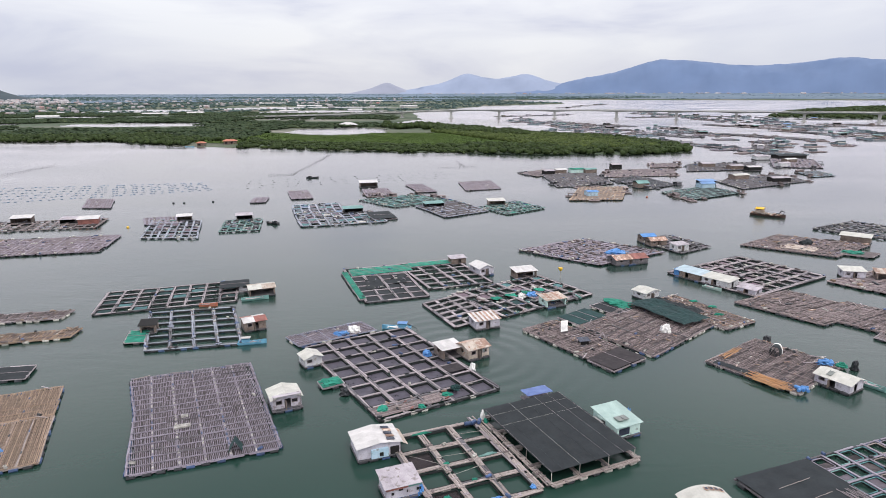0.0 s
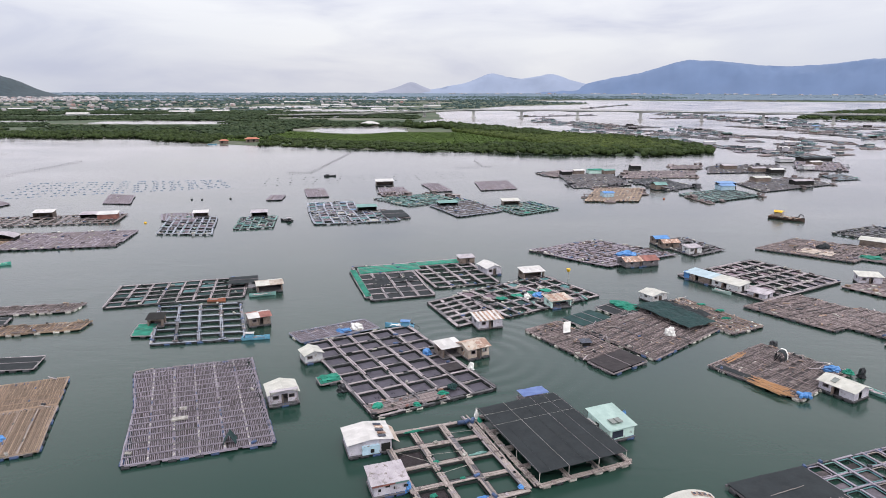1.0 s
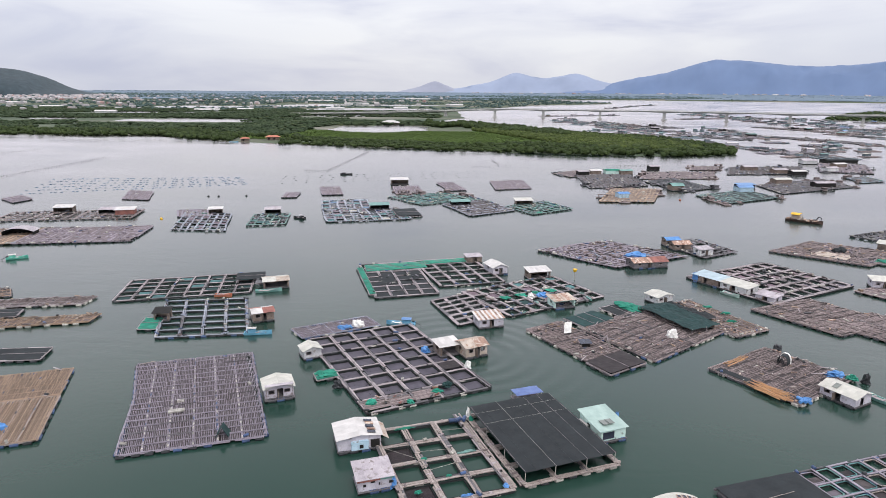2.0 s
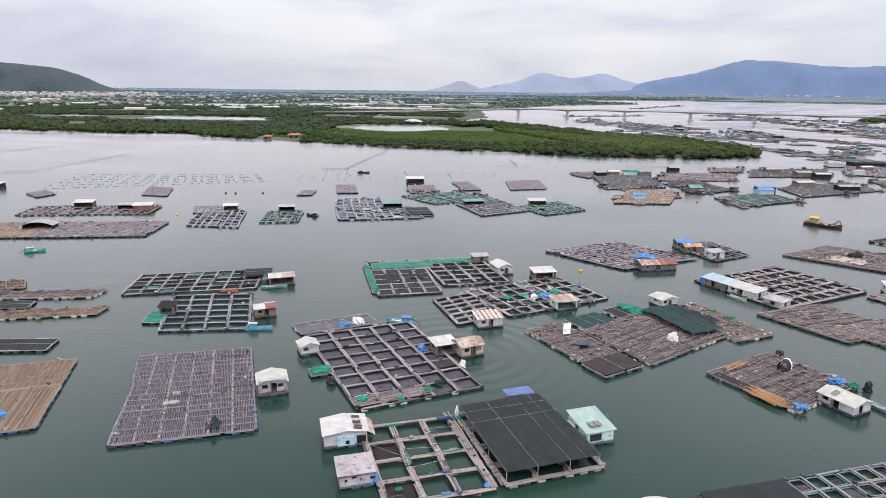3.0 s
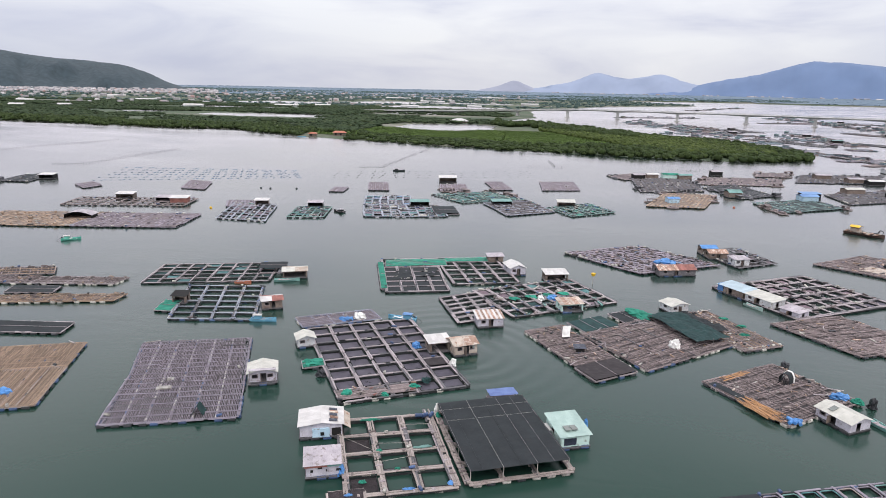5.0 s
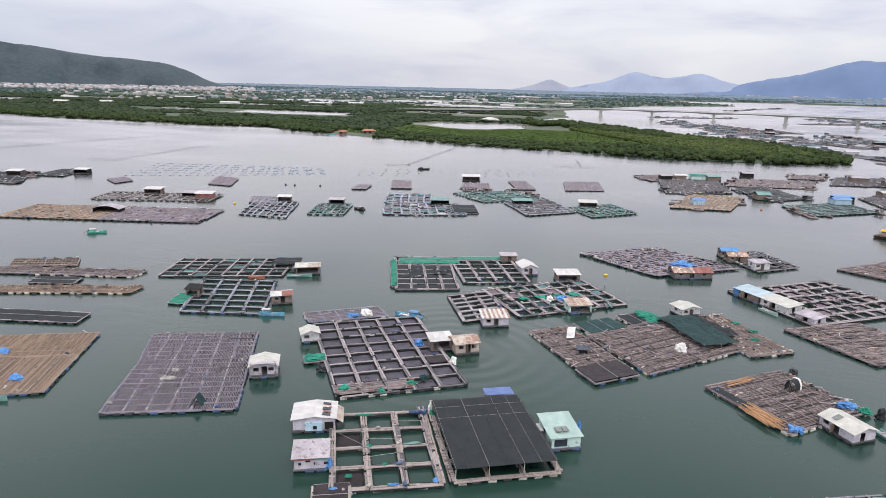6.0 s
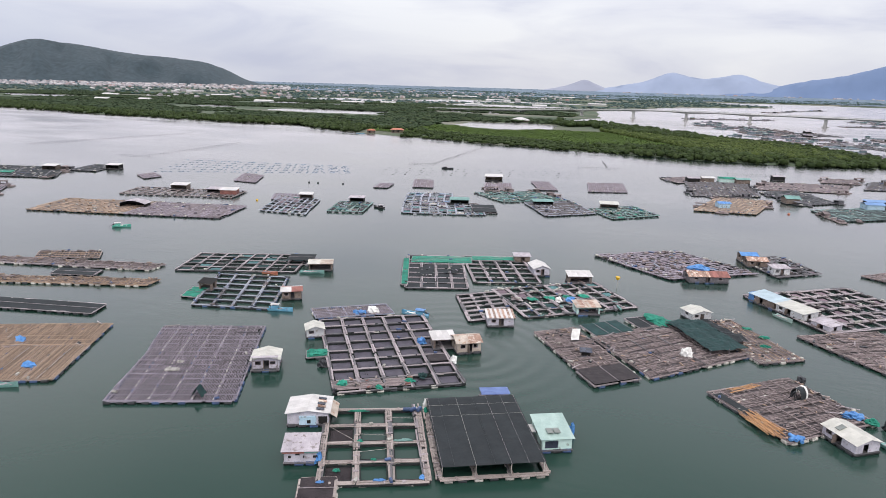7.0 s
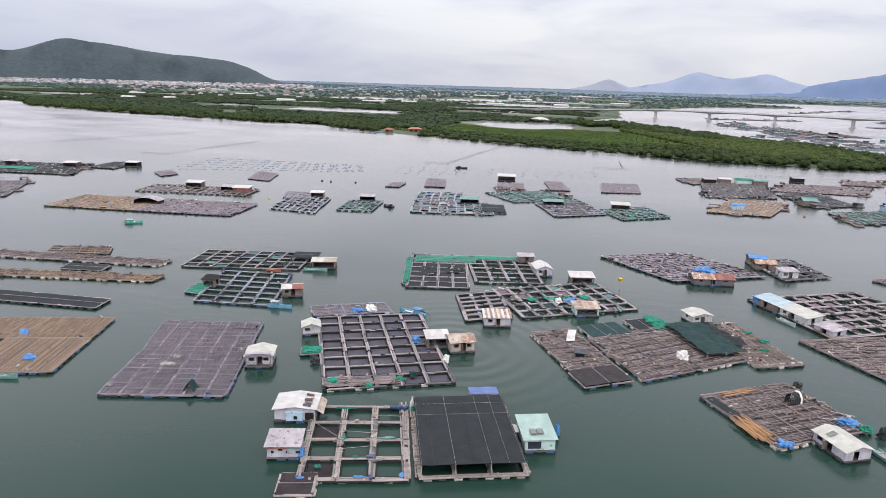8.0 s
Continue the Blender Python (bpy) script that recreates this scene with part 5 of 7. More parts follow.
        bm.faces.new((vs[1], vs[2], vs[6], top[1], vs[5]))
        bm.faces.new((vs[3], vs[0], vs[4], top[0], vs[7]))
        bm.faces.new((vs[4], vs[5], top[1], top[0]))
        bm.faces.new((vs[6], vs[7], top[0], top[1]))
    me = finish(bm, name)
    me.materials.append(material)
    return tagged(new(name, me), label, "town", kind="stuff")


settlement("town", "pale houses of a town at the foot of the hill", 900, (-56, -31), (2300, 3150), (2.6, 5.5), 1)
settlement("village", "scattered pale houses and sheds in the marsh", 310, (-46, -4), (1350, 2900), (1.8, 3.8), 2)
settlement("far_settlement", "pale line of buildings along the far shore", 70, (-4, 36), (4250, 4540), (3, 7), 3)


def shed(x, y, angle, L, W, h, label, roof, wall=WHITE_WALL, hip=0.0, name="shed", category="building"):
    """A long low shed with a pitched or hipped roof and near-black panels as openings in its front."""
    z, _ = land_height(np.array([float(x)]), np.array([float(y)]))
    t = thing(name, x, y, max(0.0, z[0]), angle, label, category)
    bm = bmesh.new()
    for s in (-1, 1):
        box(bm, 0, s * (W / 2 - 0.1), h / 2, L, 0.2, h)
        box(bm, s * (L / 2 - 0.1), 0, h / 2, 0.2, W - 0.4, h)
    part("wall", bm, wall, t)
    # window panels: the dark of the inside is painted on the wall
    for k in range(int(L / 4) if L < 25 else 0):
        bm = bmesh.new()
        box(bm, -L / 2 + 2 + k * 4, -W / 2 - 0.03, h * 0.5, 1.6, 0.08, h * 0.6)
        part("window", bm, SHADOW_GAP, t)
    bm = bmesh.new()
    o, r = 0.8, h + W * 0.22
    v = [bm.verts.new(c) for c in ((-L / 2 - o, -W / 2 - o, h), (L / 2 + o, -W / 2 - o, h), (L / 2 + o, W / 2 + o, h), (-L / 2 - o, W / 2 + o, h), (-L / 2 - o + hip, 0, r), (L / 2 + o - hip, 0, r))]
    for idx in ((0, 1, 5, 4), (2, 3, 4, 5), (1, 2, 5), (3, 0, 4), (3, 2, 1, 0)):
        bm.faces.new([v[q] for q in idx])
    part("roof", bm, roof, t)
    return t


shed(-128, 772, 8, 22, 14, 1.9, "large pale hipped pavilion by a pond", WHITE_ROOF, TIMBER_WALL, hip=9, name="pavilion")
shed(-199, 506, 15, 6, 5, 2.4, "small hut with an orange hipped roof on the shore", ORANGE, TIMBER_WALL, 2.4, "shore_hut", "hut")
shed(-180, 517, 20, 10, 6, 2.6, "shore house with an orange hipped roof", ORANGE, TIMBER_WALL, 2.6, "shore_hut", "hut")
for x, y, a, L in ((-520, 1130, 10, 60), (-470, 1180, 8, 40), (-640, 1020, 12, 46), (-330, 1290, 5, 50), (-210, 1360, 6, 40), (-900, 1250, 14, 60), (-840, 860, 18, 30), (-790, 900, 16, 26), (-380, 1700, 5, 90), (-120, 1640, 4, 60), (-560, 2000, 8, 110), (-1200, 1500, 16, 80), (-1010, 1050, 16, 44), (-300, 2300, 4, 120)):
    shed(x, y, a, L * 0.7, 9, 2.6, "long low farm shed with a pale roof", WHITE_ROOF)

BRIDGE = [(-330, 1010), (-180, 1012), (-84, 1009), (-9, 1002), (63, 992), (144, 979), (231, 962), (306, 928), (376, 898), (450, 866), (525, 832), (600, 799), (700, 755), (900, 665)]
bridge = thing("bridge", 0, 0, 0, 0, "long pale concrete road bridge on slender piers", "bridge", kind="structure")
for k, ((x0, y0), (x1, y1)) in enumerate(zip(BRIDGE, BRIDGE[1:])):
    z0, z1 = (min(12.6, 2.5 + 3.4 * q) for q in (k, k + 1))
    d = Vector((x1 - x0, y1 - y0))
    nrm = Vector((-d.y, d.x)).normalized() * 5.5
    bm = bmesh.new()
    rows = []
    for s in (0, 0.12, 0.3, 0.5, 0.7, 0.88, 1.0):
        c, zt = Vector((x0, y0)) + d * s, z0 + (z1 - z0) * s
        deep = 1.5 + 1.6 * abs(2 * s - 1) ** 2.5
        rows.append([bm.verts.new(q) for q in ((*(c - nrm), zt), (*(c + nrm), zt), (*(c + nrm * 0.98), zt - 0.7), (*(c + nrm * 0.55), zt - deep), (*(c - nrm * 0.55), zt - deep), (*(c - nrm * 0.98), zt - 0.7))])
    for a, c in zip(rows, rows[1:]):
        for q in range(6):
            bm.faces.new((a[q], c[q], c[(q + 1) % 6], a[(q + 1) % 6]))
    part("deck_span", bm, CONCRETE, bridge)
    for s in (-1, 1):
        bm = bmesh.new()
        rod(bm, (x0 + nrm.x * s * 0.96, y0 + nrm.y * s * 0.96, z0 + 0.9), (x1 + nrm.x * s * 0.96, y1 + nrm.y * s * 0.96, z1 + 0.9), 0.14, 4)
        for q in range(14):
            o = Vector((x0, y0)) + d * (q + 0.5) / 14 + nrm * s * 0.96
            zz = z0 + (z1 - z0) * (q + 0.5) / 14
            box(bm, o.x, o.y, zz + 0.45, 0.3, 0.3, 0.9)
        part("parapet", bm, CONCRETE, bridge)
    if k > 0:
        bm = bmesh.new()
        box(bm, x0, y0, z0 / 2 - 1.8, 3.2, 5.5, z0 + 0.6, math.atan2(d.y, d.x))
        box(bm, x0, y0, z0 - 2.6, 4.0, 8.5, 1.2, math.atan2(d.y, d.x))
        box(bm, x0, y0, 0.3, 6.5, 10, 1.6, math.atan2(d.y, d.x))
        part("pier", bm, CONCRETE, bridge)

# ---- the nearest rafts ----
near_cages = cage_raft(1.2, 66.9, 23.1, 11.8, 16.2, -0.4, 3, 4, "bleached plank fish cage raft with twelve open cells", PALE_WOOD, 0.8, 3, (WHITE_FLOAT, DARK_DRUM, WHITE_FLOAT), 3.6, filled={(0, 0), (0, 2)}, step=1.3)
net_raft(-0.6, 56.4, 23.1, 3.9, 4.0, -0.1, "small pen covered by dark net beside a cage raft", BROWN_NET, PALE_WOOD, (WHITE_FLOAT, DARK_DRUM), 2)

near_raft = sheared(11.8, 16.2, -0.4)
turn = pose(1.2, 66.9, 0, 0, 0, 23.1)
for u in (-1, -0.333, 0.333, 1):
    cross_boards(near_cages, near_raft(u, -1), near_raft(u, 1), 0.8, 1.5, 0.51)
for v in (-1, -0.5, 0, 0.5, 1):
    cross_boards(near_cages, near_raft(-1, v), near_raft(1, v), 0.6, 2.6, 0.45)
for u, v, sx, sy, m_ in ((-0.33, 0.93, 2.6, 0.3, GREEN_NET), (-0.28, 0.02, 0.8, 0.4, GREEN_NET), (0.0, -0.48, 0.7, 0.35, GREEN_NET), (0.62, 0.02, 2.4, 0.3, TEAL_ROOF), (-0.7, -0.72, 0.8, 0.5, GREEN_NET), (0.9, -0.92, 0.6, 0.8, BLUE_TARP), (0.1, -0.97, 1.4, 0.3, BLUE_TARP), (-0.98, -0.98, 0.9, 0.4, BLUE_TARP)):
    p = turn @ Vector((*near_raft(u, v), 0.5))
    heap("net_scrap", p.x, p.y, 0.48, sx, sy, 0.22, m_, "scrap of net or sheet draped on a walkway", "net", 23, seed=int(60 + 10 * u + v))
for k, (a0, a1) in enumerate((((-0.33, 0.22), (0.33, 0.16)), ((-0.33, -0.28), (0.33, -0.2)), ((-0.98, 0.5), (-0.4, 0.05)), ((0.33, 0.7), (1.0, 0.66)))):
    t = thing("rope", 0, 0, 0, 0, "pale mooring rope across a cage", "rope", "cage ropes")
    p, q = (turn @ Vector((*near_raft(*c), 0.55)) for c in (a0, a1))
    bm = bmesh.new()
    rod(bm, p, q, 0.025, 5)
    part("strand", bm, WHITE_FLOAT, t)
shade = thing("shaded_fish_raft", 13.0, 72.6, 0, 26.2, "fish raft under a wide black shade net on posts", "fish raft", "fish cage rafts")
fs = sheared(12.2, 16.4, 0.2)
for u in (-1, -0.33, 0.33, 1):
    boards(shade, fs(u, -1), fs(u, 1), 0.8 if abs(u) == 1 else 0.6, 3 if abs(u) == 1 else 2, 0.46, PALE_WOOD, 3.6)
    floats(shade, fs(u, -1), fs(u, 1), 1.7, (WHITE_FLOAT, DARK_DRUM))
for v in (-1, -0.5, 0, 0.5, 1):
    boards(shade, fs(-1, v), fs(1, v), 0.7, 2, 0.42, PALE_WOOD, 3.6)
    floats(shade, fs(-1, v), fs(1, v), 1.7, (WHITE_FLOAT, DARK_DRUM))
for u in (-1, 1):
    cross_boards(shade, fs(u, -1), fs(u, 1), 0.8, 0.9, 0.53)
cross_boards(shade, fs(-1, -1), fs(1, -1), 0.7, 1.6, 0.48)
part("net_cover", net_sheet(11.9, 16.0, 0.1, 1.8, 0.05, 24, 30), BLACK_NET, shade, "black woven shade net")
for u in (-0.95, -0.33, 0.33, 0.95):
    for v in (-0.96, -0.32, 0.32, 0.96):
        bm = bmesh.new()
        p = fs(u, v)
        rod(bm, (p[0], p[1], 0.4), (p[0] + 0.02, p[1], 1.79), 0.045)
        part("post", bm, POLE_METAL, shade)
    p, q = fs(u, -0.98), fs(u, 0.98)
    bm = bmesh.new()
    rod(bm, (p[0], p[1], 1.83), (q[0], q[1], 1.85), 0.018 if u == -0.33 else 0.012)
    part("ridge_rope", bm, POLE_METAL if u == -0.33 else GREY_WOOD, shade)
for v in (0.72, 0.38):
    p, q = fs(-0.97, v), fs(0.97, v)
    bm = bmesh.new()
    rod(bm, (p[0], p[1], 1.84), (q[0], q[1], 1.84), 0.012)
    part("ridge_rope", bm, POLE_METAL, shade)
for u in (-0.72, 0.03, 0.66):
    p, q = fs(u, -0.98), fs(u, 0.98)
    bm = bmesh.new()
    rod(bm, (p[0], p[1], 1.82), (q[0], q[1], 1.83), 0.012)
    part("seam", bm, DARK_DRUM if u < 0.5 else GREY_WOOD, shade)

gang = thing("gangway", 6.0, 70.3, 0, 25, "narrow floating gangway of grey boards and poles", "gangway")
boards(gang, (-0.35, -8.2), (-0.35, 8.2), 0.5, 2, 0.46, GREY_WOOD, 3.2)
boards(gang, (0.35, -8.0), (0.35, 8.0), 0.22, 1, 0.5, PALE_WOOD, 4.0)
floats(gang, (0, -8), (0, 8), 1.5, (WHITE_FLOAT, DARK_DRUM))

t = house(-9.0, 69.8, 22, 5.5, 4.4, "white sheet-metal raft house with a broad pale roof", WHITE_ROOF, LILAC_WALL, 1.9, 0.34, "gable", ridge_along=False, windows=0, door=False)
bm = bmesh.new()
box(bm, 0.0, -2.1, 1.0, 2.1, 0.5, 1.1)
bmesh.ops.bevel(bm, geom=bm.edges[:], offset=0.02)
part("bay", bm, BLUE_WALL, t, "pale blue bay on the front wall")
# window and doorway are dark panels, their inner shade put in as colour
bm = bmesh.new()
box(bm, 0.15, -2.37, 0.9, 0.45, 0.06, 0.45)
part("window", bm, SHADOW_GAP, t)
bm = bmesh.new()
box(bm, 1.85, -2.02, 0.95, 1.1, 0.06, 1.0)
part("doorway", bm, SHADOW_GAP, t, "near-black panel painted as the unlit porch doorway")
bm = bmesh.new()
box(bm, 3.05, 0.1, 1.5, 1.3, 3.8, 0.05, 0.0, 0.6)
part("awning", bm, TAN_ROOF, t, "tan sheet awning sloping down the side")
for k in range(5):
    bm = bmesh.new()
    box(bm, 1.5 + 0.1 * (k % 2), -1.5 + 0.7 * k, 2.24, 1.0, 0.5, 0.05, 0.0, 0.165)
    part("patch", bm, (PANEL_GLASS, RUST_ROOF, PANEL_GLASS, RUST_ROOF, PANEL_GLASS)[k], t, "dark panel or rusty patch on the roof")
t = house(-5.4, 61.6, 23, 3.9, 3.3, "small pale hut with a flat corrugated roof and red trim", GREY_ROOF, LILAC_WALL, 1.75, 0.3, "shed", windows=0, door=False)
for x0_, x1_, m_, z_ in ((-2.0, 0.5, RED_ROOF, 1.66), (0.5, 2.0, TEAL_ROOF, 1.67)):
    bm = bmesh.new()
    box(bm, (x0_ + x1_) / 2, -1.68, z_, x1_ - x0_, 0.06, 0.16)
    part("trim", bm, m_, t)
# black panels paint the shade within the hut's openings
for x0_, z_, w_ in ((-1.2, 1.1, 0.3), (-0.3, 1.45, 0.5), (0.4, 1.1, 0.12), (1.7, 1.1, 0.5)):
    bm = bmesh.new()
    box(bm, x0_, -1.6, z_, w_, 0.05, 0.28)
    part("opening", bm, SHADOW_GAP, t)
heap("blue_tarpaulin", -3.1, 61.2, 0.42, 0.8, 1.2, 1.0, BLUE_TARP, "blue bundle beside the pale hut", "bundle", seed=61)
t = house(21.2, 75.4, 26, 3.9, 5.2, "mint green raft house with two skylights", MINT_ROOF, MINT_WALL, 1.8, 0.5, "shed", panels=2, windows=0, door=False)
bm = bmesh.new()
box(bm, -0.7, -2.4, 1.1, 1.6, 0.06, 0.9)
part("window", bm, PANEL_GLASS, t, "wide dark window opening")
bm = bmesh.new()
box(bm, -2.5, 0.9, 1.5, 1.0, 1.8, 0.06, 0, 0.1)
part("awning", bm, WHITE_ROOF, t, "white side awning")
heap("blue_tarpaulin", 23.4, 78.0, 0.42, 0.7, 1.2, 1.3, BLUE_TARP, "blue bundle behind the mint house", "bundle", seed=62)
bm = bmesh.new()
t = thing("sheet_shelter", 12.0, 83.6, 0, 24, "low shelter roofed with a faded blue sheet", "shelter")
part("sheet", net_sheet(4.0, 2.2, 0, 1.35, 0.05, 8, 6), PALE_BLUE, t)
for sx in (-1.8, 1.8):
    for sy in (-0.9, 0.9):
        rod(bm, (sx, sy, 0.0), (sx, sy, 1.35), 0.05)
part("frame", bm, POLE_METAL, t)
bm = bmesh.new()
for i in range(8):
    box(bm, -1.8 + i * 0.51, 0, 0.35, 0.45, 2.0, 0.12)
part("platform", bm, GREY_WOOD, t)
heap("net_bundle", 4.2, 76.9, 0.45, 0.7, 0.7, 1.3, WHITE_CLOTH, "white bundle of sacking at the head of the gangway", "bundle", seed=2)
heap("net_bundle", 4.6, 76.1, 0.45, 0.7, 0.6, 0.6, GREEN_NET, "small heap of green net on a gangway", "net", seed=3)
for k in range(3):
    ob = new("blue_drum", DRUMS[BLUE_DRUM.name])
    ob.matrix_basis = pose(2.2 + 0.75 * k, 75.2 + 0.3 * k, 0.82, 0, 0, 20 + 30 * k) @ Matrix.Diagonal((0.9, 0.55, 0.55, 1))
    tagged(ob, "blue plastic drum lying on a walkway", "drum", "blue drums")

# large cage raft
cage_raft(-8.9, 93.7, 30.9, 18.6, 29.0, -0.8, 5, 8, "large plank fish cage raft with dark nets in its cells", GREY_WOOD, 0.62, 2, (DARK_DRUM, DARK_DRUM, WHITE_FLOAT), 4.2, cell=CELL_NET, missing={(0, 0), (1, 0), (2, 0)}, cross=0.42)
deck = thing("deck", -5.2, 81.4, 0, 30.9, "brown plank deck along a cage raft", "deck")
for k in range(10):
    boards(deck, (-6.0, -1.5 + k * 0.3), (5.0, -1.5 + k * 0.3), 0.29, 1, 0.53, BROWN_WOOD, 3.2, 0.05)
gear(deck, sheared(11.0, 3.0, 0), 26, (BROWN_WOOD, RUST_ROOF, PALE_WOOD, DARK_DRUM, RED_ROOF, GREY_WOOD), (0.12, 0.4), 0.62)
slat_raft(-21.5, 107.6, 33.3, 14.4, 5.4, -0.5, "pale blue slatted raft behind the cages", 7, 0.4, 6, MAUVE_POLE, STUFF_MAUVE, BLUE_POLE, (BLUE_DRUM, WHITE_FLOAT), 80, bed=TRAY_DECK)
t = thing("fishing_net", 0.2, 93.4, 0, 31, "dark net stretched over one cell of a cage raft", "net")
part("sheet", net_sheet(2.9, 2.9, 0, 0.42, 0.05, 8, 8), DARK_NET, t)
house(-22.4, 95.0, 33, 3.0, 3.0, "small white hut with a pale roof beside the cages", CREAM_ROOF, WHITE_WALL, 1.6, 0.5, "gable", windows=1, ridge_along=False, door=False)
house(-0.6, 98.6, 30, 3.8, 3.4, "open shelter with a white roof on a cage raft", WHITE_ROOF, TIMBER_WALL, 1.9, 0.2, "shed", open_front=True)
house(3.4, 98.8, 33, 4.2, 4.0, "timber raft house with a tan rust-stained roof", TAN_ROOF, TAN_ROOF, 2.0, 0.6, "gable", windows=2, patch=RUST_ROOF)
net_raft(-17.8, 87.5, 33, 3.2, 2.6, 0.2, "small float heaped with bright green net", GREEN_NET, GREY_WOOD, (DARK_DRUM,), 2, z=0.62)
heap("fishing_net", -17.8, 87.5, 0.6, 2.9, 2.3, 0.4, GREEN_NET, "bright green net heaped on a small float", "net", 33, seed=44)
heap("fishing_net", -9.2, 79.2, 0.5, 1.6, 1.4, 0.5, GREEN_NET, "heap of bright green net on the deck", "net", seed=4)
heap("fishing_net", -4.0, 80.2, 0.5, 1.2, 0.8, 0.4, GREEN_NET, "small heap of green net on the deck edge", "net", seed=5)
heap("fishing_net", -0.6, 83.6, 0.6, 1.5, 0.9, 0.4, GREEN_NET, "heap of green net on a cage raft", "net", seed=6)
heap("fishing_net", 0.6, 85.6, 0.6, 1.4, 1.2, 0.6, DARK_GREEN_NET, "dark heap of folded net on a cage raft", "net", seed=7)
heap("white_cloth", -17.6, 108.4, 0.5, 2.2, 1.6, 1.1, WHITE_CLOTH, "crumpled white cloth on a raft", "cloth", seed=8)
heap("blue_tarpaulin", -19.6, 106.9, 0.5, 2.6, 1.4, 0.6, BLUE_TARP, "crumpled blue tarpaulin on a raft", "tarpaulin", seed=9)
heap("blue_tarpaulin", -4.0, 98.0, 0.5, 1.4, 1.6, 0.8, BLUE_TARP, "crumpled blue tarpaulin under the shelter", "tarpaulin", seed=10)
heap("water_tank", 3.2, 92.6, 0.5, 1.0, 1.0, 1.0, WHITE_CLOTH, "white sack standing on a walkway", "sack", seed=11)
heap("engine", -15.2, 84.4, 0.3, 1.4, 1.0, 1.0, DARK_DRUM, "dark engine on a small float", "engine", seed=12)
boat(-10.2, 110.9, 178, 6.2, 1.9, "bright blue boat with a small canopy", HULL_BLUE, True, BLUE_ROOF)

# slatted raft with its house
slat_raft(-34.2, 79.0, 21.6, 17.2, 27.5, -1.7, "wide mauve slatted oyster raft with blue floats", 17, 0.21, 7, MAUVE_POLE, STUFF_MAUVE, MAUVE_POLE, (BLUE_DRUM, BLUE_DRUM, DARK_DRUM), 250, thick=0.085, dashes=True, row_wood=MAUVE_POLE, row_width=0.15, bed=DARK_DECK, notch=0.13)
house(-23.1, 81.6, 26, 4.2, 4.0, "cream-roofed raft house with an open porch", CREAM_ROOF, LILAC_WALL, 1.75, 0.5, "gable", ridge_along=False, windows=2, porch=0.5)
t = thing("tent", -25.8, 69.3, 0.5, 15, "small dark green ridge tent on the raft edge", "tent")
for s in (-1, 1):
    bm = bmesh.new()
    v = [bm.verts.new(c) for c in ((s * 0.8, -0.8, 0), (s * 0.8, 0.8, 0), (0, 0.7, 1.35), (0, -0.7, 1.35), (s * 0.38, 0, 0.62))]
    for idx in ((0, 1, 4), (1, 2, 4), (2, 3, 4), (3, 0, 4)):
        bm.faces.new([v[q] for q in idx])
    thicken(bm, 0.03)
    part("side", bm, DARK_GREEN_NET, t)
for x, y, sx, sy in ((-35.2, 77.0, 0.9, 0.6), (-34.4, 74.3, 2.0, 0.8)):
    t = thing("foam_slab", x, y, 0.5, 22, "white foam slab lying on the slats", "slab", "foam slabs")
    bm = bmesh.new()
    box(bm, 0, 0, 0.12, sx, sy, 0.2)
    bmesh.ops.bevel(bm, geom=bm.edges[:], offset=0.04, segments=2)
    part("block", bm, WHITE_FLOAT, t)

# tan bamboo rafts
slat_raft(-68.7, 75.5, 24.3, 30.0, 9.4, 0.0, "tan bamboo raft with fine rows of poles", 5, 0.2, 9, TAN_POLE, STUFF_TAN, TAN_POLE, (DARK_DRUM, BLUE_DRUM), 200, thick=0.09, bed=TAN_DECK)
slat_raft(-56.3, 68.8, 24.3, 13.0, 12.4, 0.0, "tan bamboo raft with long poles and blue floats", 1, 0.2, 7, TAN_POLE, STUFF_TAN, PALE_WOOD, (BLUE_DRUM, DARK_DRUM), 60, thick=0.1, bed=TAN_DECK)
heap("blue_tarpaulin", -64.2, 74.6, 0.5, 2.0, 1.2, 0.7, BLUE_TARP, "blue tarpaulin bundle on a bamboo raft", "tarpaulin", seed=13)
heap("blue_tarpaulin", -54.6, 67.8, 0.5, 2.2, 1.4, 0.7, BLUE_TARP, "blue tarpaulin bundle on a bamboo raft", "tarpaulin", seed=14)
house(-64.4, 65.6, 22, 3.0, 2.6, "small dark hut between two bamboo rafts", TEAL_ROOF, TIMBER_WALL, 1.7, 0.3, "shed", windows=0)
boat(-52.6, 62.4, 22, 4.4, 1.1, "slim grey-green rowing boat by a bamboo raft", TEAL_ROOF, False, outboard=False)
net_raft(-78.0, 88.0, 11.5, 27.0, 5.0, -0.3, "long raft covered with black net", BLACK_NET, GREY_WOOD, (DARK_DRUM,), 2)
t = slat_raft(-86.0, 101.4, 18.0, 39.0, 4.3, 1.0, "long narrow tan raft of boards", 3, 0.6, 14, TAN_POLE, STUFF_TAN, TAN_POLE, (DARK_DRUM, WHITE_FLOAT), 50, bed=TRAY_DECK)
gear(t, sheared(39.0, 4.3, 1.0), 60, (TAN_POLE, TRAY_DECK, BROWN_WOOD, TAN_DECK), (0.25, 0.6), 0.56)
t = slat_raft(-97.0, 111.6, 13.6, 46.0, 4.8, 1.2, "long narrow brown raft of boards", 3, 0.7, 14, GREY_WOOD, STUFF_BROWN, GREY_WOOD, (DARK_DRUM, WHITE_FLOAT), 40, bed=TRAY_DECK)
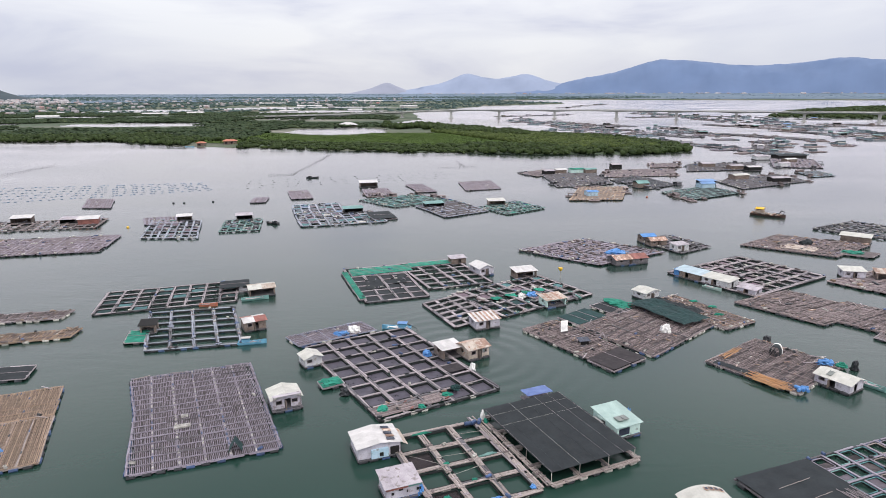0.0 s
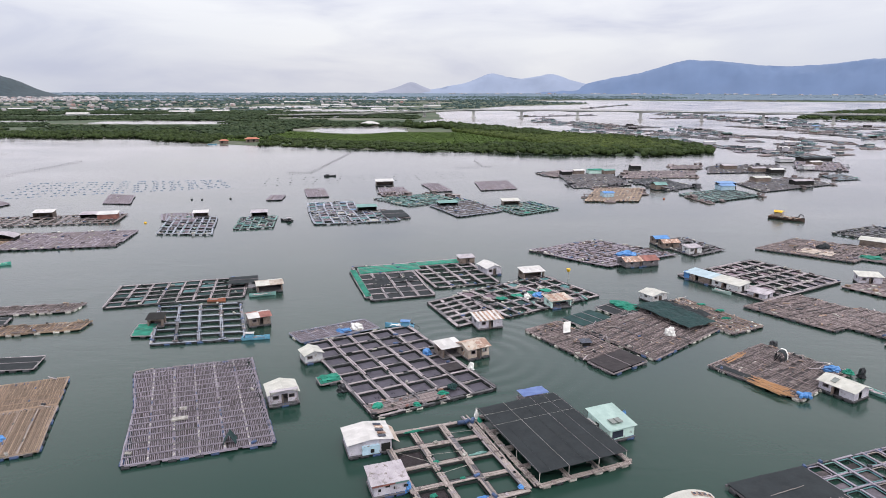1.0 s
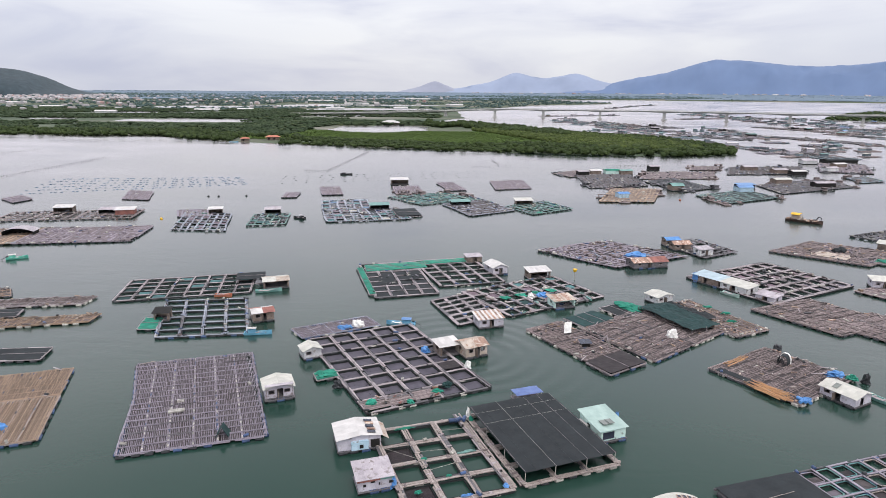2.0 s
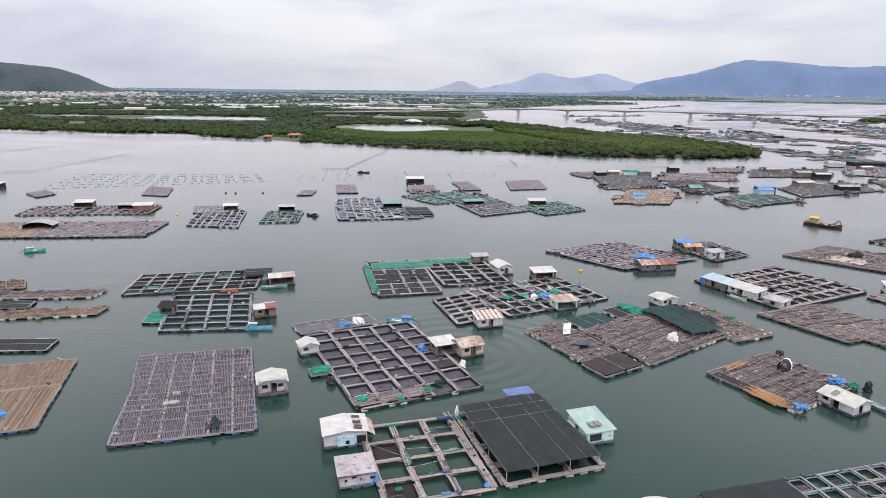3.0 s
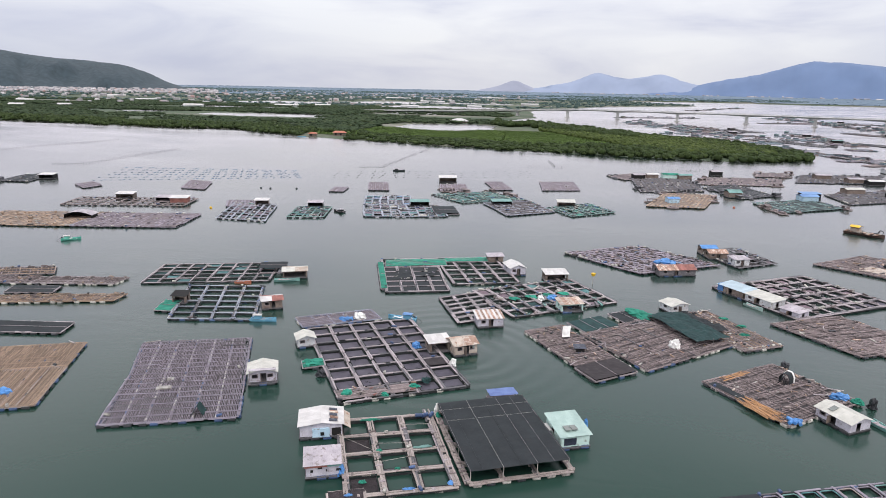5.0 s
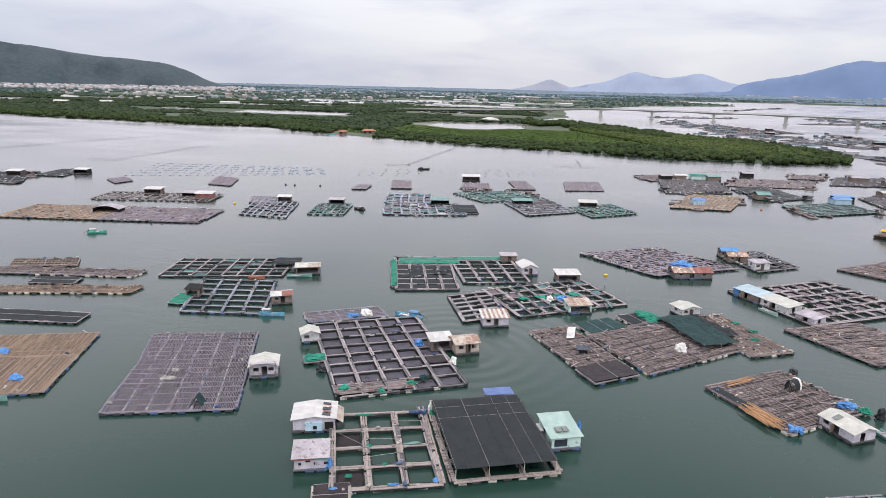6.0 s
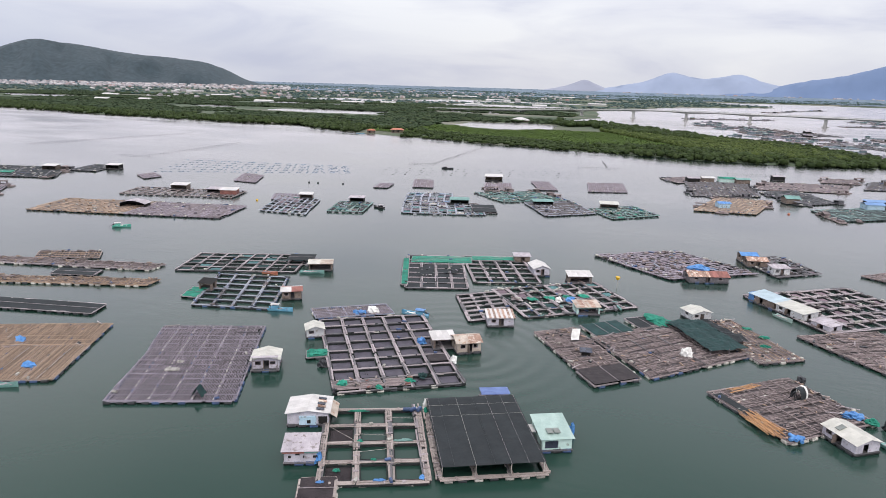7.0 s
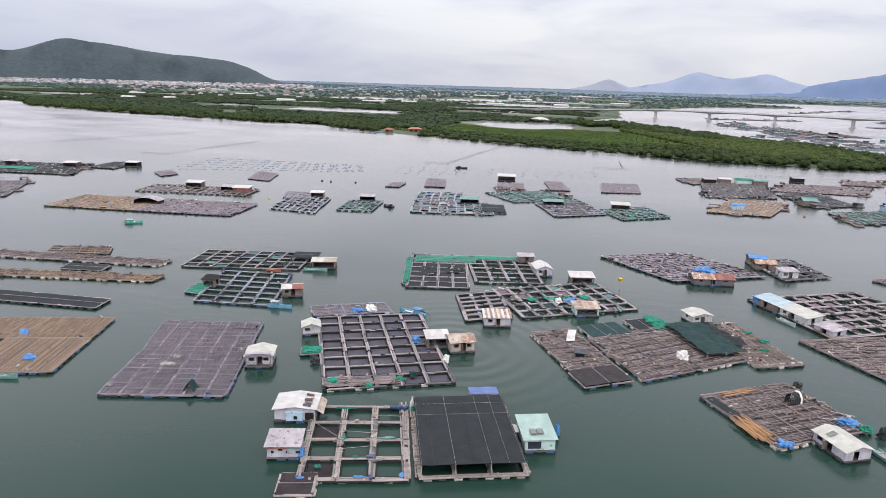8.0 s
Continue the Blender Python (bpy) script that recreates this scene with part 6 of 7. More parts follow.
gear(t, sheared(46.0, 4.8, 1.2), 60, (TAN_POLE, TRAY_DECK, BROWN_WOOD, TAN_DECK), (0.25, 0.6), 0.56)
t = slat_raft(-101.1, 117.6, 21.5, 14.6, 6.0, -2.0, "tan slatted raft with stacked trays", 3, 0.7, 5, TAN_POLE, STUFF_BROWN, GREY_WOOD, (DARK_DRUM,), 50)
gear(t, sheared(14.6, 6.0, -2.0), 30, (TAN_POLE, TRAY_DECK, BROWN_WOOD, TAN_DECK), (0.25, 0.6), 0.56)
net_raft(-87.6, 107.2, 15.0, 9.6, 4.4, -0.4, "small raft covered with black net", BLACK_NET, GREY_WOOD, (DARK_DRUM,), 2)

# dark cage rafts by the channel
greened = cage_raft(-59.2, 128.3, 19.6, 26.5, 14.6, 0.8, 8, 5, "long dark fish cage raft with grey walkways", GREY_WOOD, 0.5, 2, (DARK_DRUM,), 4.5, cross=0.5)
cell_nets(greened, sheared(26.5, 14.6, 0.8), 8, 5, 0.4, (DARK_GREEN_NET, TEAL_NET, DARK_GREEN_NET), 0.25)
net_raft(-47.6, 134.0, 19.6, 6.2, 5.4, 0, "raft end roofed with black shade net", BLACK_NET, GREY_WOOD, (DARK_DRUM,), 2, z=1.5)
house(-41.0, 131.2, 24, 5.6, 4.2, "raft house on a blue hull with a pale roof", CREAM_ROOF, TIMBER_WALL, 1.8, 0.4, "gable", open_front=True, patch=TAN_ROOF)
boat(-41.2, 127.4, 20, 6.4, 1.7, "grey-blue fishing boat moored at a raft house", TEAL_ROOF, False, outboard=False)
boat(-49.4, 123.2, 8, 4.2, 1.2, "small red-brown rowing boat", ORANGE, False, outboard=False)
slate = cage_raft(-47.4, 110.4, 13.5, 15.4, 20.0, -3.2, 4, 6, "slate-blue fish cage raft with open cells", SLATE_WOOD, 0.52, 2, (BLUE_DRUM, BLUE_DRUM, DARK_DRUM), 4.2)
fb = sheared(15.4, 20.0, -3.2)
for k in range(5):
    gear(slate, lambda u, v, k=k: fb(k / 2 - 1, v), 12, (BLUE_POLE, DARK_DRUM, BLUE_DRUM, WHITE_FLOAT, BROWN_WOOD), (0.2, 0.5), 0.5)
house(-36.4, 110.8, 30, 4.0, 3.6, "raft house with a red and a white roof", WHITE_ROOF, TIMBER_WALL, 1.9, 0.4, "gable", patch=RED_ROOF, windows=1)
boat(-34.4, 103.4, 12, 5.6, 1.4, "light blue boat with a white canopy", HULL_BLUE, True, WHITE_ROOF, False)
net_raft(-55.4, 105.6, 6, 3.4, 6.0, -1.0, "small float heaped with dark and green net", GREEN_NET, GREY_WOOD, (DARK_DRUM,), 2)
house(-54.6, 108.6, 12, 2.8, 2.6, "dark open hut with a grey awning", SHADOW_GAP, TIMBER_WALL, 1.7, 0.3, "shed", open_front=True)

# green net raft and its neighbour
cage_raft(-15.8, 139.5, 19.5, 13.2, 26.2, -0.2, 4, 7, "fish cage raft with black net in its cells and green netting", GREY_WOOD, 0.66, 2, (DARK_DRUM, DARK_DRUM, BLUE_DRUM), 4.5, cell=BLACK_NET, missing={(i, 6) for i in range(4)}, cell_z=0.34)
cage_raft(-2.6, 147.0, 20.4, 14.6, 22.0, -1.3, 4, 6, "grey-mauve fish cage raft with open cells", GREY_WOOD, 0.72, 2, (DARK_DRUM, WHITE_FLOAT), 4.5)
net_raft(-17.4, 148.6, 21, 14.6, 5.6, 0.4, "wide strip of bright green net over a raft end", GREEN_NET, GREY_WOOD, (DARK_DRUM,), 5, z=0.62)
net_raft(-5.6, 155.0, 20, 11.4, 3.2, 0, "narrow strip of bright green net over a raft end", GREEN_NET, GREY_WOOD, (DARK_DRUM,), 3, z=0.62)
net_raft(-22.2, 136.6, 19.5, 1.3, 21.0, -0.2, "narrow band of green net along a raft edge", GREEN_NET, GREY_WOOD, (DARK_DRUM,), 2, z=0.62)
for x, y, a, sl, sw in ((-17.6, 137.2, 22, 3.6, 7.0), (-12.2, 141.0, 17, 3.0, 6.0)):
    t = thing("fishing_net", x, y, 0, a, "black net spread loosely over the cells of a raft", "net", "spread nets")
    part("sheet", net_sheet(sl, sw, 1.2, 0.6, 0.16, 12, 12), BLACK_NET, t)
    gear(t, sheared(sl * 0.9, sw * 0.9, 1.0), 8, (WHITE_FLOAT, MAUVE_POLE, DARK_DRUM), (0.15, 0.4), 0.66)
house(6.6, 148.0, 26, 3.9, 5.6, "raft house with a white gabled roof", WHITE_ROOF, LILAC_WALL, 1.9, 0.7, "gable", ridge_along=False, windows=1)
house(0.8, 156.4, 20, 4.0, 2.8, "small grey hut at a raft corner", GREY_ROOF, TIMBER_WALL, 1.7, 0.2, "shed", windows=0)
cage_raft(0.8, 120.4, -63.5, 14.7, 8.8, -1.8, 6, 3, "slate-grey fish cage raft with open cells", GREY_WOOD, 0.78, 2, (DARK_DRUM,), 4.2)
netted = cage_raft(14.6, 130.9, 36.6, 24.1, 17.0, 0.3, 8, 5, "wide grey fish cage raft with green nets in its cells", GREY_WOOD, 0.78, 2, (DARK_DRUM, DARK_DRUM, WHITE_FLOAT), 4.2, filled={(5, 3), (6, 3)})
fb = sheared(24.1, 17.0, 0.3)
for k in range(6):
    gear(netted, lambda u, v, k=k: fb(u, 2 * k / 5 - 1), 18, (DARK_DRUM, DARK_WOOD, BROWN_WOOD, TEAL_ROOF, BLUE_DRUM, WHITE_FLOAT), (0.25, 0.7), 0.5)
cell_nets(netted, fb, 8, 5, 0.3, (TEAL_NET, MAUVE_NET, DARK_GREEN_NET), 0.3)
house(16.2, 144.4, 20, 5.4, 3.6, "white-roofed raft house with an open front", WHITE_ROOF, TIMBER_WALL, 1.9, 0.35, "shed", open_front=True)
house(5.8, 112.4, 22, 5.0, 3.8, "pale raft house with a rust-striped roof", RUST_ROOF, LILAC_WALL, 1.8, 0.35, "shed", patch=WHITE_ROOF, windows=1, sheet=0.42)
house(20.0, 124.6, 24, 4.8, 3.4, "houseboat with a tan roof and a green hull", TAN_ROOF, MINT_WALL, 1.7, 0.3, "shed", patch=RUST_ROOF, open_front=True)
heap("blue_tarpaulin", 16.4, 129.6, 0.5, 2.0, 1.8, 0.9, BLUE_TARP, "blue tarpaulin heap on a cage raft", "tarpaulin", seed=15)
heap("white_sack", 14.2, 128.4, 0.5, 1.4, 1.1, 0.9, WHITE_CLOTH, "white sack on a cage raft", "sack", seed=16)
for k in range(4):
    heap("fishing_net", 9 + 3.2 * k, 127.6 + 2.1 * k, 0.42, 2.4, 1.8, 0.3, GREEN_NET, "slack green net hanging in a cage", "net", seed=20 + k)
t = thing("marker_post", 24.6, 144.0, 0, 0, "yellow-topped marker post at a raft corner", "marker")
bm = bmesh.new()
rod(bm, (0, 0, -0.3), (0, 0, 2.0), 0.08)
part("post", bm, POLE_METAL, t)
bm = bmesh.new()
bmesh.ops.create_cone(bm, cap_ends=True, segments=12, radius1=0.35, radius2=0.55, depth=0.6, matrix=Matrix.Translation((0, 0, 2.2)))
part("head", bm, YELLOW, t)

# brown oyster raft with the green shade net
first = slat_raft(21.6, 104.2, -54.9, 20.2, 8.0, -0.5, "brown slatted oyster raft with worn boards", 4, 0.27, 7, BROWN_WOOD, STUFF_BROWN, BROWN_WOOD, (WHITE_FLOAT, DARK_DRUM), 200, row_wood=BROWN_WOOD, bands=10)
wide = slat_raft(35.0, 112.0, -51.8, 16.8, 20.8, -2.2, "wide brown slatted oyster raft with dark floats", 11, 0.24, 5, BROWN_WOOD, STUFF_BROWN, BROWN_WOOD, (DARK_DRUM, BLUE_DRUM, WHITE_FLOAT), 200, row_wood=BROWN_WOOD, row_width=0.24, bands=8)
net_raft(26.4, 96.7, -52.5, 5.2, 8.0, -0.2, "raft corner covered with dark brown net", DARK_NET, GREY_WOOD, (DARK_DRUM, BLUE_DRUM), 2, z=0.72)
net_raft(24.6, 116.6, -52.3, 5.4, 7.8, -0.3, "raft end covered with dark green net", DARK_GREEN_NET, GREY_WOOD, (WHITE_FLOAT,), 3, z=0.62)
messy = slat_raft(47.8, 120.4, 30.6, 8.2, 18.6, -0.5, "cluttered brown raft of loose boards and floats", 7, 0.5, 4, BROWN_WOOD, STUFF_TAN, BROWN_WOOD, (WHITE_FLOAT, DARK_DRUM), 100, gap=0.12, bed=TRAY_DECK)
litter(messy, sheared(8.2, 18.6, -0.5), 18)
litter(wide, sheared(16.8, 20.8, -2.2), 18)
SCRAP = (WHITE_FLOAT, TRAY_DECK, BROWN_WOOD, PALE_WOOD, DARK_DRUM, RUST_ROOF, TAN_POLE)
gear(first, sheared(20.0, 7.8, -0.5), 70, SCRAP, (0.12, 0.4), 0.6)
gear(wide, sheared(16.6, 20.6, -2.2), 90, SCRAP, (0.12, 0.4), 0.6)
gear(messy, sheared(8.2, 18.4, -0.5), 170, SCRAP + (RUST_ROOF, TAN_ROOF, BROWN_WOOD), (0.12, 0.36), 0.56)
t = thing("shade_canopy", 41.05, 118.1, 0, 30, "dark green shade net stretched on posts over a raft", "canopy")
part("net_cover", net_sheet(6.9, 13.9, -0.15, 1.4, 0.3, 20, 30), DARK_GREEN_NET, t)
fs = sheared(6.7, 13.7, -0.15)
for u in (-1, 0, 1):
    for v in (-1, -0.33, 0.33, 1):
        bm = bmesh.new()
        rod(bm, (*fs(u, v), 0.4), (*fs(u, v), 1.42), 0.05)
        part("post", bm, GREY_WOOD, t)
t = thing("fishing_net", 44.0, 121.8, 0, 30, "black net slung over the edge of a shade canopy", "net")
part("sheet", net_sheet(2.6, 10.5, -1.2, 1.15, 0.45, 8, 22), BLACK_NET, t)
bm = bmesh.new()
for q in (-4.6, -1.5, 1.5, 4.6):
    rod(bm, (0.9, q, 0.4), (0.9, q, 1.15), 0.05)
part("frame", bm, GREY_WOOD, t)
house(40.2, 129.8, 33, 4.4, 3.8, "white raft house with a cream roof behind the shade net", CREAM_ROOF, WHITE_WALL, 1.6, 0.45, "gable", windows=1, ridge_along=False)
net_raft(31.3, 122.2, -53, 6.4, 5.2, 0, "small raft section under black and green net", BLACK_NET, GREY_WOOD, (DARK_DRUM, WHITE_FLOAT), 2)
heap("fishing_net", 33.2, 124.3, 0.5, 6.0, 3.8, 0.6, GREEN_NET, "large heap of bright green net", "net", -55, seed=30)
for k, (x, y) in enumerate(((50, 126), (52.4, 122.5), (52, 118))):
    heap("fishing_net", x - 1.2, y, 0.5, 1.7, 1.0, 0.3, GREEN_NET, "heap of green net on a cluttered raft", "net", seed=31 + k)
t = thing("white_sheet", 19.9, 109.0, 0.5, 20, "white sheet hung upright from a pole", "sheet")
part("cloth", net_sheet(1.4, 1.9, 0.3, 0, 0.12, 8, 8), WHITE_CLOTH, t).matrix_basis = pose(0, 0, 0.95, 72, 0, 0)
bm = bmesh.new()
rod(bm, (-0.75, 0.3, 0), (-0.75, 0.3, 2.0), 0.04)
part("pole", bm, GREY_WOOD, t)
heap("white_cloth", 37.8, 108.9, 0.5, 1.9, 1.3, 1.5, WHITE_CLOTH, "crumpled white cloth draped over a stand", "cloth", seed=34)
house(22.3, 103.3, 10, 1.5, 1.2, "tiny dark shelter with a slate-grey lid", PANEL_GLASS, SHADOW_GAP, 0.9, 0.1, "shed", windows=0, door=False, name="shelter")

# raft with the bamboo pile
poled = slat_raft(50.8, 95.6, -51.5, 14.2, 15.5, -0.2, "brown slatted oyster raft with a bamboo pile", 8, 0.27, 5, BROWN_WOOD, STUFF_BROWN, BROWN_WOOD, (WHITE_FLOAT, DARK_DRUM), 200, row_wood=BROWN_WOOD, bands=7)
gear(poled, sheared(14.0, 15.3, -0.2), 60, SCRAP, (0.12, 0.36), 0.6)
pile = thing("bamboo_pile", 46.7, 88.6, 0.5, -52, "pile of long yellow bamboo poles", "bamboo")
for k in range(34):
    piece("pole", rng.choice(POLES[BAMBOO.name]), pile, (rng.uniform(-1.0, 1.0), rng.uniform(-1.2, 1.2), 0.08 + 0.02 * (k % 9)), rng.uniform(-0.2, 0.2), (rng.uniform(3.0, 6.0), 0.1, 0.1))
pile = thing("bamboo_pile", 45.2, 99.2, 0.5, 42, "few yellow bamboo poles along a raft edge", "bamboo")
for k in range(10):
    piece("pole", rng.choice(POLES[BAMBOO.name]), pile, (rng.uniform(-0.8, 0.8), rng.uniform(-0.5, 0.5), 0.06), rng.uniform(-0.12, 0.12), (rng.uniform(4, 6), 0.09, 0.09))
net_raft(43.6, 93.4, -50, 6.4, 1.4, 0, "strip of black net laid along a raft edge", BLACK_NET, GREY_WOOD, (DARK_DRUM,), 1, z=0.62)
house(56.5, 88.2, -57, 5.4, 4.0, "white raft house with a cream roof and a skylight", CREAM_ROOF, LILAC_WALL, 1.55, 0.55, "gable", panels=1, windows=1)
t = thing("draped_stand", 52.6, 99.2, 0.5, -40, "low stand draped with black sheet and a white strip", "stand")
for name_, y0_, y1_, r_, m_, lb in (("drape", -0.75, 0.45, 0.95, BLACK_NET, "black sheet hung over the stand"), ("strip", 0.45, 0.85, 1.02, WHITE_CLOTH, "white cloth strip over the stand")):
    bm = bmesh.new()
    rows = [[bm.verts.new((r_ * math.cos(math.pi * k / 10) * 0.85, y_ + 0.06 * math.sin(k * 2.1), 1.55 * r_ * math.sin(math.pi * k / 10) ** 0.7 + 0.02)) for k in range(11)] for y_ in (y0_, (y0_ + y1_) / 2, y1_)]
    for p_, q_ in zip(rows, rows[1:]):
        for k in range(10):
            bm.faces.new((p_[k], p_[k + 1], q_[k + 1], q_[k]))
    thicken(bm, 0.04)
    part(name_, bm, m_, t, lb)
bm = bmesh.new()
for q in (-1.5, -1.0):
    rod(bm, (-0.5, q, 0), (0.0, q, 1.1), 0.06)
    rod(bm, (0.5, q, 0), (0.0, q, 1.1), 0.06)
rod(bm, (0, -1.6, 1.1), (0, 0.8, 1.3), 0.06)
part("frame", bm, DARK_DRUM, t)
heap("fishing_net", 54.0, 105.2, 0.4, 1.4, 1.2, 1.0, DARK_DRUM, "dark bundle at the raft corner", "bundle", seed=37)
for k in range(6):
    ob = new("blue_drum", DRUMS[BLUE_TARP.name])
    ob.matrix_basis = pose(49.6 + 0.5 * (k % 3), 85.6 + 0.6 * (k // 3), 0.75 + 0.1 * (k % 2), 0, 0, 40 + 25 * k) @ Matrix.Diagonal((0.95, 0.5, 0.5, 1))
    tagged(ob, "bright blue plastic drum stacked on a raft corner", "drum", "blue drums")
heap("blue_tarpaulin", 58.6, 95.4, 0.5, 2.6, 1.6, 0.7, BLUE_TARP, "blue tarpaulin on the raft behind a house", "tarpaulin", seed=38)
heap("fishing_net", 60.6, 94.6, 0.4, 1.8, 1.4, 0.6, GREEN_NET, "green net heap on a raft end", "net", seed=39)
heap("engine", 62.3, 94.0, 0.3, 1.3, 1.0, 1.3, DARK_DRUM, "dark engine standing on a raft end", "engine", seed=40)
boat(61.4, 87.9, -60, 4.6, 1.5, "pale teal boat moored behind a raft house", TEAL_ROOF, False, outboard=False)

# cage rafts on the far side
busy = cage_raft(68.0, 146.4, -56.0, 21.8, 27.2, 0, 6, 8, "wide grey-brown fish cage raft with open cells", GREY_WOOD, 0.95, 2, (DARK_DRUM,), 4.5)
fb = sheared(21.8, 27.2, 0)
for k in range(9):
    gear(busy, lambda u, v, k=k: fb(u, k / 4 - 1), 16, (DARK_DRUM, DARK_WOOD, BROWN_WOOD, TRAY_DECK, GREY_WOOD, WHITE_FLOAT), (0.25, 0.7), 0.5)
# mauve sheets added here: water's pale reflection put in as colour
cell_nets(busy, fb, 6, 8, 0.55, (MAUVE_NET, CELL_NET), 0.14)
t = house(54.8, 144.4, -53, 7.0, 4.2, "long raft house with a pale aqua roof and dark walls", AQUA_ROOF, TIMBER_WALL, 1.65, 0.3, "shed", windows=1)
bm = bmesh.new()
box(bm, -3.32, -0.1, 1.2, 0.06, 3.9, 1.5)
part("end_sheet", bm, BLUE_TARP, t, "bright blue sheet over the end wall")
bm = bmesh.new()
box(bm, -2.6, -1.98, 1.15, 1.3, 0.06, 1.3)
part("side_sheet", bm, BLUE_TARP, t, "bright blue sheet at the corner")
house(59.0, 138.8, -53, 7.0, 4.2, "long raft house with a cream roof and white walls", CREAM_ROOF, WHITE_WALL, 1.65, 0.3, "shed", windows=1)
house(63.0, 133.0, -48, 4.2, 3.6, "low grey houseboat with a pale deck", GREY_ROOF, LILAC_WALL, 1.2, 0.15, "shed", windows=0)
boat(56.3, 135.8, -53, 5.0, 1.4, "pale mint boat moored along a raft house", MINT_ROOF, False, outboard=False)
broad = slat_raft(69.6, 123.4, -50.5, 17.0, 16.0, 3.0, "grey-brown slatted raft with dark floats", 9, 0.3, 5, BROWN_WOOD, STUFF_BROWN, BROWN_WOOD, (DARK_DRUM,), 70, thick=0.15, row_wood=BROWN_WOOD, bands=8)
gear(broad, sheared(16.8, 15.8, 3.0), 60, SCRAP, (0.15, 0.45), 0.58)
slat_raft(79.0, 116.5, -50.5, 16.0, 14.0, 2.0, "brown slatted raft with dark floats", 8, 0.3, 5, BROWN_WOOD, STUFF_BROWN, BROWN_WOOD, (DARK_DRUM,), 70, thick=0.15, row_wood=BROWN_WOOD, bands=8)
slat_raft(80.5, 106.5, -60, 10.0, 12.0, -2.0, "small grey slatted raft with white floats", 5, 0.5, 4, GREY_WOOD, STUFF_BROWN, GREY_WOOD, (DARK_DRUM, WHITE_FLOAT), 50, bed=TRAY_DECK)
decked = slat_raft(96.8, 175.8, -34.7, 23.0, 20.0, 6.0, "brown raft decked with worn boards and heaps", 8, 0.5, 7, BROWN_WOOD, STUFF_BROWN, BROWN_WOOD, (DARK_DRUM,), 60, thick=0.22, row_wood=BROWN_WOOD, bed=TRAY_DECK)
gear(decked, sheared(22.4, 19.6, 6.0), 150, (BROWN_WOOD, RUST_ROOF, TAN_POLE, DARK_DRUM, TRAY_DECK, MAUVE_POLE), (0.25, 0.7), 0.58)
t = thing("tan_net", 93.6, 172.0, 0.5, -34, "tan net spread over the boards of a raft", "net")
part("sheet", net_sheet(8.0, 6.0, 1.0, 0.1, 0.12, 10, 10), TAN_ROOF, t)
heap("fishing_net", 97.5, 176.5, 0.5, 3.4, 2.4, 1.3, BLACK_NET, "dark net heap on a decked raft", "net", seed=71)
net_raft(105.4, 166.4, -34, 8.4, 6.4, 1.5, "raft corner covered with dark net", TRAY_DECK, GREY_WOOD, (DARK_DRUM,), 3, z=0.5)
heap("fishing_net", 104.4, 166.6, 0.5, 5.6, 3.6, 0.45, GREEN_NET, "green net spread on a raft corner", "net", -20, seed=52)
house(113.6, 181.0, -38, 7.8, 4.0, "raft house with a cream roof on a cage raft", CREAM_ROOF, TIMBER_WALL, 1.9, 0.35, "shed", windows=2)
far_raft(126, 196.5, -48, 19, 21, 4, "dark cage raft with a covered end", 7, 6, STUFF_DARK, 0.6, None, 0.1, bumps=14)
far_raft(98.5, 139.0, -50, 18, 20, 4, "brown board raft with cluttered decks", 9, 9, STUFF_BROWN, 0.7, BROWN_NET, 0.1, bumps=24, bump_mat=STUFF_TAN)
house(91.6, 145.2, -10, 5.0, 3.6, "small raft house with a cream roof", CREAM_ROOF, LILAC_WALL, 1.9, 0.3, "shed", windows=1)
house(98.4, 143.0, -18, 5.6, 3.6, "raft house with a tan patched roof", TAN_ROOF, TIMBER_WALL, 1.9, 0.3, "shed", open_front=True, patch=RUST_ROOF)
framed = cage_raft(50.9, 66.5, 22.3, 16.0, 10.0, 0, 7, 4, "mauve and teal fish cage raft with net frames", MAUVE_POLE, 0.3, 1, (DARK_DRUM, BLUE_DRUM), 4)
for i in range(7):
    for j in range(4):
        cx, cy = (i - 3) * 16 / 7, (j - 1.5) * 2.5
        bm = bmesh.new()
        ring = [(cx + 0.86 * sx * cut, cy + 0.96 * sy * cut2, 0.36) for sx, sy, cut, cut2 in ((-1, -1, 0.8, 1), (1, -1, 0.8, 1), (1, -1, 1, 0.8), (1, 1, 1, 0.8), (1, 1, 0.8, 1), (-1, 1, 0.8, 1), (-1, 1, 1, 0.8), (-1, -1, 1, 0.8))]
        for p, q in zip(ring, ring[1:] + ring[:1]):
            rod(bm, p, q, 0.07)
        part("net_frame", bm, (TEAL_NET, TEAL_ROOF, PALE_WOOD, TEAL_NET, MAUVE_POLE)[(2 * i + 3 * j) % 5], framed, "rounded pipe frame that holds a cage net open")
cell_nets(framed, sheared(16.0, 10.0, 0), 7, 4, 0.75, (DARK_NET, DARK_DECK, LILAC_DECK), 0.2)
worn = net_raft(38.4, 61.3, 22.0, 10.6, 10.0, 0, "raft covered with worn black shade net", BLACK_NET, DARK_WOOD, (DARK_DRUM,), 1, z=0.7)
for k in range(9):
    boards(worn, (3.2 + 0.24 * k, -4.6 + 0.1 * (k % 3)), (3.0 + 0.24 * k, -0.6 - 0.35 * (k % 4)), 0.1, 1, 0.79, GREY_WOOD, 1.6, 0.04, "slat")
for y0_, y1_ in ((-1.2, -0.8), (1.6, 1.9)):
    boards(worn, (-2.6, y0_), (2.2, y1_), 0.06, 1, 0.8, PALE_WOOD, 1.5, 0.03, "slat")
